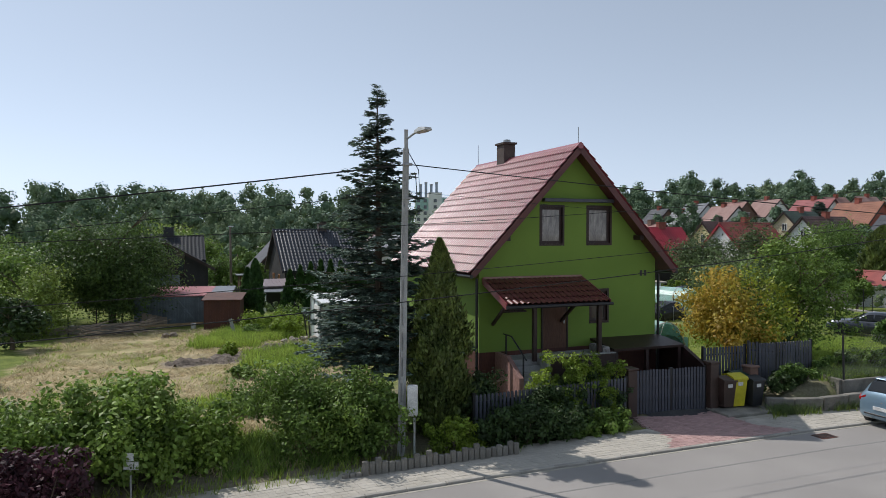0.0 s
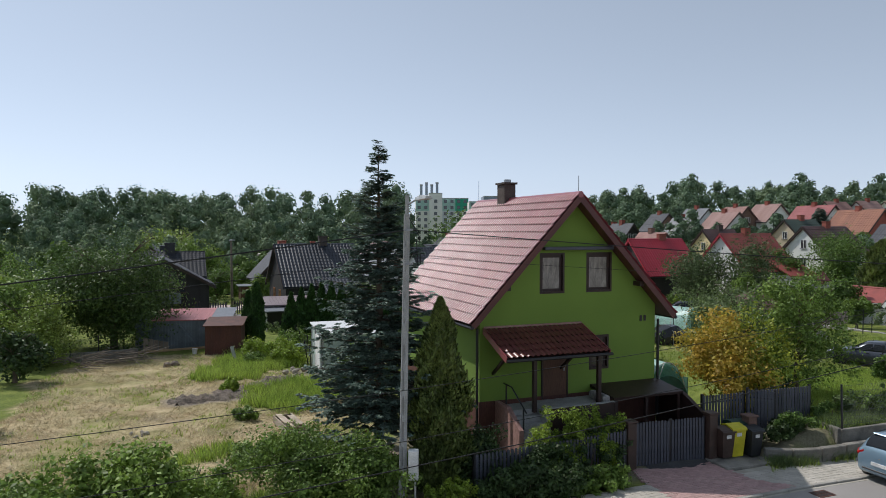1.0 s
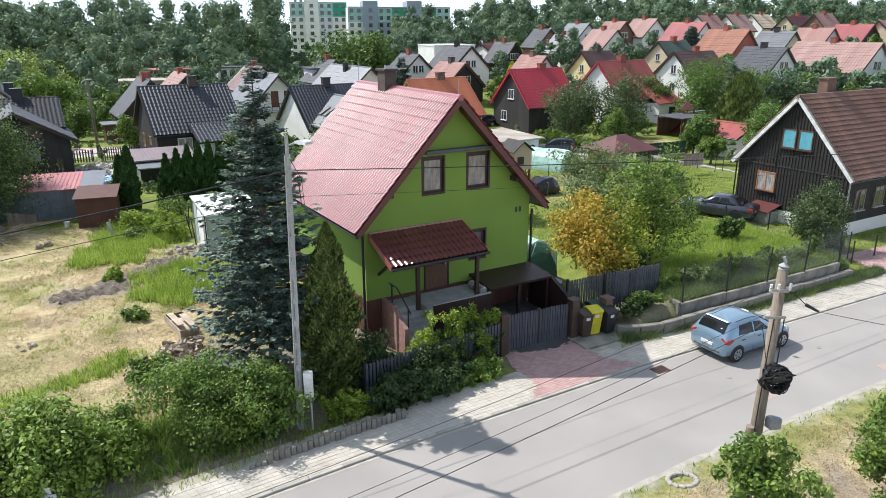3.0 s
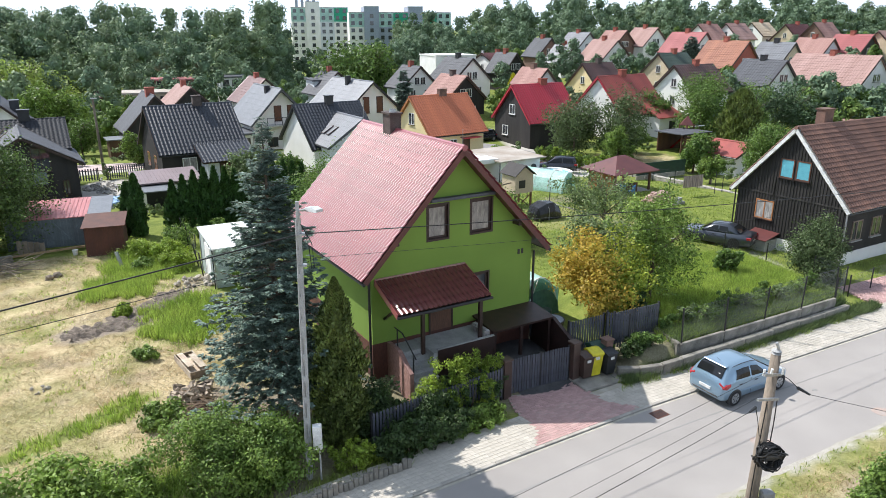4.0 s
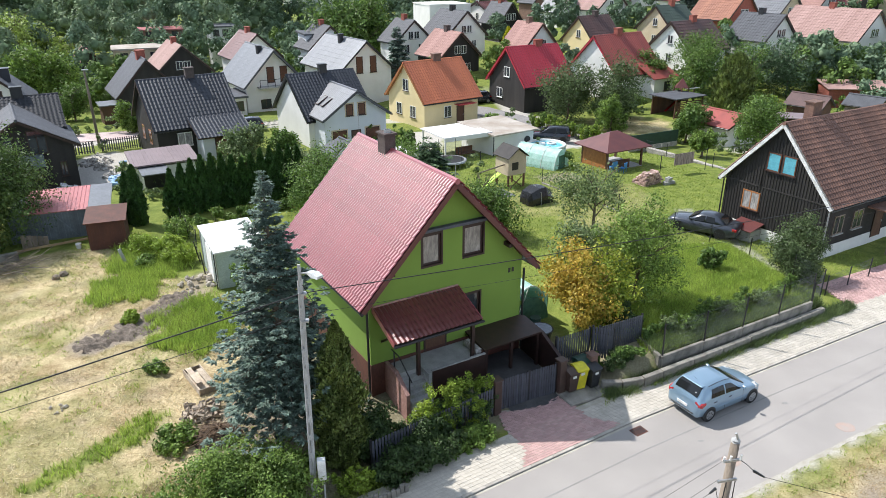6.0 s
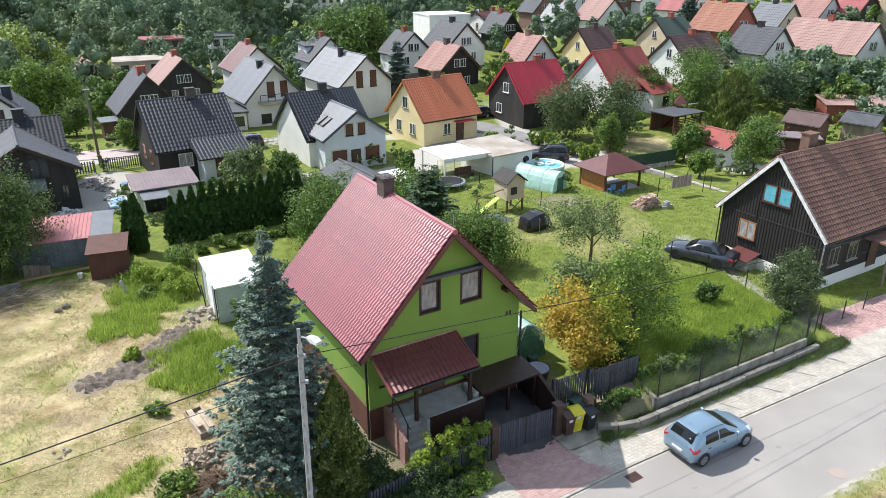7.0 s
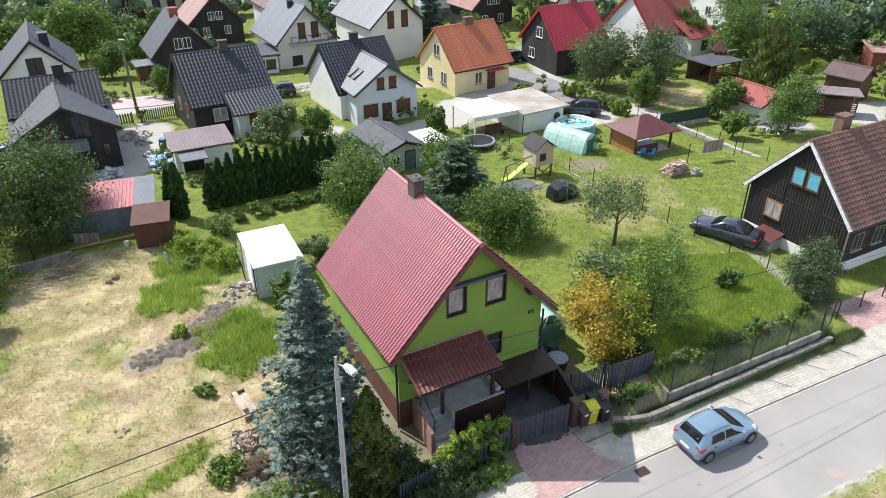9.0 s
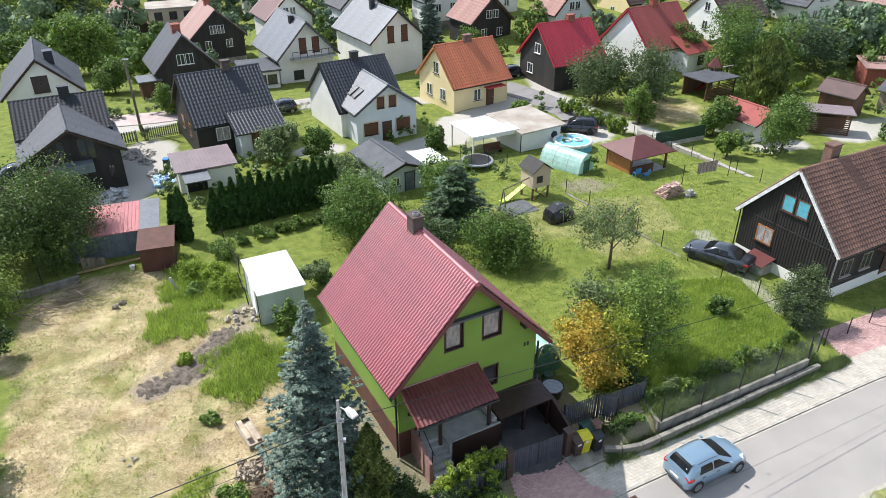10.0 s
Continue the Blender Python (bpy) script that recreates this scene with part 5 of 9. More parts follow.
def hatchback(name, x, y, turn, paint, label, z=0.0, category="car"):
    """A small rounded hatchback along local x, rear axle at 0: one skin for body and roof, with panes, lamps and wheels laid on it."""
    # stations: x, sill, shoulder, half width, top, half width of the top
    S = [(-0.64, 0.42, 0.60, 0.60, 0.66, 0.50), (-0.62, 0.32, 0.76, 0.72, 0.86, 0.60), (-0.55, 0.25, 0.90, 0.795, 1.00, 0.66), (-0.32, 0.22, 0.955, 0.835, 1.33, 0.61), (-0.10, 0.2, 0.955, 0.85, 1.435, 0.60), (0.5, 0.2, 0.94, 0.855, 1.485, 0.60), (0.95, 0.2, 0.925, 0.855, 1.475, 0.60), (1.25, 0.2, 0.915, 0.855, 1.42, 0.60), (1.70, 0.2, 0.90, 0.855, 1.19, 0.63), (2.12, 0.2, 0.88, 0.85, 0.965, 0.67), (2.55, 0.22, 0.82, 0.835, 0.875, 0.62), (2.92, 0.26, 0.70, 0.78, 0.755, 0.54), (3.10, 0.34, 0.58, 0.66, 0.62, 0.44), (3.15, 0.42, 0.52, 0.55, 0.54, 0.38)]
    cols = list(zip(*S))

    def at(px):
        return [float(np.interp(px, cols[0], c)) for c in cols[1:]]

    def side(px, f):
        """A point of the flank above the shoulder, f from 0 at the shoulder to 1 at the roof's edge."""
        s0, s1, w, top, tw = at(px)
        a = Vector((w * 0.955, s1))
        b = Vector((tw, max(s1 + 0.01, top - 0.055)))
        p = a.lerp(b, f)
        return p.x + 0.03 * math.sin(math.pi * f), p.y
    c = thing(name, place(x, y, z, turn), label, category)
    secs = []
    for px in sorted(set(cols[0]) | set(np.linspace(-0.5, 3.0, 22).round(3))):
        s0, s1, w, top, tw = at(px)
        half = [(0, s0), (w * 0.86, s0), (w * 0.985, s0 + 0.10), (w, s0 + (s1 - s0) * 0.5), (w * 0.99, s1 - 0.07), side(px, 0.0), side(px, 0.5), side(px, 0.92), (tw * 0.86, top - 0.008), (tw * 0.45, top + 0.016), (0, top + 0.022)]
        secs.append([(px, -u, v) for u, v in half] + [(px, u, v) for u, v in half[-2:0:-1]])
    part("body", loft(secs), paint, c, smooth=True)

    def pane(nm, rows, mat, inward):
        """A thin curved pane through rows of points."""
        bm = bmesh.new()
        g = [[bm.verts.new(p) for p in r] for r in rows]
        for ra, rb in zip(g, g[1:]):
            for i in range(len(ra) - 1):
                bm.faces.new((ra[i], ra[i + 1], rb[i + 1], rb[i]))
        r = bmesh.ops.extrude_face_region(bm, geom=bm.faces[:])
        bmesh.ops.translate(bm, vec=inward, verts=[v for v in r["geom"] if isinstance(v, bmesh.types.BMVert)])
        return part(nm, bm, mat, c)
    for s in (-1, 1):
        for lo, hi, ta, tb in ((0.02, 0.78, 0.10, 0.0), (0.86, 1.82, 0.0, 0.58)):
            rows = []
            for f in (0.12, 0.45, 0.80):
                q = (f - 0.12) / 0.68
                rows.append([(px, s * (side(px, f)[0] + 0.008), side(px, f)[1]) for px in np.linspace(lo + ta * q, hi - tb * q, 6)])
            pane("side_window", rows, M_carglass, (0, -s * 0.03, 0))
            part("door_handle", box(lo + 0.14, lo + 0.30, s * 0.845, s * 0.872, 0.79, 0.825, 0.006), M_black, c)
        part("door_seam", beam((0.82, s * 0.857, 0.26), (0.82, s * 0.835, 0.93), 0.012, 0.008), M_plastic, c)
        part("door_seam", beam((1.86, s * 0.857, 0.26), (1.86, s * 0.84, 0.90), 0.012, 0.008), M_plastic, c)
        part("rubbing_strip", box(0.42, 2.05, s * 0.85, s * 0.868, 0.50, 0.545, 0.006), paint, c)
        part("mirror", box(1.72, 1.83, s * 0.83, s * 1.0, 0.95, 1.09, 0.03), paint, c)
        part("roof_rail", rod([(px, s * (at(px)[4] - 0.02), at(px)[3] - 0.004) for px in (0.0, 0.5, 0.95, 1.2)], 0.012, 6), M_plastic, c)
        lamp = loft([[(-0.60, s * 0.54, 0.80), (-0.60, s * 0.75, 0.76), (-0.60, s * 0.78, 0.82), (-0.60, s * 0.56, 0.93)], [(-0.50, s * 0.54, 0.80), (-0.50, s * 0.835, 0.74), (-0.50, s * 0.825, 0.90), (-0.50, s * 0.60, 0.98)], [(-0.30, s * 0.70, 0.83), (-0.30, s * 0.852, 0.84), (-0.30, s * 0.85, 0.93), (-0.30, s * 0.70, 0.93)]])
        part("tail_lamp", lamp, M_redlamp, c, "large red tail lamp")
        part("headlamp", loft([[(2.62, s * 0.60, 0.70), (2.62, s * 0.838, 0.70), (2.62, s * 0.82, 0.80), (2.62, s * 0.62, 0.83)], [(2.98, s * 0.44, 0.60), (2.98, s * 0.755, 0.60), (2.98, s * 0.72, 0.66), (2.98, s * 0.48, 0.70)]]), M_wframe, c)
    rows = []
    for px, k in ((-0.505, 0.84), (-0.42, 0.86), (-0.33, 0.86), (-0.19, 0.82)):
        s0, s1, w, top, tw = at(px)
        rows.append([(px - 0.022, tw * k * q, top + 0.046 - 0.03 * q * q) for q in np.linspace(-1, 1, 9)])
    pane("rear_window", rows, M_carglass, (0.04, 0, -0.04))
    rows = []
    for px, k in ((1.27, 0.86), (1.5, 0.90), (1.8, 0.93), (2.08, 0.95)):
        s0, s1, w, top, tw = at(px)
        rows.append([(px + 0.012, tw * k * q, top + 0.030 - 0.03 * q * q) for q in np.linspace(-1, 1, 9)])
    pane("windscreen", rows, M_carglass, (-0.03, 0, -0.03))
    part("rear_spoiler", box(-0.27, -0.06, -0.50, 0.50, 1.425, 1.455, 0.012), paint, c)
    part("bumper_strip", box(-0.665, -0.60, -0.56, 0.56, 0.38, 0.43, 0.01), M_plastic, c)
    part("number_plate", box(-0.672, -0.61, -0.25, 0.25, 0.56, 0.66), M_wframe, c, "pale plain plate")
    part("wiper", beam((-0.53, 0.0, 1.02), (-0.40, 0.28, 1.2), 0.014), M_plastic, c)
    part("badge", rod([(-0.63, 0, 0.78), (-0.60, 0, 0.78)], 0.04, 10), M_steel, c)
    part("sticker", rod([(-0.44, -0.40, 1.20), (-0.42, -0.40, 1.215)], 0.035, 10), M_wframe, c)
    part("aerial", rod([(0.05, 0, 1.45), (-0.15, 0, 1.62)], 0.005, 5), M_black, c)
    R, track = 0.30, 0.745
    for wx in (0.0, 2.49):
        for s in (-1, 1):
            part("wheel_arch", rod([(wx, s * 0.72, R + 0.02), (wx, s * 0.862, R + 0.02)], R + 0.035, 22), M_plastic, c)
            w = part("wheel", rod([(wx, s * (track - 0.08), R), (wx, s * (track - 0.07), R), (wx, s * (track + 0.115), R), (wx, s * (track + 0.13), R)], [R * 0.9, R, R, R * 0.9], 22), M_tyre, c)
            part("rim", rod([(wx, s * (track + 0.10), R), (wx, s * (track + 0.136), R)], [R * 0.70, R * 0.66], 18), M_rim, w)
            for k in range(6):
                a = k * math.pi / 3
                q = Vector((math.cos(a), 0, math.sin(a)))
                part("spoke_gap", beam(Vector((wx, s * (track + 0.137), R)) + q * R * 0.26, Vector((wx, s * (track + 0.137), R)) + q * R * 0.56, 0.035, 0.004, up=(0, 1, 0)), M_tyre, w)
    return c


SEDAN_LOW = [(-0.98, 0.36, 0.74, 0.70), (-0.93, 0.27, 0.90, 0.82), (-0.6, 0.22, 0.94, 0.855), (0.6, 0.2, 0.92, 0.86), (1.9, 0.2, 0.90, 0.86), (2.5, 0.22, 0.88, 0.85), (3.1, 0.24, 0.82, 0.83), (3.42, 0.28, 0.70, 0.78), (3.5, 0.36, 0.58, 0.70)]
SEDAN_CAB = [(-0.35, 0.94, 0.66), (0.25, 1.33, 0.56), (0.7, 1.39, 0.56), (1.2, 1.38, 0.56), (1.45, 1.34, 0.56), (2.2, 0.92, 0.66)]
hatchback("hatchback_car", 13.86, 21.27, 20.0, M_carblue, "pale metallic blue hatchback car parked along the kerb")
car("saloon_car", 25.05, 38.3, 133, SEDAN_LOW, SEDAN_CAB, M_carslate, "old dark blue-grey saloon car on the lawn", wheels=(0.0, 2.66), z=ground_z(23.5, 39.5))
SUV_LOW = [(-0.75, 0.4, 0.8, 0.72), (-0.68, 0.3, 1.0, 0.84), (-0.4, 0.25, 1.05, 0.87), (1.0, 0.24, 1.02, 0.88), (2.2, 0.24, 1.0, 0.87), (2.9, 0.26, 0.92, 0.84), (3.3, 0.3, 0.78, 0.78), (3.42, 0.4, 0.6, 0.66)]
SUV_CAB = [(-0.68, 1.02, 0.70), (-0.5, 1.55, 0.62), (0.1, 1.62, 0.62), (1.0, 1.63, 0.62), (1.5, 1.56, 0.61), (2.4, 1.0, 0.70)]
car("family_car", 24.2, 67.4, 160, SUV_LOW, SUV_CAB, M_cardark, "dark grey family car parked beside a hedge", z=ground_z(24, 67))
hatchback("parked_car", -7.2, 79.0, 195, M_cardark, "black hatchback car in front of a white house", z=ground_z(-7, 79))
hatchback("parked_car", 20.8, 88.5, 200, M_cardark, "dark car beside a black timber house", z=ground_z(20, 88))
hatchback("parked_car", -29.5, 62.5, 200, M_cardark, "dark blue car beside a tiled house", z=ground_z(-29, 62))
car("parked_car", 47.2, 65.35, 154, SUV_LOW, SUV_CAB, M_white, "white car under a timber carport", z=ground_z(47, 65))


# ---- bins ----
def bin_thing(x, y, mat, lid, label, turn, h=1.0, w=0.5, z=0.12):
    t = thing("wheelie_bin", place(x, y, z, turn), label, "bin", "bins beside the gate")
    part("body", loft([[(-w * 0.38, -w * 0.4, 0.06), (w * 0.38, -w * 0.4, 0.06), (w * 0.38, w * 0.4, 0.06), (-w * 0.38, w * 0.4, 0.06)], [(-w * 0.5, -w * 0.55, h * 0.9), (w * 0.5, -w * 0.55, h * 0.9), (w * 0.5, w * 0.55, h * 0.9), (-w * 0.5, w * 0.55, h * 0.9)]]), mat, t)
    part("lid", prism([(-w * 0.62, h * 0.9), (w * 0.6, h * 0.9), (w * 0.6, h * 1.0), (w * 0.2, h * 1.06), (-w * 0.5, h * 0.99), (-w * 0.62, h * 0.95)], -w * 0.53, w * 0.53, "x"), lid, t)
    for s in (-1, 1):
        part("wheel", rod([(s * w * 0.42, w * 0.42, 0.1), (s * w * 0.5, w * 0.42, 0.1)], 0.1, 12), M_tyre, t)
    part("handle", rod([(-w * 0.4, w * 0.66, h * 0.93), (w * 0.4, w * 0.66, h * 0.93)], 0.018, 6), mat, t)
    part("label_sticker", box(-0.09, 0.09, -w * 0.565, -w * 0.53, h * 0.72, h * 0.83), M_wframe, t)


bin_thing(9.42, 23.28, M_brownplastic, M_brownplastic, "brown plastic wheelie bin with a white sticker", 18)
bin_thing(9.83, 23.42, M_yellow, M_yellow, "bright yellow plastic wheelie bin", 14, 1.06, 0.52)
bin_thing(10.15, 23.95, M_greenplastic, M_greenplastic, "dark green plastic wheelie bin", 20, 1.06, 0.58, 0.1)
bin_thing(10.42, 23.45, M_plastic, M_plastic, "black plastic wheelie bin with domed lid", 22, 0.98, 0.52)

# ---- poles and cables ----
lp = thing("street_lamp", place(-1.12, 18.5, 0), "tall slotted grey concrete street lamp pole", "street lamp")
bm = bmesh.new()
top = Vector((0.14, 0.15, 8.2))
for off in (-0.058, 0.058):
    beam((off, 0, -0.3), (top.x + off * 0.55, top.y, top.z), 0.034, 0.11, bm)
for k in range(13):
    f = k / 12.0
    s = Vector((0, 0, 0.0)).lerp(top, f)
    beam(s + Vector((0, 0, -0.09)), s + Vector((0, 0, 0.09 if f < 0.55 else 0.5)), 0.10 * (1 - 0.4 * f), 0.095, bm)
part("pole", bm, M_greyconc, lp)
part("bracket_arm", rod([(0.16, 0.15, 8.1), (0.17, 0.13, 8.45), (0.30, -0.08, 8.52), (0.42, -0.22, 8.58)], 0.028, 8), M_steel, lp)
part("lamp_head", loft([[(0.36, -0.22, 8.55), (0.50, -0.10, 8.55), (0.50, -0.10, 8.62), (0.36, -0.22, 8.62)], [(0.48, -0.52, 8.56), (0.72, -0.34, 8.56), (0.70, -0.36, 8.68), (0.50, -0.50, 8.68)], [(0.64, -0.72, 8.58), (0.84, -0.56, 8.58), (0.82, -0.58, 8.65), (0.66, -0.70, 8.65)]]), M_lampshell, lp, "flat grey lamp head")
part("cable_loop", rod([(0.2, 0.05, 8.1), (0.48, -0.15, 7.6), (0.52, -0.2, 6.9), (0.44, -0.12, 6.85), (0.40, -0.1, 7.5)], 0.012, 6), M_cable, lp)
part("clamp", box(0.05, 0.3, 0.04, 0.24, 7.75, 7.81), M_steel, lp)
part("clamp", box(0.05, 0.3, 0.04, 0.24, 6.85, 6.9), M_steel, lp)
part("meter_box", box(0.18, 0.45, -0.18, 0.04, 1.12, 1.92, 0.02), M_wframe, lp, "white meter cabinet")
part("conduit", rod([(0.36, -0.06, -0.2), (0.36, -0.06, 1.05)], 0.03, 8), M_greyconc, lp)

PX, PY = 8.42, 11.04
wp = thing("utility_pole", place(PX, PY, 0), "weathered round wooden utility pole with black cable coil", "utility pole")
part("pole", rod([(-0.10, 0.03, -0.4), (-0.05, 0.01, 3.4), (0, 0, 7.08)], [0.145, 0.125, 0.095], 14), M_greywood, wp, smooth=True)
part("stub_post", rod([(-0.30, -0.05, -0.4), (-0.22, -0.04, 3.75)], [0.10, 0.085], 10), M_greywood, wp)
part("strap", rod([(-0.14, -0.02, 3.3), (-0.14, -0.02, 3.38)], 0.2, 12), M_steel, wp)
part("pole_cap", rod([(0, 0, 7.08), (0, 0, 7.13), (0.01, 0, 7.19)], [0.10, 0.10, 0.03], 12), M_greyconc, wp)
part("top_hook", rod([(0.0, -0.03, 7.08), (0.0, -0.04, 7.22), (-0.04, -0.02, 7.32)], 0.028, 8), M_steel, wp)
part("crossarm", beam((-0.34, -0.20, 6.74), (0.10, -0.10, 6.66), 0.05), M_steel, wp)
part("crossarm", beam((-0.40, -0.20, 6.20), (0.12, -0.10, 6.12), 0.05), M_steel, wp)
for q in (-0.32, -0.16, 0.08):
    part("insulator", rod([(q, -0.16, 6.70), (q, -0.17, 6.84)], 0.025, 8), M_wframe, wp)
bm = bmesh.new()
rng = np.random.default_rng(4)
coil = []
for k in range(30):
    R = 0.17 + 0.13 * rng.random() ** 0.6
    tilt = rng.normal() * 0.12
    coil += [(math.cos(a) * R * 1.02 + rng.normal() * 0.008, -0.2 - 0.13 * rng.random() + math.sin(a) * tilt, 4.92 + math.sin(a) * R * 0.92 + rng.normal() * 0.008) for a in np.linspace(0, 2 * math.pi, 16)[:-1]]
for k in range(3):
    coil += [(0.18 + math.cos(a) * (0.15 + 0.03 * k), -0.22, 4.82 + math.sin(a) * (0.18 + 0.03 * k)) for a in np.linspace(0, 2 * math.pi, 16)[:-1]]
rod(coil, 0.012, 5, bm)
part("cable_coil", bm, M_cable, wp, "coil of black spare cable")
part("splice_box", rod([(-0.14, -0.25, 4.94), (0.14, -0.25, 4.94)], 0.12, 12), M_plastic, wp)
part("coil_cross", beam((-0.24, -0.33, 4.92), (0.24, -0.33, 4.92), 0.04), M_plastic, wp)
part("down_lead", rod([(-0.10, -0.09, 6.1), (-0.16, -0.13, 5.3), (-0.19, -0.13, 3.6), (-0.26, -0.12, 0)], 0.012, 5), M_cable, wp)
part("down_lead", rod([(0.09, -0.12, 6.1), (0.08, -0.14, 5.6), (0.05, -0.16, 5.1)], 0.012, 5), M_cable, wp)
part("junction_box", box(0.08, 0.34, -0.22, -0.02, 3.72, 3.96, 0.02), M_greyconc, wp)


def cable(a, b, sag, r=0.014, label="thin black overhead cable sagging between poles"):
    a, b = Vector(a), Vector(b)
    pts = [a.lerp(b, t) - Vector((0, 0, sag * 4 * t * (1 - t))) for t in np.linspace(0, 1, 25)]
    tagged(part("overhead_cable", rod(pts, r, 6), M_cable), label, "cable", "overhead cables")


LT = Vector((-0.93, 18.66, 7.78))
cable(LT, (-24, 11.75, 4.9), 0.12, 0.020, "thick black bundled overhead cable at the lamp pole")
cable(LT - Vector((0, 0, 0.72)), (-24, 12.1, 4.5), 0.12, 0.009)
cable(LT, (31.5, 29.9, 5.75), 0.15, 0.015, "thick black bundled overhead cable at the lamp pole")
cable(LT - Vector((0, 0, 0.72)), (31.5, 29.7, 5.1), 0.15, 0.006)
cable((PX - 0.3, PY - 0.18, 6.78), (-26, -2.5, 6.5), 0.9, 0.004)
cable((PX - 0.36, PY - 0.18, 6.25), (-26, -2.8, 5.6), 0.8, 0.004)
cable((PX - 0.62, PY - 0.32, 6.02), (-26, -3.0, 5.0), 0.75, 0.006)
cable((PX + 0.62, PY - 0.34, 6.30), (24, 4.2, 6.4), 0.6, 0.005)
for tip, root, strap in (((0.62, -0.34, 6.30), (0.40, -0.24, 6.42), (0.08, -0.10, 6.68)), ((-0.62, -0.32, 6.02), (-0.46, -0.26, 6.08), (-0.18, -0.12, 5.30))):
    q = thing("cable_clamp", place(PX, PY, 0), "short black dead-end cable clamp beside the pole", "clamp")
    part("clamp_body", rod([tip, root], [0.022, 0.035], 8), M_plastic, q)
    mid = tuple((a + b) / 2 + (0.03 if i == 2 else 0) for i, (a, b) in enumerate(zip(root, strap)))
    part("clamp_strap", rod([root, mid, strap], 0.008, 5), M_cable, q)


# ---- paving ----
def paver_mesh(name, w, l, mat):
    bm = box(-w / 2, w / 2, -l / 2, l / 2, -0.05, 0.0)
    bmesh.ops.bevel(bm, geom=[e for e in bm.edges if all(v.co.z > -0.01 for v in e.verts)], offset=0.005, segments=1, affect="EDGES")
    me = bpy.data.meshes.new(name)
    bm.to_mesh(me)
    bm.free()
    me.materials.append(mat)
    return me


DRIVE = [(6.2, 20.95), (6.6, 19.95), (6.05, 18.95), (10.75, 20.83), (9.6, 21.45), (8.85, 23.1), (6.1, 22.3)]
rng = np.random.default_rng(11)


def lay(w, l, x0, x1, near, far, ok, mat, name, label, cap, near_x):
    """Blocks in running bond along the kerb: those within a stretch are parts, the rest one mesh."""
    one = paver_mesh(name, w - 0.009, l - 0.009, mat)
    src = np.array([v.co[:] for v in one.vertices])
    src_f = [tuple(p.vertices) for p in one.polygons]
    t = thing(name + "_area", place(0, 0, 0), label, "paving", kind="structure")
    verts, faces, made = [], [], 0
    row, o = 0, near
    while o < far:
        x = x0 + (w / 2 if row % 2 else 0)
        while x < x1:
            ky = kerb_y(x)
            slope = math.atan2(kerb_y(x + 0.3) - kerb_y(x - 0.3), 0.6)
            px, py = x - math.sin(slope) * o * 0.0, ky + o / math.cos(slope)
            if ok(px, py):
                m = pose(px, py, 0.055 + rng.normal() * 0.0025, rng.normal() * 0.4, rng.normal() * 0.4, math.degrees(slope) + rng.normal() * 0.4)
                if near_x[0] < x < near_x[1] and made < cap:
                    ob = new(name, one)
                    ob.parent = t
                    ob.matrix_basis = m
                    made += 1
                else:
                    base = len(verts) * len(src)
                    verts.append(src @ np.array(m.to_3x3()).T + np.array(m.translation))
                    faces += [tuple(base + i for i in f) for f in src_f]
            x += w * math.cos(slope)
        row += 1
        o += l
    if verts:
        me = bpy.data.meshes.new(name + "_rest")
        me.from_pydata(np.concatenate(verts).tolist(), [], faces)
        me.materials.append(mat)
        ob = part(name + "_rest", me, mat, t)
        tagged(ob, kind="stuff")


def build_paving():
    drop = lambda x, y: not inside((x, y), DRIVE) and not (8.7 < x < 10.9 and y > kerb_y(x) + 1.75)
    lay(0.2, 0.165, -14, 34, 0.22, 1.95, lambda x, y: drop(x, y) and not (x < -2 and y > kerb_y(x) + 1.6), M_paver, "paving_block", "pale sandy interlocking concrete block pavement", 300, (0.0, 6.0))
    lay(0.2, 0.11, 5.9, 11, 0.2, 4.3, lambda x, y: inside((x, y), DRIVE), M_redpaver, "red_paving_block", "red concrete block driveway apron", 300, (6.8, 9.2))
    lay(0.2, 0.11, 26.5, 33, 1.9, 4.4, lambda x, y: True, M_redpaver, "red_paving_block", "red block driveway of the black house", 0, (0, 0))


tagged(part("driveway_bed", prism([(6.1, 22.4), (6.2, 20.95), (6.6, 19.95), (6.05, 18.95), (10.75, 20.83), (9.6, 21.45), (8.85, 23.2)], -0.1, 0.033, "z"), M_sand), "sand bed under the driveway blocks", "driveway", kind="structure")
kt = thing("kerb", place(0, 0, 0), "pale concrete kerb between street and pavement", "kerb", kind="structure")
x = -30.0
while x < 45:
    slope = math.atan2(kerb_y(x + 0.5) - kerb_y(x - 0.5), 1.0)
    o = part("kerb_stone", box(0.006, 0.994, 0.0, 0.12, -0.15, 0.06, 0.012), M_kerb, kt) if x == -30.0 else new("kerb_stone", kerb_me)
    kerb_me = o.data
    o.parent = kt
    o.matrix_basis = pose(x, kerb_y(x) + 0.02, 0.0, 0, 0, math.degrees(slope))
    x += math.cos(slope)
dr = thing("storm_drain", place(11.18, 20.36, 0.004, 21), "rusty iron drain grate set in the street", "drain", kind="structure")
part("drain_frame", box(-0.3, 0.3, -0.22, 0.22, -0.05, 0.008), M_rust, dr)
for i in range(7):
    for k in range(2):
        part("grate_slot", box(-0.26 + i * 0.075, -0.215 + i * 0.075, -0.17 + k * 0.18, -0.02 + k * 0.18, 0.009, 0.013), M_black, dr)
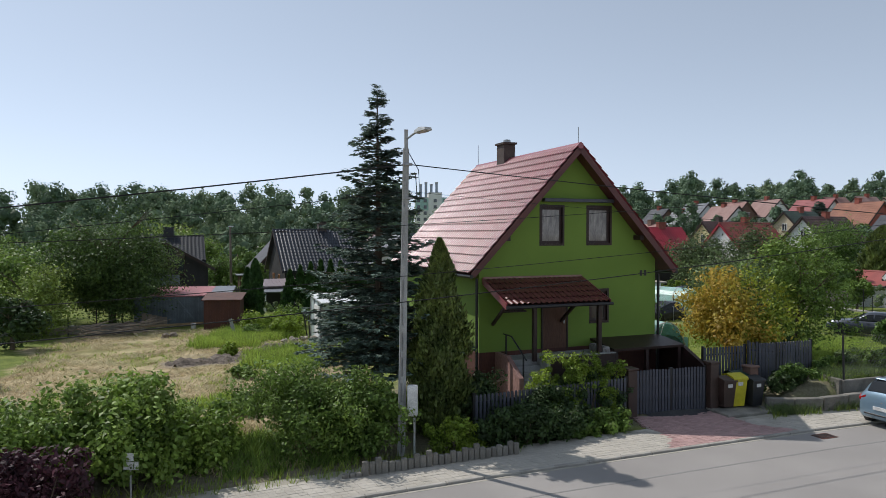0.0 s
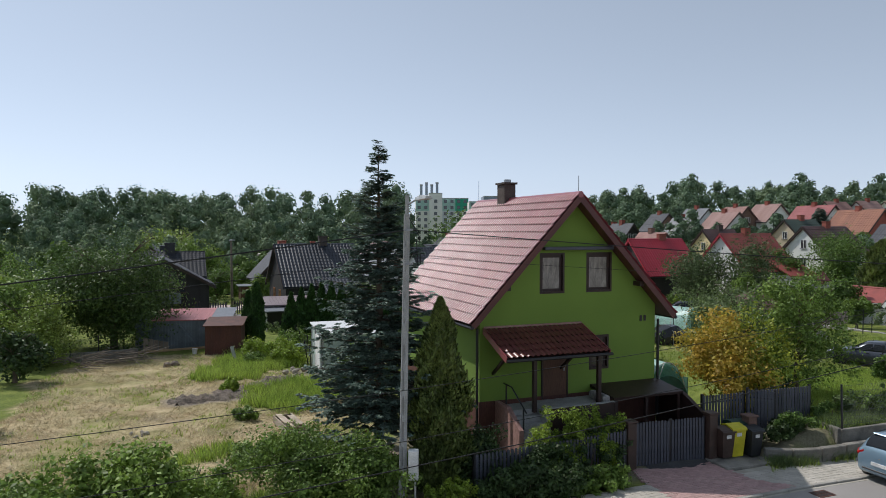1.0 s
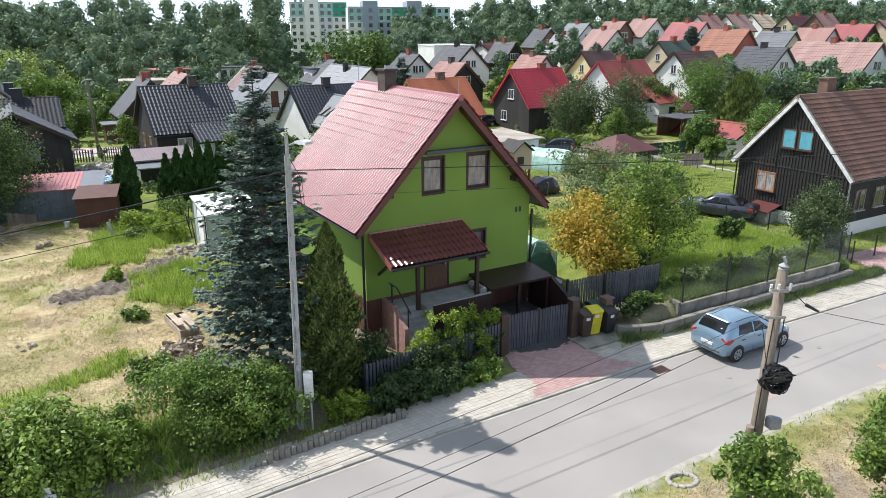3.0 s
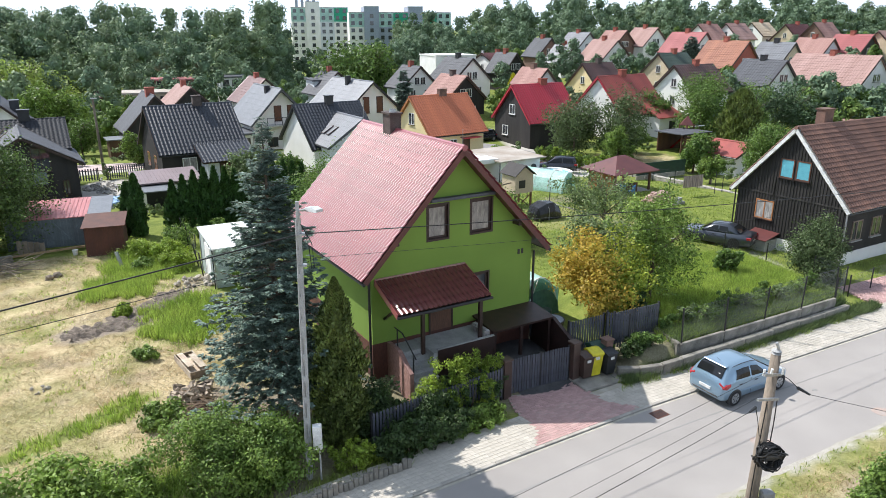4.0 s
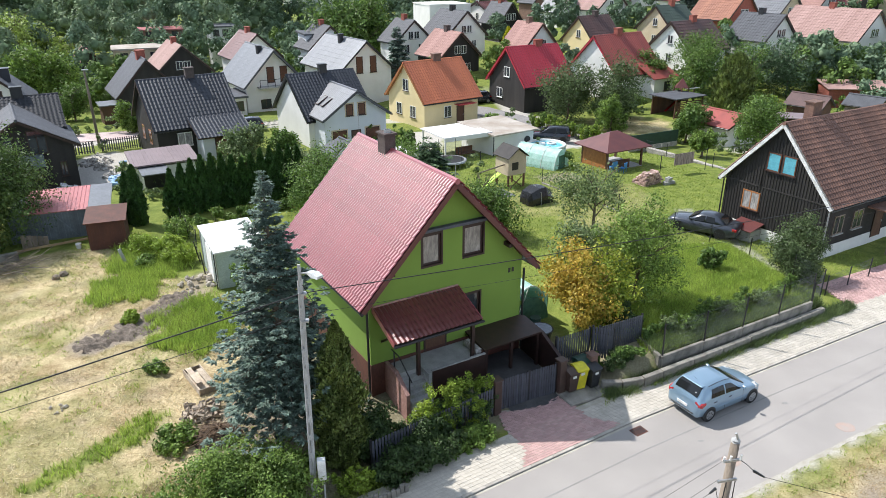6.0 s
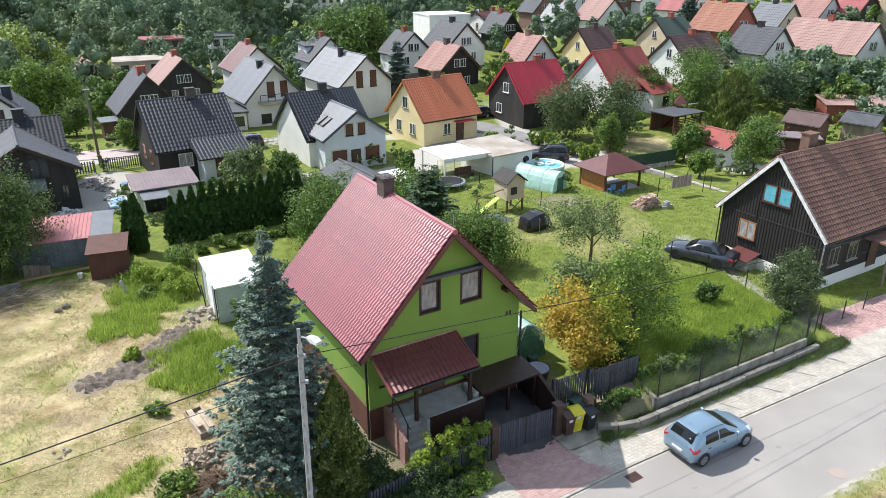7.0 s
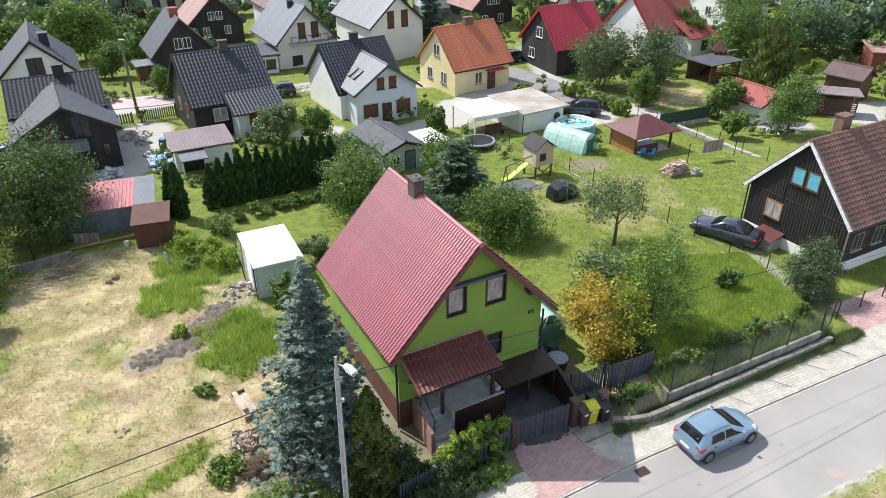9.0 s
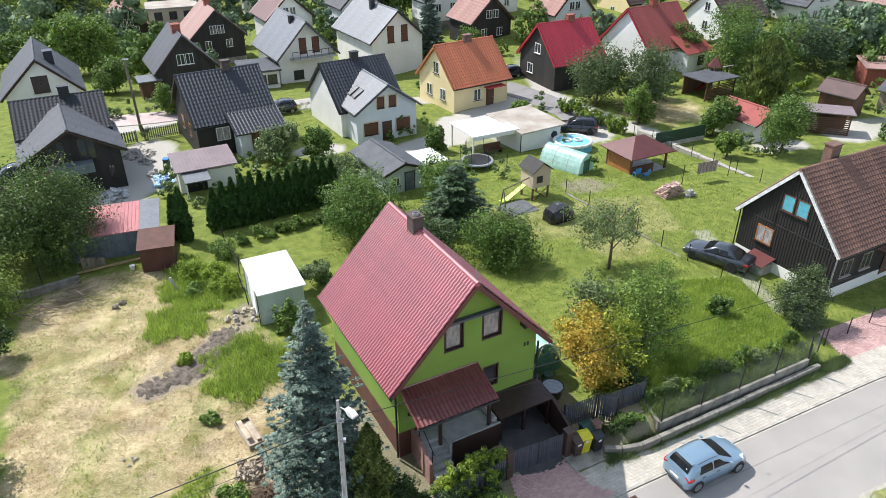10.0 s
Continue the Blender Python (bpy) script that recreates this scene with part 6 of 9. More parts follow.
# worn seams and patches of the street
strip("road_seam", -20, 40, -1.55, -1.49, 0.004, M_seam, "worn darker seam along the street", 0.01, 0.6, 0.03)
strip("road_gutter", -20, 40, -0.10, 0.0, 0.005, M_sand, "sandy gutter along the kerb", 0.01)
strip("road_edge", -30, 45, -ROAD_W - 0.12, -ROAD_W + 0.08, 0.006, M_dust, "pale dusty edge of the street", 0.03, 0.35, 0.12)
for px, py, rx, ry, mt, lab in ((19.2, 19.2, 0.36, 0.32, M_stain, "reddish sandy stain on the asphalt"), (13.75, 18.15, 0.36, 0.32, M_stain, "reddish sandy stain on the asphalt"), (17.85, 21.05, 0.11, 0.09, M_seam, "dark round stain on the asphalt"), (13.25, 19.4, 0.12, 0.06, M_seam, "dark round stain on the asphalt")):
    pts = [(px + rx * math.cos(a) * (1 + 0.07 * math.sin(3 * a + px)), py + ry * math.sin(a) * (1 + 0.07 * math.cos(2 * a))) for a in np.linspace(0, 6.1, 16)]
    tagged(part("road_patch", prism(pts, -0.01, 0.006, "z"), mt), lab, "patch", kind="structure")
rngs = thing("stone_ring", place(8.85, 14.3, ground_z(8.85, 14.3)), "small ring of pale stones in the verge", "stones")
for k in range(13):
    a = k * 0.483
    o = part("stone", box(-0.09, 0.09, -0.06, 0.06, -0.05, 0.07, 0.025), M_kerb, rngs)
    o.matrix_basis = pose(0.38 * math.cos(a), 0.28 * math.sin(a), 0.0, 6 * math.sin(k * 2.1), 5 * math.cos(k * 1.7), math.degrees(a) + 80)


# ---- plants of the foreground ----
spruce("blue_spruce", -2.05, 21.9, 10.3, 2.85, L_spruce, "tall blue spruce with layered drooping boughs", 3, whorls=40, dens=2.0, size=0.066, low=1.4, gaps=0.28)
conifer_column("thuja_tree", -0.1, 20.5, 5.8, 0.72, L_thuja, "broad green thuja column beside the lamp pole", 5, n=46000, size=0.066, power=0.72, ragged=1.8)
shrub("privet_hedge", -3.6, 18.4, 2.2, 1.35, 2.1, L_hedge, "leafy green hedge bush above the pavement", 21, 200, 130, 0.06, 20)
shrub("privet_hedge", -1.9, 18.7, 1.1, 1.0, 1.8, L_hedge, "leafy green hedge bush above the pavement", 22, 90, 90, 0.07, 20)
shrub("lilac_bush", -6.9, 16.7, 2.2, 1.5, 2.25, L_lilac, "broad-leaved green bush beside the street", 23, 200, 115, 0.085, 20)
shrub("lilac_bush", -9.5, 15.4, 1.8, 1.3, 2.1, L_lilac, "broad-leaved green bush beside the street", 24, 130, 100, 0.085, 20)
shrub("plum_bush", -8.4, 13.6, 1.4, 1.0, 1.75, L_plum, "dark purple plum-leaved bush", 25, 90, 70, 0.08)
for i, (sx, so, sr, sh_) in enumerate(((1.7, 2.3, 0.9, 1.2), (3.6, 2.35, 0.9, 0.9))):
    shrub("privet_hedge", sx, kerb_y(sx) + so, sr, 0.6, sh_, L_dark, "leafy hedge bush close above the palisade", 160 + i, 80, 90, 0.065, 22)
tree("willow_tree", -23.2, 39.0, 4.2, 4.6, L_willow, "pale green willow at the field's edge", 59, 150, 70, 0.10, trunk=0.1, low=-0.95)
shrub("broom_bush", 0.35, 18.9, 0.85, 0.5, 0.95, L_bright, "light green feathery bush at the palisade", 26, 60, 70, 0.06, 20)
shrub("dark_shrub", 2.3, 20.75, 2.0, 0.7, 1.5, L_dark, "dark green shrubs behind the slat fence", 27, 190, 120, 0.06, 20)
shrub("dark_shrub", 4.4, 21.75, 1.5, 0.6, 1.45, L_dark, "dark green shrubs behind the slat fence", 28, 130, 120, 0.06, 20)
shrub("dark_shrub", 2.2, 19.6, 1.6, 0.7, 1.05, L_dark, "low dark shrubs between fence and palisade", 34, 110, 90, 0.07, 24)
shrub("dark_shrub", 4.4, 20.6, 1.3, 0.6, 0.8, L_hedge, "low dark shrubs between fence and pavement", 35, 80, 90, 0.07, 24)
shrub("yew_bush", 1.0, 21.0, 1.0, 0.9, 1.6, L_dark, "dark yew bush beside the thuja", 29, 100, 90, 0.07)
shrub("spirea_hedge", 3.8, 21.6, 1.6, 0.6, 2.2, L_bright, "yellow-green clipped hedge behind the fence", 30, 150, 110, 0.052, 20)
shrub("spirea_hedge", 5.2, 22.1, 0.9, 0.5, 1.95, L_bright, "yellow-green clipped hedge behind the fence", 31, 80, 110, 0.052, 20)
shrub("garden_shrub", 12.3, 24.3, 0.9, 0.5, 0.7, L_garden, "small leafy shrub above the garden wall", 32, 50, 60, 0.07)
shrub("garden_shrub", 11.0, 24.6, 0.3, 0.3, 1.1, L_garden, "small climbing shrub on the gate", 33, 30, 60, 0.07)
tree("maple_tree", 11.95, 28.3, 4.1, 3.6, L_maple, "young maple with orange and yellow-green leaves", 41, 150, 85, 0.10, trunk=0.14, low=-0.95, second=L_mapleY, lumps=11)
tree("garden_tree", 14.8, 29.2, 5.6, 4.2, L_hedge, "leafy bright green garden tree beside the maple", 42, 170, 80, 0.085, trunk=0.12, low=-0.95, spread=0.13, lumps=13)
tree("apple_tree", 16.5, 39.2, 5.4, 5.0, L_grey, "open grey-green apple tree on the lawn", 43, 110, 48, 0.10, trunk=0.3, spread=0.13)
tree("pear_tree", 12.7, 31.2, 4.0, 3.2, L_grey, "small grey-green fruit tree behind the house", 44, 80, 50, 0.10, trunk=0.3)
shrub("corner_bush", 25.9, 32.3, 1.75, 1.65, 3.5, L_greydark, "tall grey-green bush at the garden corner", 45, 240, 100, 0.075)
shrub("garden_shrub", 20.9, 32.6, 0.8, 0.7, 1.4, L_garden, "small bush in the long grass", 46, 60, 60, 0.09)
shrub("garden_shrub", 13.3, 27.0, 0.9, 0.7, 1.2, L_dark, "dark shrub below the garden tree", 47, 60, 60, 0.09)
tree("roadside_sapling", 7.55, 9.3, 4.4, 1.75, L_hedge, "young broad-leaved tree on the roadside verge", 51, 150, 130, 0.06, spread=0.12, trunk=0.12, r=0.05, low=-0.95, lumps=14)
tree("roadside_sapling", 12.1, 11.1, 4.0, 1.7, L_hedge, "young broad-leaved tree on the roadside verge", 52, 140, 120, 0.06, trunk=0.15, r=0.05, low=-0.95)
tree("walnut_tree", -21.5, 45.4, 7.9, 7.5, L_walnut, "large leafy walnut tree at the field's edge", 53, 380, 125, 0.105, trunk=0.22, r=0.22, lumps=12)
tree("willow_tree", -31.0, 46.0, 6.2, 7.0, L_willow, "pale green willow beyond the field", 54, 200, 60, 0.17, trunk=0.1)
tree("orchard_tree", -27.5, 41.0, 4.6, 5.0, L_hedge, "leafy green orchard tree beyond the field wall", 55, 150, 60, 0.15, trunk=0.15)
tree("orchard_tree", -21.0, 34.0, 2.6, 2.6, L_dark, "dark shrub at the field's edge", 56, 60, 60, 0.13, trunk=0.1)
tree("orchard_tree", -18.3, 25.0, 3.0, 3.2, L_dark, "dark shrub at the field's edge", 57, 80, 60, 0.13, trunk=0.1)
tree("linden_tree", 0.2, 47.0, 5.9, 5.8, L_garden, "leafy green tree behind the house", 58, 230, 110, 0.105, trunk=0.12, low=-0.95)
spruce("scots_pine", 7.2, 47.2, 5.2, 3.1, L_pine, "dark bluish bushy pine behind the house", 59, whorls=13, dens=1.3, size=0.17, low=0.3, gaps=0.3)
tree("plum_tree", 9.2, 41.0, 4.0, 5.0, L_garden, "bushy green tree behind the house", 60, 190, 100, 0.10, trunk=0.1, low=-0.95)
tree("plum_tree", 4.2, 43.0, 3.4, 3.8, L_dark, "bushy dark green tree behind the house", 61, 130, 95, 0.10, trunk=0.1, low=-0.95)
shrub("garden_shrub", -2.9, 39.8, 1.2, 1.0, 1.7, L_grey, "grey-green shrub beside the white shed", 62, 70, 60, 0.1)
shrub("garden_shrub", -4.4, 34.6, 0.9, 0.8, 2.0, L_hedge, "leafy shrub beside the white shed", 63, 60, 60, 0.1)
conifer_column("cypress_tree", -12.7, 47.3, 4.2, 0.5, L_cypress, "slim dark cypress beside the tin shed", 64, n=9000, size=0.11, power=0.6)
conifer_column("cypress_tree", -13.35, 47.7, 3.6, 0.42, L_cypress, "slim dark cypress beside the tin shed", 65, n=7000, size=0.11, power=0.6)
for i in range(14):
    f = i / 13
    h = 3.4 + 0.7 * abs(math.sin(i * 2.7))
    conifer_column("cypress_hedge", -10.7 + 8.6 * f, 48.9 + 3.9 * f + 0.2 * math.sin(i * 3.1), h, 0.62, L_cypress, "dark conical cypress in a screening row", 70 + i, n=3800, size=0.14, group="cypress row", power=0.95)
for i in range(9):
    f = i / 8
    shrub("flower_bush", -8.6 + 7.2 * f, 46.4 + 3.6 * f, 0.65, 0.55, 0.75 + 0.25 * math.sin(i * 2.1), L_hedge if i % 3 else L_garden, "low leafy border bush below the cypress row", 90 + i, 30, 50, 0.09, group="border bushes")
shrub("flower_bush", -7.7, 64.3, 1.2, 1.0, 2.0, L_yellow, "bright yellow-leaved garden shrub", 101, 60, 60, 0.1)
shrub("garden_shrub", -2.0, 56.5, 2.6, 1.6, 2.8, L_grey, "dense grey-green shrubs behind the cypress row", 102, 150, 60, 0.11)
shrub("garden_shrub", -6.5, 54.0, 1.8, 1.2, 2.2, L_garden, "dense green shrubs behind the cypress row", 103, 90, 60, 0.11)
for i, (sx, sy, sr, sh) in enumerate(((-9.9, 41.5, 1.0, 1.3), (-11.5, 42.3, 1.1, 1.1), (-8.9, 40.2, 1.0, 1.2), (-10.7, 39.8, 0.6, 0.7), (-10.0, 32.4, 0.45, 0.5), (-7.9, 27.4, 0.5, 0.45), (-6.3, 22.2, 1.0, 0.7), (-9.6, 44.6, 1.0, 1.5), (-3.6, 30.6, 0.7, 0.9))):
    shrub("weed_clump", sx, sy, sr, sr, sh, L_bright if i in (0, 1, 2, 4) else L_hedge, "clump of rank green weeds in the field", 110 + i, 50, 60, 0.08)

for i in range(10):
    f = i / 9
    sx = 14.4 + 8.6 * f + 0.3 * math.sin(i * 5.1)
    shrub("fence_weeds", sx, kerb_y(sx) + 3.7 + 0.3 * math.sin(i * 2.3), 0.75, 0.45, 0.75 + 0.35 * abs(math.sin(i * 1.9)), (L_garden, L_grey, L_hedge)[i % 3], "rank weeds grown into the wire fence", 140 + i, 36, 60, 0.06, 20, "weeds", group="weeds along the fence")
shrub("garden_shrub", 11.8, 24.2, 0.8, 0.5, 0.7, L_dark, "low dark weeds beside the garden wall", 151, 50, 60, 0.06)

# grass as one object of each sort
rg = np.random.default_rng(2)
blades("tall_grass", "rank bright green grass in the field", L_tall, 1, 16000, (-15, -4, 28, 45), 0.42, 0.018, lambda x, y: FIELD_GREEN(x, y) > rg.random() * 0.9 + 0.05 and y > 26, 5)
blades("tall_grass", "long green grass at the field's edge", L_tall, 3, 4000, (-14, -3, 18, 27), 0.28, 0.018, lambda x, y: FIELD_GREEN(x, y) > rg.random() * 0.9 + 0.05 or kerb_y(x) + 4.6 < y < kerb_y(x) + 5.6, 5)
blades("tall_grass", "rank grass and weeds behind the hedge", L_hedge, 21, 5200, (-11, -2.2, 16.5, 23.4), 0.34, 0.02, lambda x, y: kerb_y(x) + 2.4 < y < kerb_y(x) + 6.2 and noise.noise((x * 0.7, y * 0.7, 3.3)) > -0.05, 5, 0.55)
blades("dry_grass", "dead yellow grass behind the hedge", L_straw, 22, 5200, (-11, -2.2, 16.5, 24.0), 0.22, 0.014, lambda x, y: kerb_y(x) + 2.6 < y < kerb_y(x) + 7.0 and noise.noise((x * 0.7, y * 0.7, 3.3)) < 0.1, 4, 0.8)
blades("dry_grass", "mown dry straw lying on the field", L_straw, 5, 26000, (-21, -2.5, 18, 44), 0.10, 0.012, lambda x, y: inside((x, y), FIELD) and noise.noise((x * 0.5, y * 0.5, 4)) > -0.25 and max(FIELD_GREEN(x, y), FIELD_SOIL(x, y)) < 0.3, 3, 1.4)
blades("tall_grass", "scattered green tufts in the mown field", L_tall, 15, 6500, (-21, -3, 18, 44), 0.13, 0.014, lambda x, y: inside((x, y), FIELD) and noise.noise((x * 0.5 + 3, y * 0.33, 6)) + 0.5 * noise.noise((x * 1.6, y * 1.2, 4)) > 0.12, 4)
blades("meadow_grass", "long meadow grass behind the garden wall", L_tall, 6, 22000, (13.4, 24.6, 24.6, 37), 0.30, 0.013, lambda x, y: y > kerb_y(x) + 2.5 and x < 24.6 - 0.0 * y, 5)
blades("lawn_grass", "short lawn grass in the back gardens", L_grass, 7, 27000, (-3, 32, 32, 62), 0.12, 0.014, lambda x, y: y > 30, 3)
blades("verge_grass", "straggling dull grass along the wall foot", L_grey, 8, 60000, (10.8, 26.5, 22.5, 30), 0.36, 0.013, lambda x, y: 1.6 + 0.35 * noise.noise((x * 0.9, 0, 2)) < y - kerb_y(x) < 2.2, 4)
blades("wall_weeds", "dark weeds and grass along the foot of the wall", L_dark, 19, 40000, (10.8, 26.5, 22.5, 30), 0.30, 0.018, lambda x, y: 1.75 + 0.3 * noise.noise((x * 1.3, 4, 2)) < y - kerb_y(x) < 2.25, 4, 0.6)
blades("wall_weeds", "brownish weeds between the wall and the plinth", L_grey, 18, 24000, (13.6, 24.6, 23.5, 30), 0.38, 0.014, lambda x, y: 2.35 < y - kerb_y(x) < 3.6 and noise.noise((x * 0.9, y * 0.9, 6)) > -0.3, 4)
blades("verge_grass", "green grass along the street's near edge", L_grass, 9, 9000, (-6, 26, 5, 21), 0.11, 0.012, lambda x, y: 0.15 < kerb_y(x) - ROAD_W - y < 1.6, 4)
blades("dry_grass", "scorched grass on the near verge", L_scorched, 10, 22000, (-4, 26, 4, 19), 0.09, 0.010, lambda x, y: 1.0 < kerb_y(x) - ROAD_W - y < 9, 3, 1.0)
blades("wall_weeds", "dry grass and weeds along the foot of the garden wall", L_grass, 27, 3600, (10.5, 24.5, 22, 28), 0.26, 0.016, lambda x, y: 1.35 + 0.5 * abs(noise.noise((x * 1.3, 0, 4))) < y - kerb_y(x) < 2.2 and noise.noise((x * 0.8, y, 9)) > -0.25, 5)
blades("tall_grass", "grass under the hedge beside the pavement", L_grass, 12, 5000, (-12, 2, 11, 21), 0.25, 0.014, lambda x, y: 1.55 < y - kerb_y(x) < 2.6, 4)

# ---- things in the field ----
rng = np.random.default_rng(8)


def pile(name, x, y, r, h, n, lo, hi, mat, label, category, seed, squash=0.7, flatten=False):
    """A heap of separate rough pieces in one object."""
    g = np.random.default_rng(seed)
    t = thing(name, place(x, y, ground_z(x, y)), label, category)
    for k in range(n):
        d = math.sqrt(g.random()) * r
        a = g.random() * 6.28
        s = lo + (hi - lo) * g.random()
        hh = h * max(0.0, 1 - d / r) * g.random()
        bm = bmesh.new()
        bmesh.ops.create_icosphere(bm, subdivisions=1, radius=s)
        for v in bm.verts:
            v.co *= 0.75 + 0.5 * g.random()
        bmesh.ops.scale(bm, vec=(1, 0.8, squash), verts=bm.verts)
        o = part("piece", bm, mat, t)
        o.matrix_basis = pose(math.cos(a) * d, math.sin(a) * d, hh + s * 0.3, g.random() * 40, g.random() * 40, g.random() * 360)
    return t


def log_pile(name, x, y, n, length, radius, mat, label, seed, turn=0.0, w=1.0, h=0.6):
    g = np.random.default_rng(seed)
    t = thing(name, place(x, y, ground_z(x, y), turn), label, "logs")
    for k in range(n):
        o = part("log", rod([(-length / 2, 0, 0), (length * (0.2 + 0.4 * g.random()), 0, 0)], [radius, radius * 0.85], 4), M_greywood if k % 3 == 0 else mat, t)
        f = g.random()
        o.matrix_basis = pose((g.random() - 0.5) * w, (g.random() - 0.5) * w, radius + h * g.random() * (1 - abs(g.random() - 0.5)), g.random() * 30, (g.random() - 0.5) * 40, g.random() * 180)
    return t


log_pile("firewood_pile", -5.45, 23.9, 120, 0.26, 0.065, M_palewood, "heap of short split grey firewood under the spruce", 3, 0, 1.35, 0.42)
ch = pile("compost_heap", -4.65, 22.35, 0.9, 0.2, 60, 0.03, 0.09, M_peat, "dark brown heap of dead grass and sticks", "heap", 5)
bm = bmesh.new()
rings = [[bm.verts.new((q * 1.0 * math.cos(a), q * 0.75 * math.sin(a), max(-0.1, 0.52 * (1 - q ** 2.4) + 0.16 * noise.noise((q * math.cos(a) * 2.5, q * math.sin(a) * 2.5, 7.0)) + 0.12 * noise.noise((q * math.cos(a) * 8, q * math.sin(a) * 8, 2.0)) - 0.04))) for a in np.linspace(0, 2 * math.pi, 41)[:-1]] for q in (0.02, 0.15, 0.3, 0.42, 0.54, 0.66, 0.78, 0.88, 0.95, 1.0)]
for ra, rb in zip(rings, rings[1:]):
    for k in range(40):
        bm.faces.new((ra[k], ra[(k + 1) % 40], rb[(k + 1) % 40], rb[k]))
bm.faces.new(rings[0])
part("mound", bm, M_peat, ch, smooth=True)
g = np.random.default_rng(17)
for k in range(46):
    a, d = g.random() * 6.28, g.random() * 0.95
    q = Vector((math.cos(a) * d, math.sin(a) * d * 0.8, 0.16 + 0.42 * (1 - d) + 0.1 * g.random()))
    w = 0.5 + 0.6 * g.normal()
    part("stick", rod([q - Vector((math.cos(w), math.sin(w), 0.05)) * 0.45, q + Vector((math.cos(w), math.sin(w), 0.02)) * 0.45], [0.018, 0.008], 5), M_brushwood, ch)
tg = thing("wooden_trough", place(-5.85, 26.3, ground_z(-5.85, 26.3), 118), "old weathered trough of grey planks lying in the field", "trough")
part("bottom", box(-0.95, 0.95, -0.34, 0.34, 0.03, 0.08, 0.006), M_palewood, tg)
for v in (-0.36, 0.34):
    part("side", box(-1.0, 1.0, v, v + 0.04, 0.0, 0.30, 0.006), M_palewood, tg)
for u in (-0.98, 0.94):
    part("end", box(u, u + 0.04, -0.319, 0.339, 0.0, 0.27, 0.006), M_greywood, tg)
part("loose_plank", box(-0.8, 0.6, -0.30, -0.08, 0.30, 0.325, 0.004), M_palewood, tg)
part("loose_plank", box(-0.5, 0.9, 0.06, 0.30, 0.31, 0.335, 0.004), M_palewood, tg)
pile("rubble_pile", -7.3, 36.3, 1.2, 0.3, 34, 0.08, 0.24, M_rock, "pale concrete rubble beside the shed", "rubble", 6)
pile("rubble_pile", -6.7, 38.0, 0.9, 0.25, 16, 0.12, 0.32, M_rock, "pale concrete rubble beside the shed", "rubble", 7)
pile("rubble_pile", -11.2, 25.3, 0.35, 0.15, 9, 0.05, 0.13, M_rock, "small heap of pale stones in the field", "rubble", 8)
for i, (sx, sy, sr) in enumerate(((-11.2, 30.5, 0.9), (-9.8, 31.5, 1.1), (-8.7, 33.1, 1.0), (-8.2, 34.6, 0.9))):
    t = pile("soil_heap", sx, sy, sr, 0.14, 18, 0.02, 0.06, M_soil, "low heap of dug grey-brown soil and clods", "soil heap", 9 + 20 * i)
    bm = bmesh.new()
    rings = [[bm.verts.new((q * sr * math.cos(a) * 1.1, q * sr * math.sin(a), max(-0.06, 0.20 * (1 - q * q) + 0.20 * noise.noise((sx + q * math.cos(a) * 3, sy + q * math.sin(a) * 3, 1.0)) + 0.13 * noise.noise((sx + q * math.cos(a) * 9, sy + q * math.sin(a) * 9, 2.0)) - 0.05))) for a in np.linspace(0, 2 * math.pi, 33)[:-1]] for q in (0.02, 0.2, 0.36, 0.5, 0.64, 0.78, 0.9, 1.0)]
    for ra, rb in zip(rings, rings[1:]):
        for k in range(32):
            bm.faces.new((ra[k], ra[(k + 1) % 32], rb[(k + 1) % 32], rb[k]))
    bm.faces.new(rings[0])
    part("mound", bm, M_soil, t, smooth=True)
pile("tree_stump", -15.2, 38.8, 0.35, 0.2, 4, 0.18, 0.28, M_greywood, "cut grey tree stumps in the field", "stump", 10)
g = np.random.default_rng(31)
for bx, by, nn, sd in ((-18.6, 40.2, 46, 1), (-20.2, 38.4, 40, 2)):
    t = thing("brushwood_heap", place(bx, by, ground_z(bx, by)), "heap of cut dry branches at the field's edge", "branches")
    for k in range(nn):
        a = g.normal() * 0.6 + 0.3
        q = Vector((g.normal() * 0.7, g.normal() * 0.5, 0.05 + 0.6 * g.random()))
        part("branch", rod([q, q + Vector((math.cos(a), math.sin(a), g.normal() * 0.15)) * (0.8 + g.random())], [0.03, 0.01], 5), M_greywood, t)
po = thing("leaning_post", place(-12.0, 40.4, ground_z(-12, 40.4)), "short leaning grey concrete post in the weeds", "post")
part("shaft", beam((0, 0, -0.2), (-0.35, 0.1, 0.95), 0.14), M_greyconc, po)
sg = thing("signpost", place(-6.75, 15.0, 0.0), "small stake with three white blank plates", "sign")
part("stake", rod([(0, 0, -0.2), (0, 0, 1.15)], 0.02, 6), M_greyconc, sg)
for dx, dz in ((0.0, 1.12), (-0.06, 0.93), (0.10, 0.93)):
    part("plate", box(dx - 0.08, dx + 0.08, -0.035, -0.021, dz - 0.08, dz + 0.09), M_wframe, sg)


# ---- neighbouring houses ----
def ridge_house(name, x, y, ang, W, L, wall_h, ridge_h, wall, roof, label, **kw):
    """A gable house whose ridge starts over (x, y) and runs at that angle."""
    a = radians(ang)
    return gable_house(name, x - math.sin(a) * W / 2, y + math.cos(a) * W / 2, ang - 90, W, L, wall_h, ridge_h, wall, roof, label, **kw)


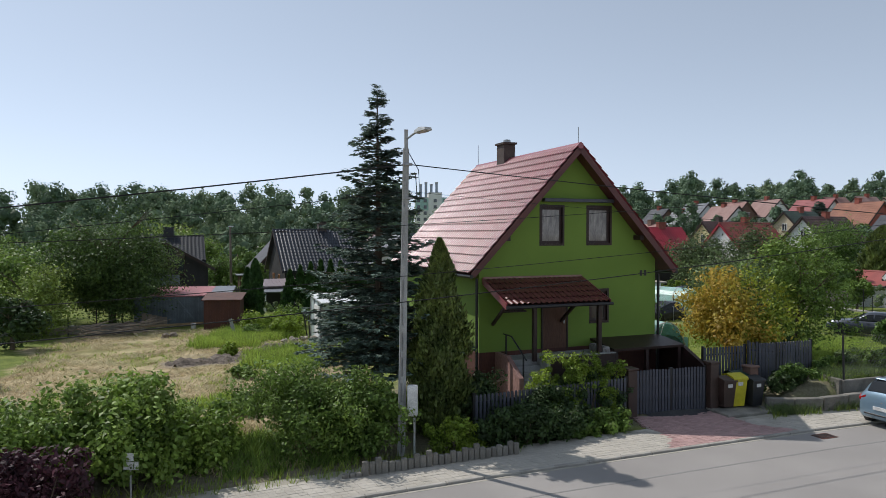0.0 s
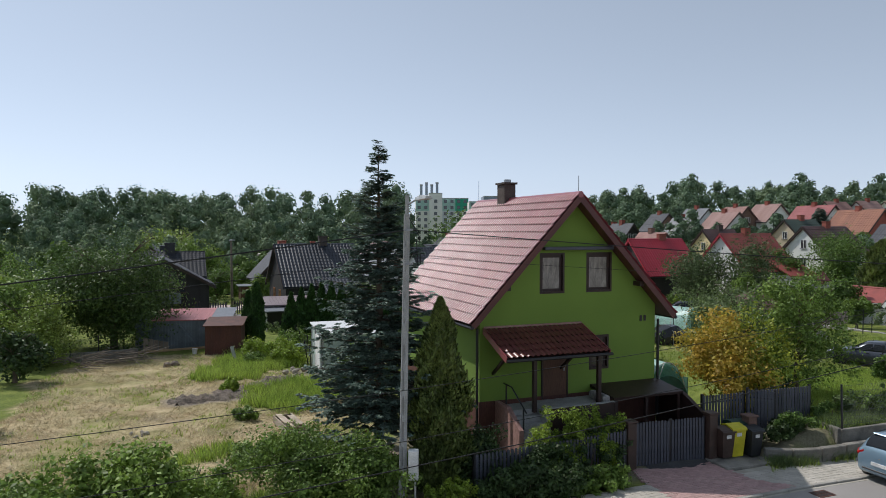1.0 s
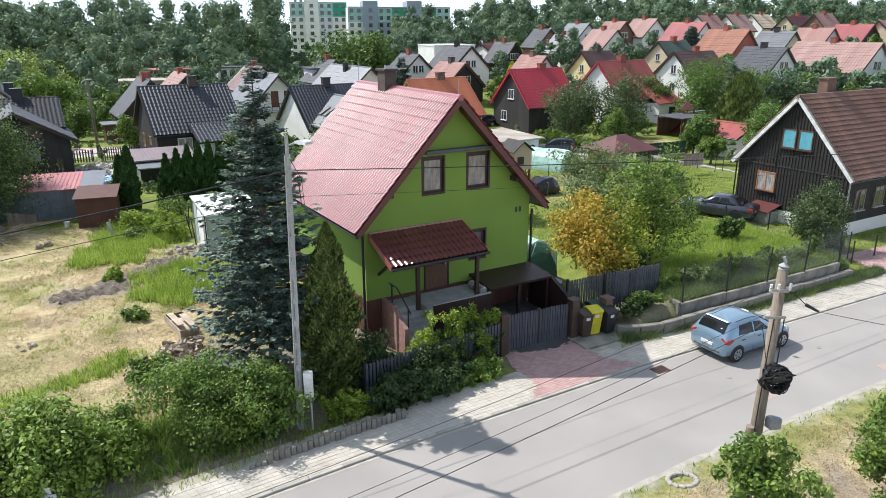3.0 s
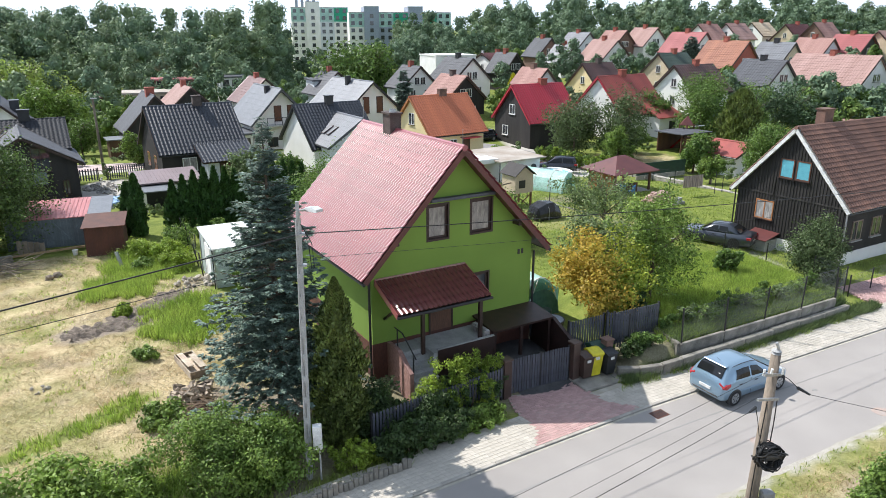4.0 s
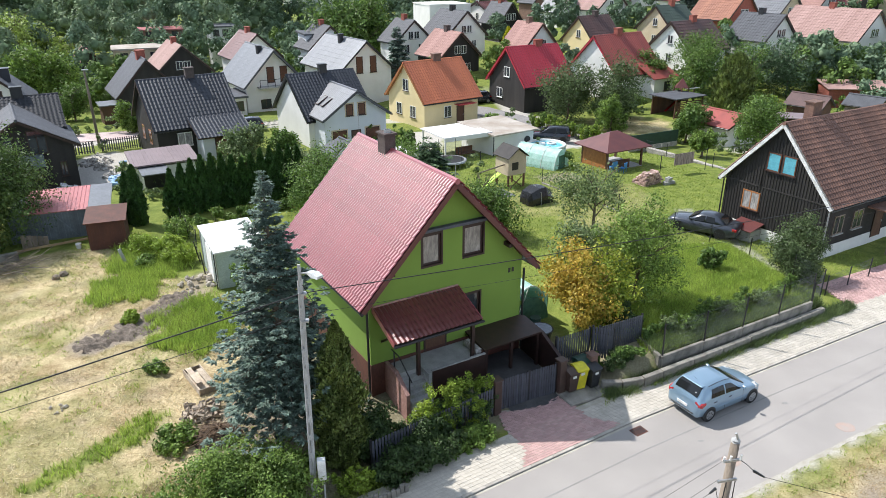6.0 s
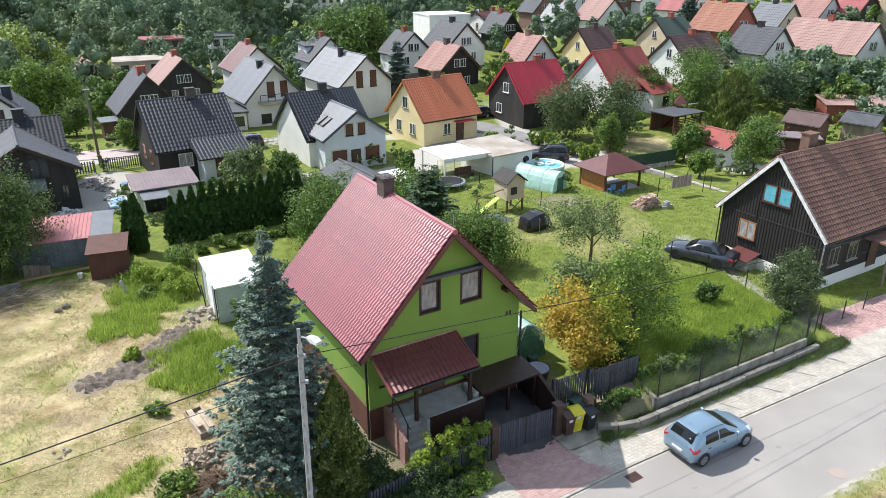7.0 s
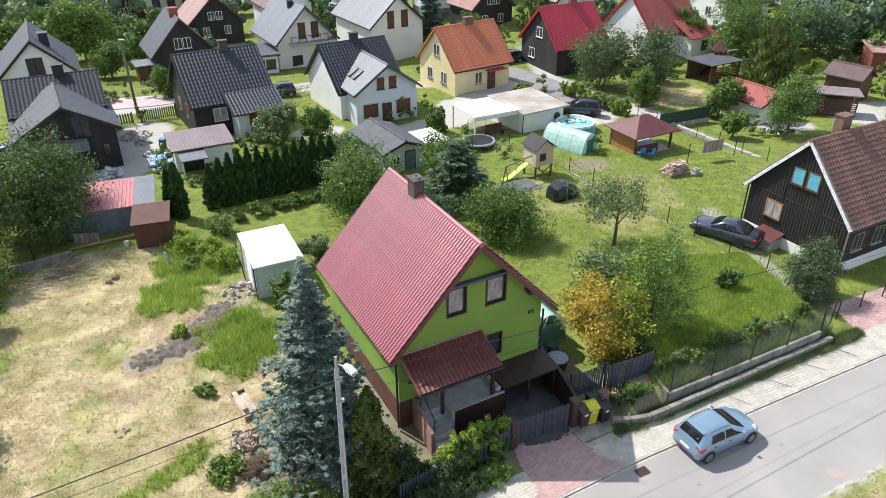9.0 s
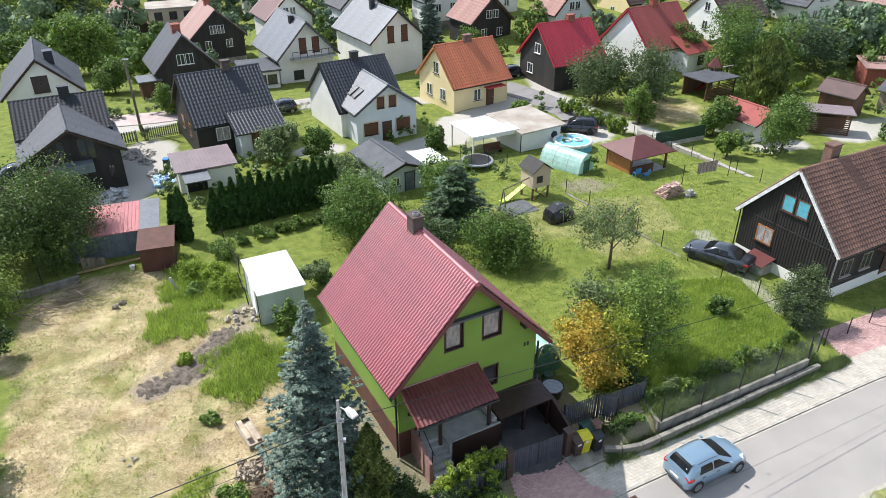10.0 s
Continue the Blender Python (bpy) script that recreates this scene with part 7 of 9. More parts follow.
def boards(h, W, L, wall_h, ridge_h, z0, mat, pitch=0.24, sides=("front",), rx=None):
    """Upright cover battens on timber walls, each a part."""
    k = (ridge_h - wall_h) / (W / 2)
    n = int(W / pitch)
    cache = {}
    for i in range(n):
        u = (i + 0.5) * W / n
        top = round(ridge_h - k * abs(u - W / 2) - 0.15, 2)
        if top not in cache:
            me = bpy.data.meshes.new("batten")
            bm = box(-0.03, 0.03, -0.03, 0.0, z0, top)
            bm.to_mesh(me)
            bm.free()
            me.materials.append(mat)
            cache[top] = me
        o = new("batten", cache[top])
        o.parent = h
        o.location = (u, 0, 0)


# black timber house
BX, BY = 26.1, 40.55
bh = gable_house("timber_house", BX, BY, -68.6, 7.1, 10.5, 3.55, 7.45, M_blackwood, M_browntile, "black-stained timber house with old brown tiled roof and white plinth", over=0.40, front=0.30, base=0.02, course=0.33, wave=0.25, relief=0.34, lip=0.05, plinth=M_white, plinth_h=0.75, trim=M_wframe, chimney=(3.0, 3.3, 0.6, 0.9, 1.0), chimney_mat=M_brick, segs=3)
boards(bh, 7.1, 10.5, 3.55, 7.45, 0.77, M_blackwood, 0.2)
window(bh, 2.05, 1.75, 1.25, 1.2, pane=M_curtain, frame_mat=M_oframe, at=-0.03)
for u in (3.2, 4.25):
    window(bh, u, 4.55, 0.9, 1.15, pane=M_blueblind, frame_mat=M_shutter, mullions=0, at=-0.03)
for v in (1.4, 3.4, 8.2):
    window(bh, v, 1.4, 1.0, 1.2, face="right", at=7.13, frame_mat=M_greywood, sill=M_greyconc)
porch = part("porch_roof", box(7.12, 8.9, 4.3, 7.6, 2.55, 2.66), M_browntile, bh, "low tiled porch roof on posts")
for v in (4.4, 5.95, 7.5):
    part("porch_post", box(8.72, 8.84, v - 0.06, v + 0.06, -0.3, 2.55), M_greywood, porch)
door(bh, 5.9, 0.35, 0.95, 2.0, face="right", at=7.13)
part("batten_band", box(0.0, 7.1, -0.045, -0.005, 3.35, 3.43), M_blackwood, bh)
part("flue_pipe", rod([(2.55, -0.09, 3.4), (2.7, -0.09, 6.9)], 0.03, 8), M_blackwood, bh)
for u in (-0.12, 7.25):
    part("downpipe", rod([(u, -0.06, 3.3), (u, -0.06, 0.3)], 0.045, 8), M_steel if u > 0 else M_black, bh)
kn = thing("cellar_hatch", bh.matrix_basis @ pose(2.45, -1.15, 0), "small grey cellar hatch with dark red roof", "hatch")
part("body", box(-0.75, 0.75, 0, 1.1, -0.3, 0.7), M_greyconc, kn)
ro = part("roof", box(-0.85, 0.85, -0.15, 1.25, 0.0, 0.05), M_redpurple, kn)
ro.matrix_basis = pose(0, 0, 0.74, 14, 0, 0)

# plastic tunnel, tank and washing things beside the green house
tn = thing("garden_tunnel", place(*hxy(9.35, 4.4), 0.35, HT), "arched plant tunnel under pale mint foil and green netting", "greenhouse")
arch_pts = [(1.05 * math.cos(a), 1.9 * math.sin(a)) for a in np.linspace(0, math.pi, 13)]
inner = [(0.98 * px / 1.0, 0.97 * pz) for px, pz in arch_pts[::-1]]
part("cover", prism(arch_pts + inner, -2.6, 1.6), M_foil, tn)
part("netting", prism([(1.07 * px / 1.05, pz * 0.72) for px, pz in arch_pts], -2.75, -2.66), M_net, tn)
part("net_side", box(1.1, 1.13, -2.6, 1.0, 0, 1.2), M_net, tn)
for v in (-2.6, -0.5, 1.6):
    part("hoop", rod([(px * 1.02, v, pz * 1.01) for px, pz in arch_pts], 0.02, 6), M_white, tn)
part("guy_pole", rod([(-1.2, -2.9, 0.0), (-0.2, -2.7, 1.9)], 0.02, 6), M_white, tn)
tk = thing("water_tub", place(*hxy(8.7, 0.1), 0.35), "round dark plastic water tub beside the house corner", "tub")
part("tub", rod([(0, 0, 0), (0, 0, 0.55), (0, 0, 0.62)], [0.45, 0.56, 0.6], 18), M_plastic, tk)
part("water", rod([(0, 0, 0.6), (0, 0, 0.625)], 0.53, 18), M_slate, tk)
for i, (u, v, h_) in enumerate(((8.2, 1.0, 0.8), (9.0, 0.9, 0.7))):
    bt = thing("water_barrel", place(*hxy(u, v), 0.4), "dark green plastic barrel beside the tunnel", "barrel")
    part("drum", rod([(0, 0, 0), (0, 0, 0.1), (0, 0, h_ - 0.1), (0, 0, h_)], [0.24, 0.29, 0.29, 0.25], 14), M_greenplastic if i else M_plastic, bt)

# white-roofed shed
sh = thing("garden_shed", place(-6.15, 35.35, 0.12, 19), "pale green panel shed with flat white sheet roof", "shed")
part("wall", box(0.08, 2.75, 0.08, 4.15, -0.4, 2.22), M_shedwall, sh)
rf = part("roof", box(-0.02, 2.9, -0.05, 4.35, 0.0, 0.07), M_whitesheet, sh)
rf.matrix_basis = pose(0, 0, 2.24, 1.6, 0, 0)
part("door_panel", box(0.02, 0.078, 1.1, 2.6, 0.0, 2.0), M_white, sh)
for v in (0.09, 1.45, 2.8, 4.1):
    part("corner_post", box(0.03, 0.09, v - 0.03, v + 0.03, -0.3, 2.22), M_steel, sh)
part("corner_post", rod([(-0.03, 0.03, -0.3), (-0.03, 0.03, 2.25)], 0.035, 8), M_black, sh)

# tin sheds at the end of the field
rs = thing("tin_shed", place(-14.75, 43.0, -0.05, 10), "rust-brown tin shed with lean-to roof", "shed")
part("wall", box(0, 2.15, 0, 2.3, -0.4, 1.85), M_rust, rs)
rf = part("roof", box(-0.12, 2.3, -0.2, 2.55, 0, 0.05), M_rust, rs)
rf.matrix_basis = pose(0, 0, 1.86, 5, 0, 0)
for i in range(14):
    part("sheet_rib", box(0.04 + i * 0.155, 0.08 + i * 0.155, -0.02, 0.0, -0.3, 1.84), M_rust, rs)
gs = thing("tin_garage", place(-19.9, 44.9, -0.1, 12), "row of blue-grey tin garages with faded red roof", "garage")
part("wall", box(0, 5.3, 0, 4.2, -0.4, 1.9), M_bluegrey, gs)
for i in range(30):
    part("sheet_rib", box(0.05 + i * 0.177, 0.09 + i * 0.177, -0.025, 0.0, -0.3, 1.88), M_bluegrey, gs)
part("brace", beam((1.4, -0.05, 0.1), (2.6, -0.05, 1.7), 0.06), M_bluegrey, gs)
part("brace", beam((2.7, -0.05, 1.7), (3.9, -0.05, 0.1), 0.06), M_bluegrey, gs)
rf = part("roof", box(0.8, 4.6, -0.1, 4.4, 0, 0.05), M_pinksheet, gs)
rf.matrix_basis = pose(0, 0, 1.93, 3.5, 0, 0)
for k in range(16):
    part("roof_rib", box(0.82 + k * 0.25, 0.87 + k * 0.25, -0.1, 4.4, 0.05, 0.075), M_pinksheet, rf)
rf = part("roof_sheet", box(4.62, 6.0, -0.1, 4.4, 0, 0.05), M_lightgrey, gs)
rf.matrix_basis = pose(0, 0, 1.94, 3.5, 0, 0)
tb = thing("timber_stack", place(-18.6, 43.6, ground_z(-18.6, 43.6), 14), "old boards and a long beam leaning on the garage", "boards")
for i in range(5):
    part("board", box(-0.3 + i * 0.3, -0.02 + i * 0.3, 0.5 + 0.03 * i, 0.55 + 0.03 * i, 0, 0.9 - 0.07 * i), M_greywood, tb)
part("beam", beam((-0.6, -0.1, 0.12), (3.4, 0.3, 0.22), 0.12), M_tanwood, tb)
bk = thing("bucket", place(-15.6, 43.6, ground_z(-15.6, 43.6)), "white plastic bucket by the tin shed", "bucket")
part("pail", rod([(0, 0, 0), (0, 0, 0.32)], [0.13, 0.17], 12), M_wframe, bk)
part("rim", rod([(0, 0, 0.3), (0, 0, 0.33)], 0.18, 12), M_wframe, bk)

# grey-roofed outbuilding with porch
ob = thing("outbuilding", place(-14.1, 54.4, -0.75, 20), "white outbuilding with mauve sheet roof and dark porch", "outbuilding")
part("wall", box(0, 4.6, 2.3, 5.6, -0.5, 2.1), M_white, ob)
rf = part("roof", box(-0.25, 4.9, 2.0, 6.0, 0, 0.1), M_mauve, ob, "faded mauve sheet roof")
rf.matrix_basis = pose(0, 0, 2.12, 5, 0, 0)
for k in range(18):
    part("roof_rib", box(-0.25 + k * 0.3, -0.2 + k * 0.3, 2.0, 6.0, 0.1, 0.13), M_mauve, rf)
rf = part("porch_roof", box(0.2, 2.3, 0.2, 2.25, 0, 0.08), M_lightgrey, ob)
rf.matrix_basis = pose(0, 0, 2.0, 3, 0, 0)
for u in (0.3, 2.2):
    part("porch_post", box(u - 0.05, u + 0.05, 0.3, 0.4, -0.5, 1.9), M_white, ob)
part("doorway", box(0.5, 2.2, 2.27, 2.298, 0.0, 1.9), M_black, ob)

# far left: tiled house with a grey-roofed front wing
lh = gable_house("brick_house", -26.53, 56.47, 22.47, 7.15, 6.66, 3.63, 5.69, M_blackwood, M_greytile, "dark house wing with smooth grey roof and balcony", course=0.75, wave=0.36, relief=0.09, lip=0.02, segs=3, over=0.5, front=0.6, base=-0.51)
for u in (2.4, 4.7):
    window(lh, u, 3.0, 1.3, 1.9, at=-0.01)
part("balcony", box(1.4, 4.9, -1.1, 0.0, 2.2, 3.0), M_bluegrey, lh)
window(lh, 6.2, 1.0, 0.5, 1.2, at=-0.01)
ridge_house("tiled_house", -29.97, 64.93, 20.69, 8.19, 7.01, 3.86, 5.74, M_brick, M_matttile, "brick house with weathered black tile roof", base=-0.31, wave=0.34, course=0.42, relief=0.26, lip=0.04, chimney=(4.1, 4.2, 0.7, 0.9, 1.0), chimney_mat=M_black)
lw = gable_house("white_house", -36.74, 78.21, 21.22, 7.29, 11.22, 3.4, 6.81, M_white, M_greytile, "white house with dark grey roof", course=0.75, wave=0.36, relief=0.09, lip=0.02, segs=3, over=0.5, base=-1.21, chimney=(5.0, 3.4, 0.9, 1.2, 0.2), chimney_mat=M_blacktile)
window(lw, 3.6, 3.4, 1.6, 1.8, at=-0.01)

# black tiled house with annex
dk = ridge_house("dark_house", -16.53, 69.3, 24.03, 8.38, 7.55, 2.83, 6.35, M_blackwood, M_blacktile, "black timber house with black glazed tile roof", base=-0.26, wave=0.34, course=0.42, relief=0.26, lip=0.04, chimney=(4.2, 4.6, 0.6, 0.8, 0.95), chimney_mat=M_darkbrick)
window(dk, 2.4, 0.9, 1.3, 1.3, face="right", at=8.43, pane=M_curtain, frame_mat=M_wframe)
window(dk, 2.8, 0.9, 0.9, 1.3, at=-0.01, frame_mat=M_oframe)
window(dk, 5.6, 0.9, 0.9, 1.3, at=-0.01, frame_mat=M_oframe)
an = part("annex_wall", box(8.38, 10.6, 3.4, 7.5, -0.8, 1.9), M_palegrey, dk)
ar = part("annex_roof", box(0, 5.1, 0, 3.6, -0.1, 0.0), M_darkframe, dk)
ar.matrix_basis = Matrix.Translation((11.0, 2.9, 2.0)) @ Matrix((Vector((0, 1, 0)), Vector((-math.cos(radians(24)), 0, math.sin(radians(24)))), Vector((0, 1, 0)).cross(Vector((-math.cos(radians(24)), 0, math.sin(radians(24))))))).transposed().to_4x4()
me = tile_course(5.1, 3.6, 0.45, 0.34, 0.05, 4)
me.materials.append(M_blacktile)
for i in range(8):
    c = new("tile_course", me)
    c.parent = ar
    c.location = (0, i * 0.43 + 0.0, 0.012)
door(dk, 5.0, 0.1, 0.95, 1.7, face="right", at=10.62)

# white house with tiled roof and grey front wing
ridge_house("white_house", -3.11, 73.53, 23.94, 8.4, 6.92, 3.3, 6.88, M_white, M_blacktile, "white rendered house with black glazed tile roof", base=-1.25, wave=0.34, course=0.42, relief=0.26, lip=0.04, chimney=(4.2, 3.7, 0.6, 0.8, 0.9), chimney_mat=M_black, trim=M_black)
ww = gable_house("white_house_wing", 0.14, 67.38, 21.36, 6.57, 6.45, 3.52, 5.77, M_palegrey, M_lightgrey, "pale house wing with smooth grey roof and brown shutters", course=0.75, wave=0.36, relief=0.09, lip=0.02, segs=3, over=0.4, front=0.6, base=-1.0, trim=M_greytile)
for u in (1.5, 5.05):
    window(ww, u, 0.9, 1.5, 1.25, at=-0.01, pane=M_shutter, mullions=0, surround=M_beige)
for u in (2.65, 3.95):
    window(ww, u, 3.5, 0.75, 1.15, at=-0.01, pane=M_shutter, mullions=0, surround=M_beige)
door(ww, 3.25, 0.0, 0.9, 2.0, at=-0.01)
part("step", box(2.2, 6.7, -1.2, 0.0, -0.5, -0.02), M_greyconc, ww)
for i in range(2):
    roof_window(ww, M_lightgrey, 1.2 + 0.0, 2.2 + i * 1.2, 4.6, -32, 0.7, 1.3)

# orange roofed house
og = ridge_house("orange_house", 9.44, 78.99, 26.46, 7.23, 7.52, 3.04, 6.61, M_cream, M_orangetile, "cream house with bright orange tiled roof", base=-0.82, wave=0.32, course=0.4, chimney=(3.62, 4.2, 0.55, 1.0, 0.8), chimney_mat=M_brick, trim=M_oframe)
for u, z_ in ((2.2, 0.9), (5.0, 0.9), (3.6, 3.7)):
    window(og, u, z_, 1.1, 1.3, at=-0.01, frame_mat=M_wframe)
window(og, 3.2, 0.9, 1.0, 1.3, face="right", at=7.24, frame_mat=M_wframe)
door(og, 5.0, 0.0, 0.95, 2.0, face="right", at=7.24)
part("door_canopy", box(7.23, 8.2, 4.1, 6.6, 2.25, 2.32), M_brightred, og)

# black house with bright red roof
rb = ridge_house("red_roof_house", 22.85, 85.42, 21.18, 7.45, 7.35, 3.1, 6.94, M_blackwood, M_brightred, "black timber house with bright red metal roof", base=-0.52, wave=0.35, course=0.4, chimney=(3.7, 4.6, 0.6, 1.0, 0.8), chimney_mat=M_redbrick, trim=M_brightred)
for u, z_ in ((2.3, 0.9), (3.7, 3.6)):
    window(rb, u, z_, 1.2, 1.2, at=-0.01, frame_mat=M_wframe, sill=M_wframe)
r2 = ridge_house("red_roof_house", 35.7, 89.86, 25.86, 8.4, 8.68, 3.0, 7.28, M_white, M_dullred, "white house with dull red roof and porch", base=-0.22, wave=0.35, course=0.4, chimney=(4.2, 4.4, 0.7, 1.0, 0.9), chimney_mat=M_redbrick, trim=M_brightred)
window(r2, 6.5, 0.9, 1.0, 1.3, face="right", at=8.41)
door(r2, 7.4, 0.0, 0.95, 2.0, face="right", at=8.41)

pw = part("porch_wall", box(8.42, 10.6, 5.0, 9.0, -0.8, 2.3), M_white, r2)
pr2 = part("porch_roof", box(0, 5.1, 0, 3.9, -0.12, 0.0), M_dullred, r2, "dull red sheet roof over the porch wing")
sl = radians(27)
pr2.matrix_basis = Matrix.Translation((11.0, 4.4, 2.35)) @ Matrix((Vector((0, 1, 0)), Vector((-math.cos(sl), 0, math.sin(sl))), Vector((0, 1, 0)).cross(Vector((-math.cos(sl), 0, math.sin(sl)))))).transposed().to_4x4()
window(r2, 7.6, 0.6, 1.2, 1.2, face="right", at=10.63)

# white houses behind
w2 = gable_house("white_house", -9.47, 94.0, 23.28, 7.6, 9.0, 4.1, 8.0, M_white, M_lightgrey, "white house with pale grey roof and balcony", course=0.75, wave=0.36, relief=0.09, lip=0.02, segs=3, over=0.6, front=1.0, base=-2.39, chimney=(3.2, 3.0, 0.6, 0.7, 0.3), chimney_mat=M_black, trim=M_greytile)
for u in (3.4, 5.2):
    window(w2, u, 4.0, 1.0, 2.0, at=-0.01, pane=M_shutter, mullions=0)
part("balcony", box(1.5, 7.6, -1.2, 0.0, 3.4, 3.6), M_greyconc, w2)
for i in range(7):
    part("baluster", box(1.5 + i * 1.0, 1.56 + i * 1.0, -1.2, -1.14, 3.6, 4.5), M_black, w2)
part("balcony_rail", box(1.5, 7.6, -1.2, -1.14, 4.5, 4.56), M_black, w2)
for u in (2.5, 5.6):
    window(w2, u, 0.7, 1.4, 1.2, at=-0.01)
w3 = gable_house("white_house", 2.74, 96.13, 23.95, 7.78, 11.81, 4.94, 8.41, M_white, M_lightgrey, "large white house with pale grey tiled roof", course=0.75, wave=0.36, relief=0.09, lip=0.02, segs=3, over=0.5, front=0.5, base=-2.23, chimney=(3.2, 6.0, 0.6, 0.7, 0.6), chimney_mat=M_black, trim=M_black)
for u in (2.9, 5.0):
    window(w3, u, 4.4, 1.0, 2.2, at=-0.01, pane=M_shutter, mullions=0)
b2 = gable_house("timber_house", -23.61, 88.96, 22.25, 6.94, 8.0, 3.21, 6.96, M_blackwood, M_greytile, "black timber house with grey roof", course=0.75, wave=0.36, relief=0.09, lip=0.02, segs=3, over=0.5, base=-1.63, chimney=(3.5, 3.2, 1.0, 1.0, 0.9), chimney_mat=M_redbrick)
for u in (2.95, 4.0):
    window(b2, u, 3.6, 0.95, 1.3, at=-0.01, frame_mat=M_wframe, sill=M_wframe)
bp = part("porch", box(-2.2, 0.2, -0.4, 2.4, -0.5, 2.2), M_brownwood, b2)
part("porch_roof", box(-2.5, 0.3, -0.7, 2.6, 2.2, 2.32), M_lightgrey, b2)

# ---- garden things ----
cp = thing("carport", place(10.9, 61.6, -0.55, 20), "open carport under white sheeting", "carport")
part("roof", box(-0.2, 5.0, -0.2, 4.6, 2.05, 2.15), M_whitesheet, cp)
for u in (0, 4.8):
    for v in (0, 4.3):
        part("post", box(u - 0.06, u + 0.06, v - 0.06, v + 0.06, -0.5, 2.05), M_white, cp)
part("valance", box(-0.2, 5.0, -0.22, -0.17, 1.75, 2.05), M_whitesheet, cp)
mc = thing("garden_bench", place(13.0, 62.6, -0.6, 20), "red-brown garden bench under the carport", "bench")
part("seat", box(-0.9, 0.9, -0.3, 0.3, 0.4, 0.48), M_shutter, mc)
part("backrest", box(-0.9, 0.9, 0.26, 0.33, 0.48, 1.0), M_shutter, mc)
for s in (-0.8, 0.8):
    part("leg", box(s - 0.05, s + 0.05, -0.28, 0.28, 0, 0.4), M_black, mc)
wg = thing("garage", place(15.6, 62.2, -0.6, 24), "low white garage with pale stained sheet roof", "garage")
part("wall", box(0.15, 5.0, 0.2, 5.4, -0.4, 1.95), M_white, wg)
rf = part("roof", box(-0.1, 5.4, -0.2, 5.9, 0, 0.14), M_felt, wg)
rf.matrix_basis = pose(0, 0, 1.96, 2.0, 0, 0)
part("downpipe", rod([(0.0, 0.0, 1.95), (0.0, 0.0, -0.3)], 0.05, 8), M_black, wg)
part("wheel_on_wall", rod([(4.2, 0.19, 1.1), (4.2, 0.1, 1.1)], [0.35, 0.35], 14), M_black, wg)
gz = thing("gazebo", place(25.2, 57.2, -0.35, 20), "timber gazebo with dark red hipped roof", "gazebo")
part("floor", box(-2.1, 2.1, -1.7, 1.7, -0.5, 0.05), M_greyconc, gz)
part("roof", loft([[(-2.6, -2.2, 1.75), (2.6, -2.2, 1.75), (2.6, 2.2, 1.75), (-2.6, 2.2, 1.75)], [(-2.6, -2.2, 1.83), (2.6, -2.2, 1.83), (2.6, 2.2, 1.83), (-2.6, 2.2, 1.83)], [(-0.5, -0.05, 3.0), (0.5, -0.05, 3.0), (0.5, 0.05, 3.0), (-0.5, 0.05, 3.0)]]), M_redpurple, gz)
for u in (-2.0, 2.0):
    for v in (-1.6, 1.6):
        part("post", box(u - 0.08, u + 0.08, v - 0.08, v + 0.08, 0.05, 1.75), M_brownwood, gz)
part("side_wall", box(-2.05, -1.95, -1.5, 1.5, 0.05, 1.75), M_oframe, gz)
part("railing", box(-1.9, 0.6, -1.65, -1.58, 0.05, 0.85), M_brownwood, gz)
for i, (cx, cy) in enumerate(((24.2, 54.4), (25.0, 54.2))):
    ch = thing("garden_chair", place(cx, cy, ground_z(cx, cy), 190 + 30 * i), "bright blue plastic garden chair beside the gazebo", "chair", "blue chairs")
    part("seat", box(-0.25, 0.25, -0.25, 0.25, 0.38, 0.43, 0.01), M_bluechair, ch)
    part("backrest", box(-0.25, 0.25, 0.22, 0.27, 0.43, 0.9, 0.01), M_bluechair, ch)
    for u in (-0.22, 0.22):
        for v in (-0.22, 0.22):
            part("leg", box(u - 0.02, u + 0.02, v - 0.02, v + 0.02, 0, 0.38), M_bluechair, ch)
pt = thing("play_tower", place(14.32, 51.45, -0.15, 22), "wooden play tower with grey gable roof and lime slide", "play tower")
for u in (-0.75, 0.75):
    for v in (-0.75, 0.75):
        part("leg", box(u - 0.06, u + 0.06, v - 0.06, v + 0.06, -0.4, 1.3), M_brownwood, pt)
part("cabin", prism([(-0.85, 1.3), (0.85, 1.3), (0.85, 2.7), (0, 3.35), (-0.85, 2.7)], -0.85, 0.85), M_beige, pt)
for s in (-1, 1):
    rf = part("roof", box(0, 1.25, -1.05, 1.05, 0, 0.06), M_blackwood, pt)
    rf.matrix_basis = pose(0, 0, 3.42, 0, 0, 0) @ pose(0, 0, 0, 0, 38, 0 if s > 0 else 180)
part("hatch_opening", box(-0.5, 0.1, -0.87, -0.851, 1.7, 2.3), M_black, pt)
for s in (-1, 1):
    part("cross_brace", beam((s * 0.75, -0.78, 0.1), (-s * 0.75, -0.78, 1.2), 0.06), M_brownwood, pt)
part("slide", prism([(-0.9, 1.3), (-2.6, 0.35), (-3.2, 0.3), (-3.2, 0.22), (-2.6, 0.27), (-0.9, 1.2)], 0.0, 0.5), M_slide, pt)
part("swing_beam", rod([(-0.8, -0.3, 2.1), (-3.9, -1.2, 2.1)], 0.05, 8), M_greywood, pt)
for s in (-0.7, 0.5):
    part("swing_leg", rod([(-3.9, -1.2, 2.15), (-3.95, -1.2 + s, -0.2)], 0.05, 8), M_greywood, pt)
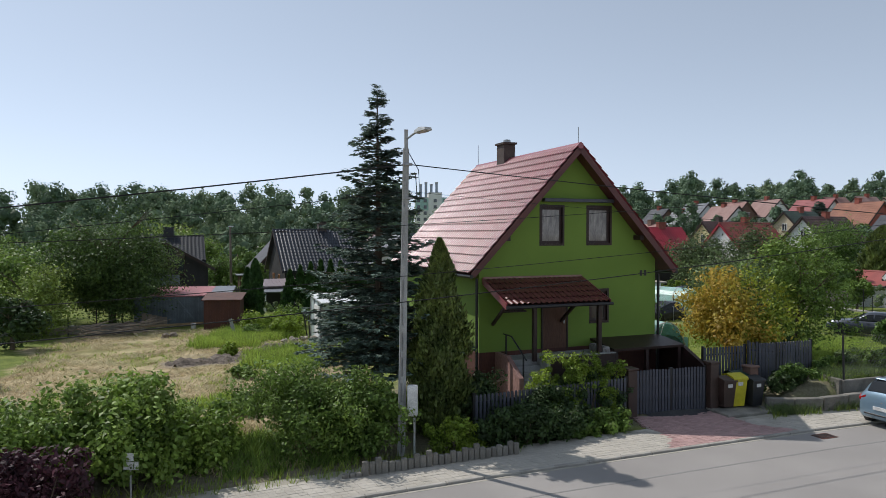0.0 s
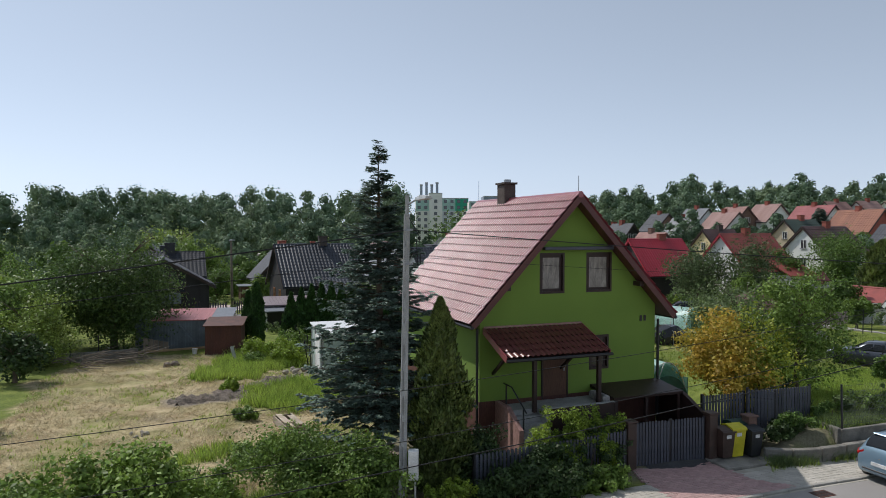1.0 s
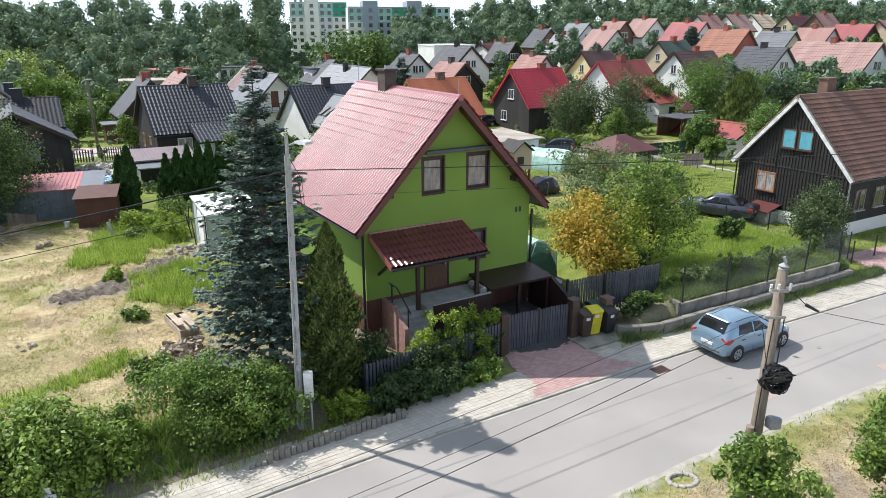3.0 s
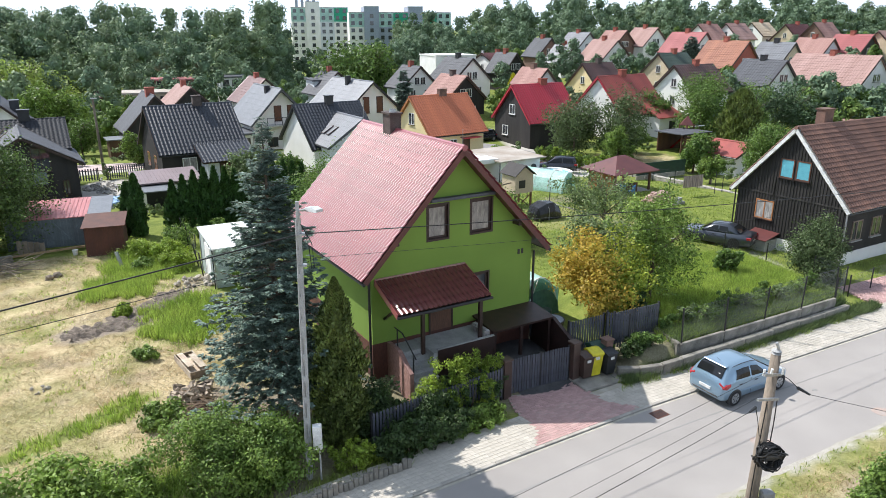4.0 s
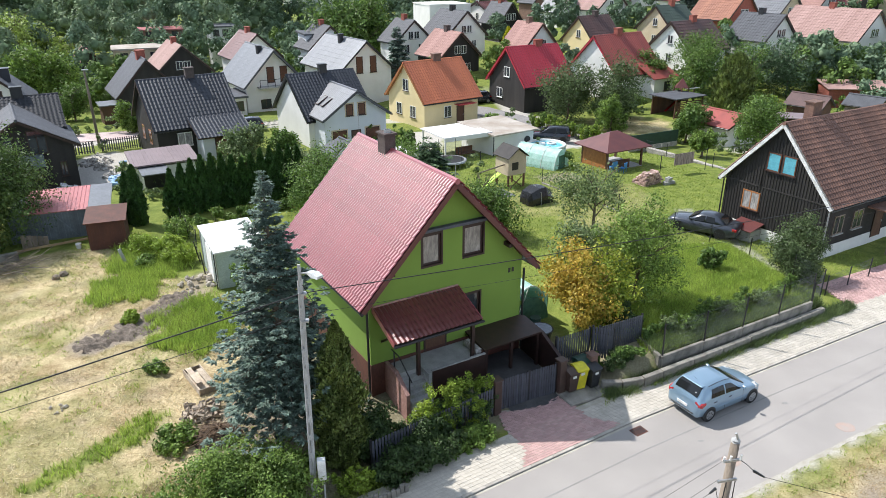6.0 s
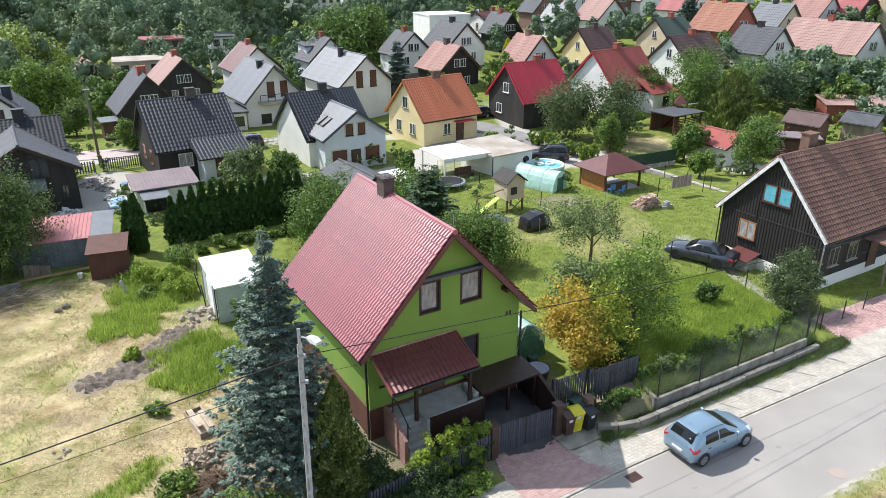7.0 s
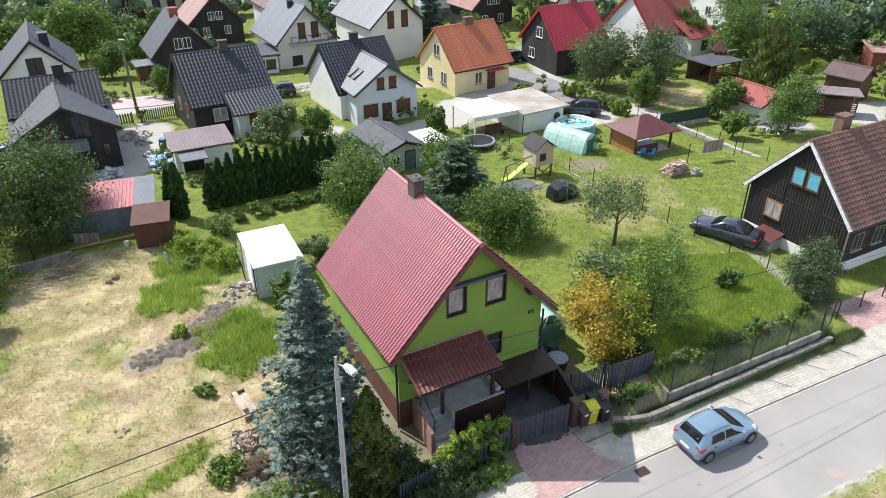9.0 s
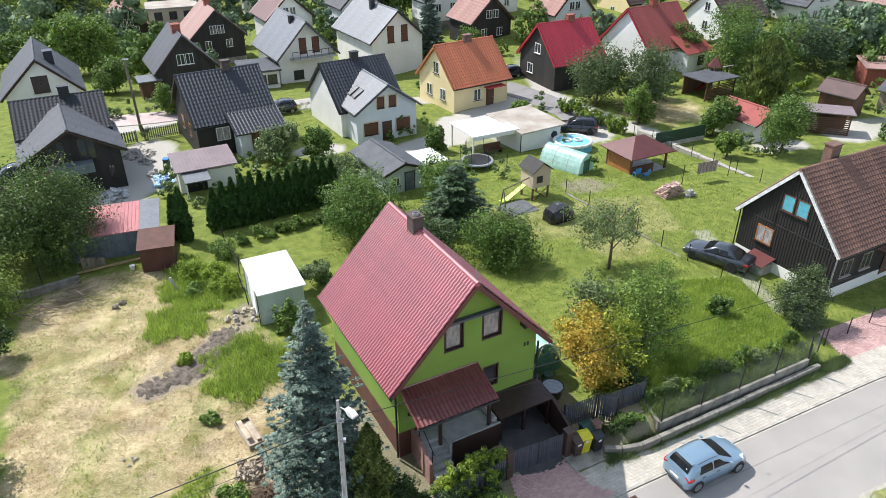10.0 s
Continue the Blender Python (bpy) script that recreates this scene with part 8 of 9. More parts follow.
for q in (0.35, 0.6):
    b = Vector((-0.8, -0.3, 2.1)).lerp(Vector((-3.9, -1.2, 2.1)), q)
    part("swing_rope", rod([b, b - Vector((0, 0, 1.5))], 0.012, 5), M_cable, pt)
pm = thing("play_mat", place(12.4, 49.2, ground_z(12.4, 49.2) + 0.02, 22), "dark grey rubber mat under the swing", "mat")
part("mat", box(-1.5, 1.3, -1.2, 1.0, -0.05, 0.06, 0.02), M_mat, pm)
tr = thing("trampoline", place(10.9, 59.4, -0.55), "round trampoline with dark mat and grey rim", "trampoline")
part("rim", rod([(0, 0, 0.62), (0, 0, 0.74)], [1.55, 1.5], 24), M_steel, tr)
part("mat", rod([(0, 0, 0.745), (0, 0, 0.755)], 1.28, 24), M_black, tr)
for k in range(6):
    part("leg", rod([(1.4 * math.cos(k * 1.047), 1.4 * math.sin(k * 1.047), 0.62), (1.4 * math.cos(k * 1.047), 1.4 * math.sin(k * 1.047), -0.2)], 0.03, 6), M_steel, tr)
    part("net_pole", rod([(1.55 * math.cos(k * 1.047), 1.55 * math.sin(k * 1.047), 0.6), (1.55 * math.cos(k * 1.047), 1.55 * math.sin(k * 1.047), 2.3)], 0.02, 6), M_black, tr)
sw = thing("swimming_pool", place(20.9, 62.8, -0.75), "round blue above-ground swimming pool", "pool")
bm = rod([(0, 0, 0), (0, 0, 0.95)], [1.95, 1.85], 28)
part("pool_wall", bm, M_poolwall, sw)
part("water", rod([(0, 0, 0.955), (0, 0, 0.965)], 1.65, 28), M_pool, sw)
bm = bmesh.new()
rod([(1.78 * math.cos(a), 1.78 * math.sin(a), 0.97) for a in np.linspace(0, 2 * math.pi, 29)], 0.16, 8, bm)
part("rim", bm, M_wframe, sw, "white inflated rim")
for cx in (-0.5, 0.55):
    part("float_ring", rod([(cx + 0.36 * math.cos(a), 0.1 + 0.36 * math.sin(a), 1.05) for a in np.linspace(0, 2 * math.pi, 17)], 0.11, 8), M_wframe, sw)
t2 = thing("garden_tunnel", place(19.0, 57.6, -0.5, 38), "arched plant tunnel covered in crumpled mint foil", "greenhouse")
ap = [(1.2 * math.cos(a), 2.0 * math.sin(a)) for a in np.linspace(0, math.pi, 13)]
part("cover", prism(ap, -1.9, 2.4), M_foil, t2)
for v in (-1.9, -0.5, 1.0, 2.4):
    part("hoop", rod([(px * 1.01, v, pz * 1.01) for px, pz in ap], 0.025, 6), M_white, t2)
part("door_flap", box(-0.45, 0.45, -1.95, -1.905, 0, 1.5), M_net, t2)
wc = thing("covered_vehicle", place(15.1, 46.9, ground_z(15.1, 46.9), 24), "small vehicle wrapped in black tarpaulin on the lawn", "covered vehicle")
cs = []
g = np.random.default_rng(77)
for sx, w, h_ in ((-1.15, 0.5, 0.5), (-0.95, 0.75, 0.95), (-0.2, 0.8, 1.25), (0.4, 0.8, 1.2), (0.95, 0.75, 0.8), (1.25, 0.55, 0.4)):
    cs.append([(sx, -w, 0.02), (sx, -w * (0.95 + 0.08 * g.random()), h_ * 0.5), (sx, -w * 0.7, h_ * (0.95 + 0.08 * g.random())), (sx, 0, h_ * (1.0 + 0.06 * g.random())), (sx, w * 0.7, h_ * 0.96), (sx, w * 0.97, h_ * 0.5), (sx, w, 0.02)])
part("tarpaulin", loft(cs), M_blackfoil, wc)
part("strap", rod([(-0.25, -0.85, 0.02), (-0.2, -0.78, 0.9), (-0.2, 0, 1.3), (-0.2, 0.8, 0.9), (-0.2, 0.85, 0.05)], 0.02, 6), M_greyconc, wc)
br = thing("brick_stack", place(25.3, 50.6, ground_z(25.3, 50.6), 24), "stack of old pinkish bricks on the lawn", "bricks")
g = np.random.default_rng(41)
brick_me = None
for layer in range(8):
    for a in range(7 - layer // 3):
        for b in range(6 - layer // 3):
            if g.random() < 0.05 * layer:
                continue
            if brick_me is None:
                ob = part("brick", box(-0.145, 0.145, -0.10, 0.10, 0.0, 0.125, 0.012), M_stackbrick, br)
                brick_me = ob.data
            else:
                ob = new("brick", brick_me)
                ob.parent = br
            ob.matrix_basis = pose(-0.85 + a * 0.31 + 0.05 * layer + g.normal() * 0.02, -0.75 + b * 0.225 + g.normal() * 0.02, layer * 0.128, g.normal() * 2, g.normal() * 2, g.normal() * 7)
for i, (dx, dy, dz) in enumerate(((1.5, -0.9, 0), (2.0, -0.7, 0), (1.7, -0.8, 0.32))):
    cb = thing("concrete_block", place(25.3 + dx, 50.6 + dy, ground_z(25.3, 50.6) + dz, 15 * i), "grey concrete building block on the lawn", "block", "concrete blocks")
    part("block", box(-0.25, 0.25, -0.2, 0.2, 0, 0.31, 0.02), M_greyconc, cb)
    part("core_hole", box(-0.1, 0.1, -0.08, 0.08, 0.31, 0.314), M_black, cb)
rug = thing("hanging_rug", place(29.9, 53.0, ground_z(29.9, 53), 15), "striped rug hanging on a clothes line", "rug")
bm = prism([(-1.05 + k * 0.0875, 0.03 * math.sin(k * 1.3)) for k in range(25)] + [(1.05 - k * 0.0875, 0.03 * math.sin((24 - k) * 1.3) + 0.02) for k in range(25)], 0.75, 1.75, "z")
part("cloth", bm, M_pinkcloth, rug)
part("line", rod([(-2.5, 0, 1.8), (0, 0, 1.72), (2.5, 0, 1.8)], 0.012, 5), M_cable, rug)
for s in (-2.5, 2.5):
    part("post", rod([(s, 0, -0.2), (s, 0, 1.85)], 0.035, 6), M_black, rug)
gf = thing("screened_fence", place(29.0, 62.0, -0.6, 17), "dark green screening fence on concrete panels", "fence")
part("screen", box(0, 6.2, -0.03, 0.03, 0.35, 1.5), M_greenplastic, gf)
for i in range(6):
    part("panel", box(i * 1.04, i * 1.04 + 0.98, -0.05, 0.05, -0.1, 0.33), M_kerb, gf)
gsd = gable_house("garden_shed", 2.2, 53.6, 24, 3.6, 6.0, 2.1, 2.75, M_shedwall, M_greytile, "blue-grey garden shed with low grey roof", fine_roof=False, over=0.25, front=0.3, base=-0.5, category="shed")
window(gsd, 1.0, 0.9, 0.7, 0.8, at=-0.01, frame_mat=M_white)
door(gsd, 2.3, 0.0, 0.85, 1.9, at=-0.01, mat=M_bluegrey)
aw = thing("terrace_awning", place(6.0, 57.4, -0.55, 24), "white awning over a terrace", "awning")
part("cloth", box(-1.4, 1.4, -1.6, 1.8, 2.0, 2.06), M_whitesheet, aw)
for u in (-1.3, 1.3):
    part("post", box(u - 0.04, u + 0.04, -1.5, -1.42, -0.4, 2.0), M_white, aw)

# right-hand gardens
rsd = gable_house("garden_house", 39.2, 62.0, 22, 4.2, 5.0, 2.0, 2.9, M_white, M_dullred, "small white garden house with dull red roof", fine_roof=False, over=0.4, base=-0.7, category="garden house")
window(rsd, 2.1, 0.7, 1.0, 1.1, at=-0.01)
for i, (sx, sy, w, d, tn_, rm) in enumerate(((44.3, 65.4, 6.2, 2.5, -26, M_mauve), (40.8, 76.0, 4.8, 3.6, 22, M_greytile))):
    s = thing("timber_carport", place(sx, sy, ground_z(sx, sy), tn_), "slatted timber carport with low sheet roof", "carport")
    rf = part("roof", box(-0.3, w + 0.3, -0.3, d + 0.3, 2.3, 2.4), rm, s)
    for k in range(9):
        part("slat", box(0, w, -0.02, 0.02, 0.15 + k * 0.2, 0.27 + k * 0.2), M_brownwood, s)
    for u in (0.05, w - 0.05):
        for v in (0.05, d - 0.05):
            part("post", box(u - 0.06, u + 0.06, v - 0.06, v + 0.06, -0.3, 2.3), M_brownwood, s)
    part("back_wall", box(0, w, d - 0.1, d, -0.2, 2.1), M_brownwood, s)
gable_house("garden_shed", 53.5, 67.8, 30, 2.7, 3.7, 2.5, 3.4, M_brownwood, M_darkbrown, "brown timber garden shed with dark brown roof", fine_roof=False, over=0.3, front=0.3, base=ground_z(54, 69), category="shed")
gable_house("garden_shed", 61.0, 68.4, 30, 2.6, 3.4, 2.1, 2.9, M_greywood, M_greytile, "weathered timber shed with grey roof", fine_roof=False, over=0.3, front=0.3, base=ground_z(61.5, 69), category="shed")
rd = thing("red_garage", place(63.0, 79.0, ground_z(64, 79), -18), "long red-walled garage with faded pink roof", "garage")
part("wall", box(0, 9.0, 0, 4.0, -0.6, 2.3), M_redbrick, rd)
rf = part("roof", box(-0.3, 9.3, -0.3, 4.4, 0, 0.12), M_salmon, rd, "faded pink sheet roof")
rf.matrix_basis = pose(0, 0, 2.32, 6, 0, 0)
for i in range(12):
    f = i / 11
    cx, cy = 23.2 + 4.3 * f, 74.3 - 7.6 * f
    shrub("box_hedge", cx, cy, 0.75, 0.7, 1.75, L_bright if i % 2 else L_hedge, "clipped rounded hedge plant beside the drive", 200 + i, 30, 50, 0.1, group="clipped hedge")
pbt = thing("play_tower", place(44.0, 81.0, -1.0, 20), "wooden play tower with red roof and striped slide", "play tower")
part("roof", rod([(0, 0, 2.9), (0, 0, 4.0)], [1.1, 0.05], 4), M_redpurple, pbt)
for u in (-0.6, 0.6):
    for v in (-0.6, 0.6):
        part("leg", box(u - 0.06, u + 0.06, v - 0.06, v + 0.06, -0.3, 3.0), M_brownwood, pbt)
part("deck", box(-0.7, 0.7, -0.7, 0.7, 1.3, 1.4), M_brownwood, pbt)
part("slide", prism([(-0.7, 1.4), (-2.6, 0.3), (-2.6, 0.2), (-0.7, 1.3)], -0.3, 0.3), M_redlamp, pbt)
part("swing_beam", rod([(0.6, 0, 2.6), (3.2, 0, 2.6)], 0.06, 6), M_white, pbt)

# building rubbish beside the left house
jk = [(-16.7, 58.9, M_tarp, "crumpled blue and white tarpaulin heap", "tarpaulin", 0.9, 0.9), (-17.3, 60.3, M_tarp, "crumpled blue and white tarpaulin heap", "tarpaulin", 0.7, 0.6), (-20.2, 56.3, M_whitefoil, "crumpled grey-white tarpaulin over a stack", "tarpaulin", 1.1, 0.9), (-20.9, 67.3, M_rock, "heap of pale building rubble beside the wall", "rubble", 1.5, 1.1), (-19.9, 65.2, M_rock, "heap of pale building rubble beside the wall", "rubble", 0.8, 0.6), (-18.2, 61.6, M_rock, "stacked pale slabs and rubble beside the drive", "rubble", 0.7, 0.7)]
for i, (jx, jy, jm, jl, jc, jr, jh) in enumerate(jk):
    pile("material_heap", jx, jy, jr, jh, 90 if jm is M_rock else 30, 0.07 if jm is M_rock else 0.16, 0.2 if jm is M_rock else 0.4, M_palerock if jm is M_rock else jm, jl, jc, 300 + i, squash=0.5)
slat_fence("picket_fence", (-23.7, 70.5), (-22.1, 71.1), 1.2, "dark picket fence beside the lane", -0.85, gap=0.22, slat=0.12)
slat_fence("driveway_gate", (-21.5, 71.6), (-18.2, 72.8), 1.3, "dark slatted driveway gate at the lane", -0.88, gap=0.2, slat=0.1, category="gate")
slat_fence("white_fence", (-8.6, 77.6), (-4.6, 79.4), 1.1, "thin pale grey railing fence at the lane", -0.9, gap=0.14, slat=0.03, mat=M_steel, frame_mat=M_steel)
wb = thing("wheelie_bin", place(-17.5, 63.2, ground_z(-17.5, 63.2)), "green and blue plastic bin beside the drive", "bin")
part("body", box(-0.25, 0.25, -0.28, 0.28, 0.0, 0.95, 0.03), M_greenplastic, wb)
part("lid", box(-0.28, 0.28, -0.31, 0.31, 0.95, 1.03, 0.02), M_bluechair, wb)
gt = thing("garden_table", place(-10.0, 49.3, ground_z(-10.0, 49.3), 20), "small brown wooden garden table on the lawn", "table")
part("tabletop", box(-0.55, 0.55, -0.4, 0.4, 0.62, 0.67, 0.008), M_brownwood, gt)
for u in (-0.48, 0.48):
    for v in (-0.33, 0.33):
        part("leg", box(u - 0.035, u + 0.035, v - 0.035, v + 0.035, -0.1, 0.62), M_brownwood, gt)
def lane(line, width, mat, label):
    """A paved lane draped over the ground along a line."""
    bm = bmesh.new()
    rows = []
    for (x0, y0), (x1, y1) in zip(line, line[1:]):
        n = max(1, int(math.hypot(x1 - x0, y1 - y0) / 0.8))
        dx, dy = (x1 - x0) / math.hypot(x1 - x0, y1 - y0), (y1 - y0) / math.hypot(x1 - x0, y1 - y0)
        for k in range(n + (x1 == line[-1][0])):
            x, y = x0 + (x1 - x0) * k / n, y0 + (y1 - y0) * k / n
            side = [(x - dy * width * (c / 6 - 0.5), y + dx * width * (c / 6 - 0.5)) for c in range(7)]
            rows.append([bm.verts.new((*side[0], ground_z(*side[0]) - 0.3))] + [bm.verts.new((u, v, ground_z(u, v) + 0.07)) for u, v in side] + [bm.verts.new((*side[6], ground_z(*side[6]) - 0.3))])
    for ra, rb in zip(rows, rows[1:]):
        for k in range(8):
            bm.faces.new((ra[k], rb[k], rb[k + 1], ra[k + 1]))
    bmesh.ops.recalc_face_normals(bm, faces=bm.faces)
    tagged(part("lane", bm, mat), label, "lane", kind="structure")


lane([(-29, 77.6), (-22.5, 78.8), (-15, 80.8), (-8.2, 83)], 4.2, M_lane, "pinkish block-paved lane between the houses")
lane([(14.0, 88.2), (18.8, 84.2), (21.7, 79.4), (24.0, 73.6), (24.8, 68.5)], 4.0, M_drive, "grey asphalt drive between the houses")
lane([(-8.2, 82.4), (-2, 85.6), (8.5, 89.8), (20.5, 94)], 3.0, M_kerb, "pale paved lane between the houses")
up2 = thing("utility_pole", place(-22.6, 74.6, -0.9), "grey concrete utility pole beside the lane", "utility pole")
part("pole", rod([(0, 0, -0.3), (-0.1, 0, 7.5)], [0.15, 0.1], 10), M_greywood, up2)
part("lamp_head", box(-0.3, 0.3, -0.1, 0.1, 7.5, 7.6, 0.02), M_lampshell, up2)


# ---- houses up the slope ----
def far_house(x, y, kind, wall, roof, W, L, wall_h, ridge_h, label, base, chimney_mat=None):
    """A house of the estate whose ridge begins over (x, y); kind r: ridge across the view, g: gable towards the street."""
    ch = (W / 2, L * 0.55, 0.7, 0.9, 0.9)
    a, over_end = radians(22), 0.35
    if kind == "r":
        h = ridge_house("estate_house", x + math.cos(a) * over_end, y + math.sin(a) * over_end, 22, W, L, wall_h, ridge_h, wall, roof, label, base=base, course=0.55, wave=0.5, segs=3, relief=0.16, lip=0.05, chimney=ch, chimney_mat=chimney_mat or M_redbrick)
        for v in (L * 0.3, L * 0.7):
            window(h, v, 0.9, 1.1, 1.2, face="right", at=W + 0.01, frame_mat=M_wframe)
        spots = ((W * 0.5, wall_h + 0.5), (W * 0.5, 0.9))
    else:
        u, v = W / 2, -over_end
        h = gable_house("estate_house", x - u * math.cos(a) + v * math.sin(a), y - u * math.sin(a) - v * math.cos(a), 22, W, L, wall_h, ridge_h, wall, roof, label, base=base, course=0.55, wave=0.5, segs=3, relief=0.16, lip=0.05, chimney=ch, chimney_mat=chimney_mat or M_redbrick)
        spots = ((W * 0.3, 0.9), (W * 0.7, 0.9), (W * 0.5 - 0.55, wall_h + 0.3), (W * 0.5 + 0.55, wall_h + 0.3))
    for u, zz in spots:
        window(h, u, zz, 0.95, 1.2, at=-0.01, frame_mat=M_wframe)
    part("foundation", box(0.02, W - 0.02, 0.02, L - 0.02, -2.5, -0.55), M_concrete, h)
    return h


far_house(20.95, 104.65, "g", M_blackwood, M_pinktile, 6.68, 6.8, 3.2, 6.37, "dark timber house with faded brown roof", -0.05, chimney_mat=M_darkbrick)
far_house(-38.9, 132.9, "g", M_blackwood, M_pinktile, 7.0, 9, 1.95, 5.67, "small dark timber house with faded brown roof", -4.1, chimney_mat=M_darkbrick)
far_house(-19.2, 108, "g", M_blackwood, M_salmon, 7.6, 8.5, 2.7, 6.2, "dark timber house with pale brown roof", -1.3)
far_house(-9.2, 116, "g", M_white, M_redpurple, 7.2, 8, 3.2, 6.5, "white house with dark red roof and two chimneys", -1.0)
far_house(2.2, 119, "g", M_palegrey, M_greytile, 7, 6.1, 3, 6.2, "pale house with grey roof", 0.1)
far_house(15.5, 116, "g", M_white, M_greytile, 6.5, 5.5, 2.6, 5.6, "small white house with grey roof behind a spruce", 1.6)
far_house(24.4, 117, "g", M_white, M_greytile, 7.4, 7.8, 3, 6.5, "white house with slate grey roof", 1.9, chimney_mat=M_black)
far_house(31.2, 142, "r", M_white, M_redpurple, 5, 6.7, 3, 4.0, "low white house with dark red roof", 4.4)
far_house(35.9, 132, "g", M_blackwood, M_greytile, 5, 6, 2.8, 6.0, "dark house with steep grey roof", 2.7)
far_house(34.4, 108, "g", M_palegrey, M_pinktile, 7, 5.8, 2.9, 6.6, "pale grey-green house with wide faded brown roof", 0.5, chimney_mat=M_brick)
far_house(42.1, 114, "r", M_cream, M_darkbrown, 7.6, 6.1, 3.2, 6.8, "cream house with dark brown tiled roof", 0.8, chimney_mat=M_darkbrick)
far_house(50, 155, "g", M_brick, M_greytile, 7, 5.2, 3, 6.5, "dark house with grey-brown roof", 4.6)
far_house(50.1, 140, "g", M_white, M_lightgrey, 6, 5.5, 2.8, 6, "white house with pale grey roof", 4)
far_house(54.4, 112, "r", M_beige, M_greenroof, 7.6, 6.2, 3, 6.4, "beige house with dark green roof", 2.8)
far_house(49.7, 97, "r", M_white, M_darkbrown, 7.2, 7.8, 2.9, 6.2, "white house with dark red-brown roof", 1.8)
far_house(73.8, 117, "g", M_redbrick, M_weatherorange, 8.4, 8.1, 3, 7.2, "brick house with weathered orange roof", 3.8)
far_house(84.2, 119, "g", M_beige, M_lightgrey, 8, 6.4, 3.2, 7, "beige house with silvery grey roof", 3.7, chimney_mat=M_black)
far_house(70.5, 101, "g", M_white, M_greytile, 7.6, 7, 3, 6.4, "white house with slate grey roof", 2.0, chimney_mat=M_black)
far_house(84.2, 98, "g", M_white, M_salmon, 9, 13.4, 3, 7, "white house with wide faded pink roof", 2.1)
far_house(107.2, 128, "g", M_blackwood, M_fadedred, 8.5, 7, 3, 6.8, "dark timber house with faded red roof", 5.2)
far_house(100.3, 130, "g", M_palegrey, M_pinktile, 8.5, 7, 3, 6.8, "pale house with faded mauve roof", 4.5)
far_house(76.2, 136, "g", M_white, M_fadedred, 7.5, 8.2, 3, 6.6, "white house with faded red roof", 5.8)
far_house(89.7, 165, "r", M_white, M_pinktile, 7.5, 6.5, 3, 6.4, "white house with faded pink roof", 7.8)
far_house(97.7, 166, "r", M_white, M_salmon, 7.5, 6.5, 3, 6.4, "white house with faded salmon roof", 8)
far_house(110.1, 175, "r", M_white, M_beige, 7, 6.5, 3, 6, "white house with sand-coloured roof", 8.7)
far_house(113, 165, "r", M_beige, M_redpurple, 7.5, 8.2, 3, 6.6, "beige house with dark red roof", 7.6)
far_house(117, 160, "r", M_brick, M_pinktile, 7.5, 7, 3, 6.8, "brick house with faded brown roof", 7.8)
far_house(58.8, 155, "g", M_palegrey, M_lightgrey, 7.5, 6.5, 3, 6.6, "pale house with silvery roof", 5.7)
far_house(67.4, 155, "g", M_brick, M_pinktile, 7.5, 6, 3, 6.6, "dark brick house with faded brown roof", 6.1)
far_house(57.1, 135, "g", M_white, M_salmon, 8, 6.5, 2.8, 6.4, "white house with pale pink roof", 4.6)
far_house(74.8, 155, "g", M_white, M_salmon, 8, 6.5, 3, 6.6, "white house with faded salmon roof", 6.7)
far_house(109.7, 130, "r", M_beige, M_salmon, 8.5, 9, 3, 6.8, "beige house with faded pink roof", 5.9)
far_house(92, 84.5, "g", M_blackwood, M_greytile, 9, 10, 3, 6.4, "dark house with grey roof", 1.2)
cb = thing("cube_house", place(21.3, 137.6, 1.3, 14), "white cubic modern house with flat roof", "house")
part("wall", box(0, 8.6, 0, 8.4, -2.0, 6.9, 0.02), M_white, cb)
part("parapet", box(-0.1, 8.7, -0.1, 8.5, 6.9, 7.15), M_white, cb)
for u in (2.0, 6.9):
    window(cb, u, 4.3, 1.7, 1.1, at=-0.01)
for fx, fy, fz, w, d, zt, wm, rm, lab in ((-31.4, 119, 0.7, 7.4, 6, 2.6, M_beige, M_felt, "long beige low building with flat roof"), (-20.9, 150, 1.2, 6, 6, 2.6, M_white, M_greytile, "small pale flat-roofed building"), (-34.0, 150, 1.0, 8, 6, 2.4, M_brick, M_pinksheet, "low building with faded red sheet roof"), (-1.8, 121, 1.9, 5, 6, 3.0, M_palegrey, M_greytile, "small grey flat-roofed garage"), (-13.9, 91.0, -2.3, 4.6, 6, 2.6, M_white, M_greytile, "white garage with dark flat roof and open door")):
    b = thing("low_building", place(fx, fy, fz, 14), lab, "building")
    part("wall", box(0, w, 0, d, -5, zt), wm, b)
    part("roof", box(-0.3, w + 0.3, -0.3, d + 0.3, zt, zt + 0.25), rm, b)
    for k in range(3):
        window(b, w * (0.2 + 0.3 * k), 1.0, 1.2, 1.2, at=-0.01)


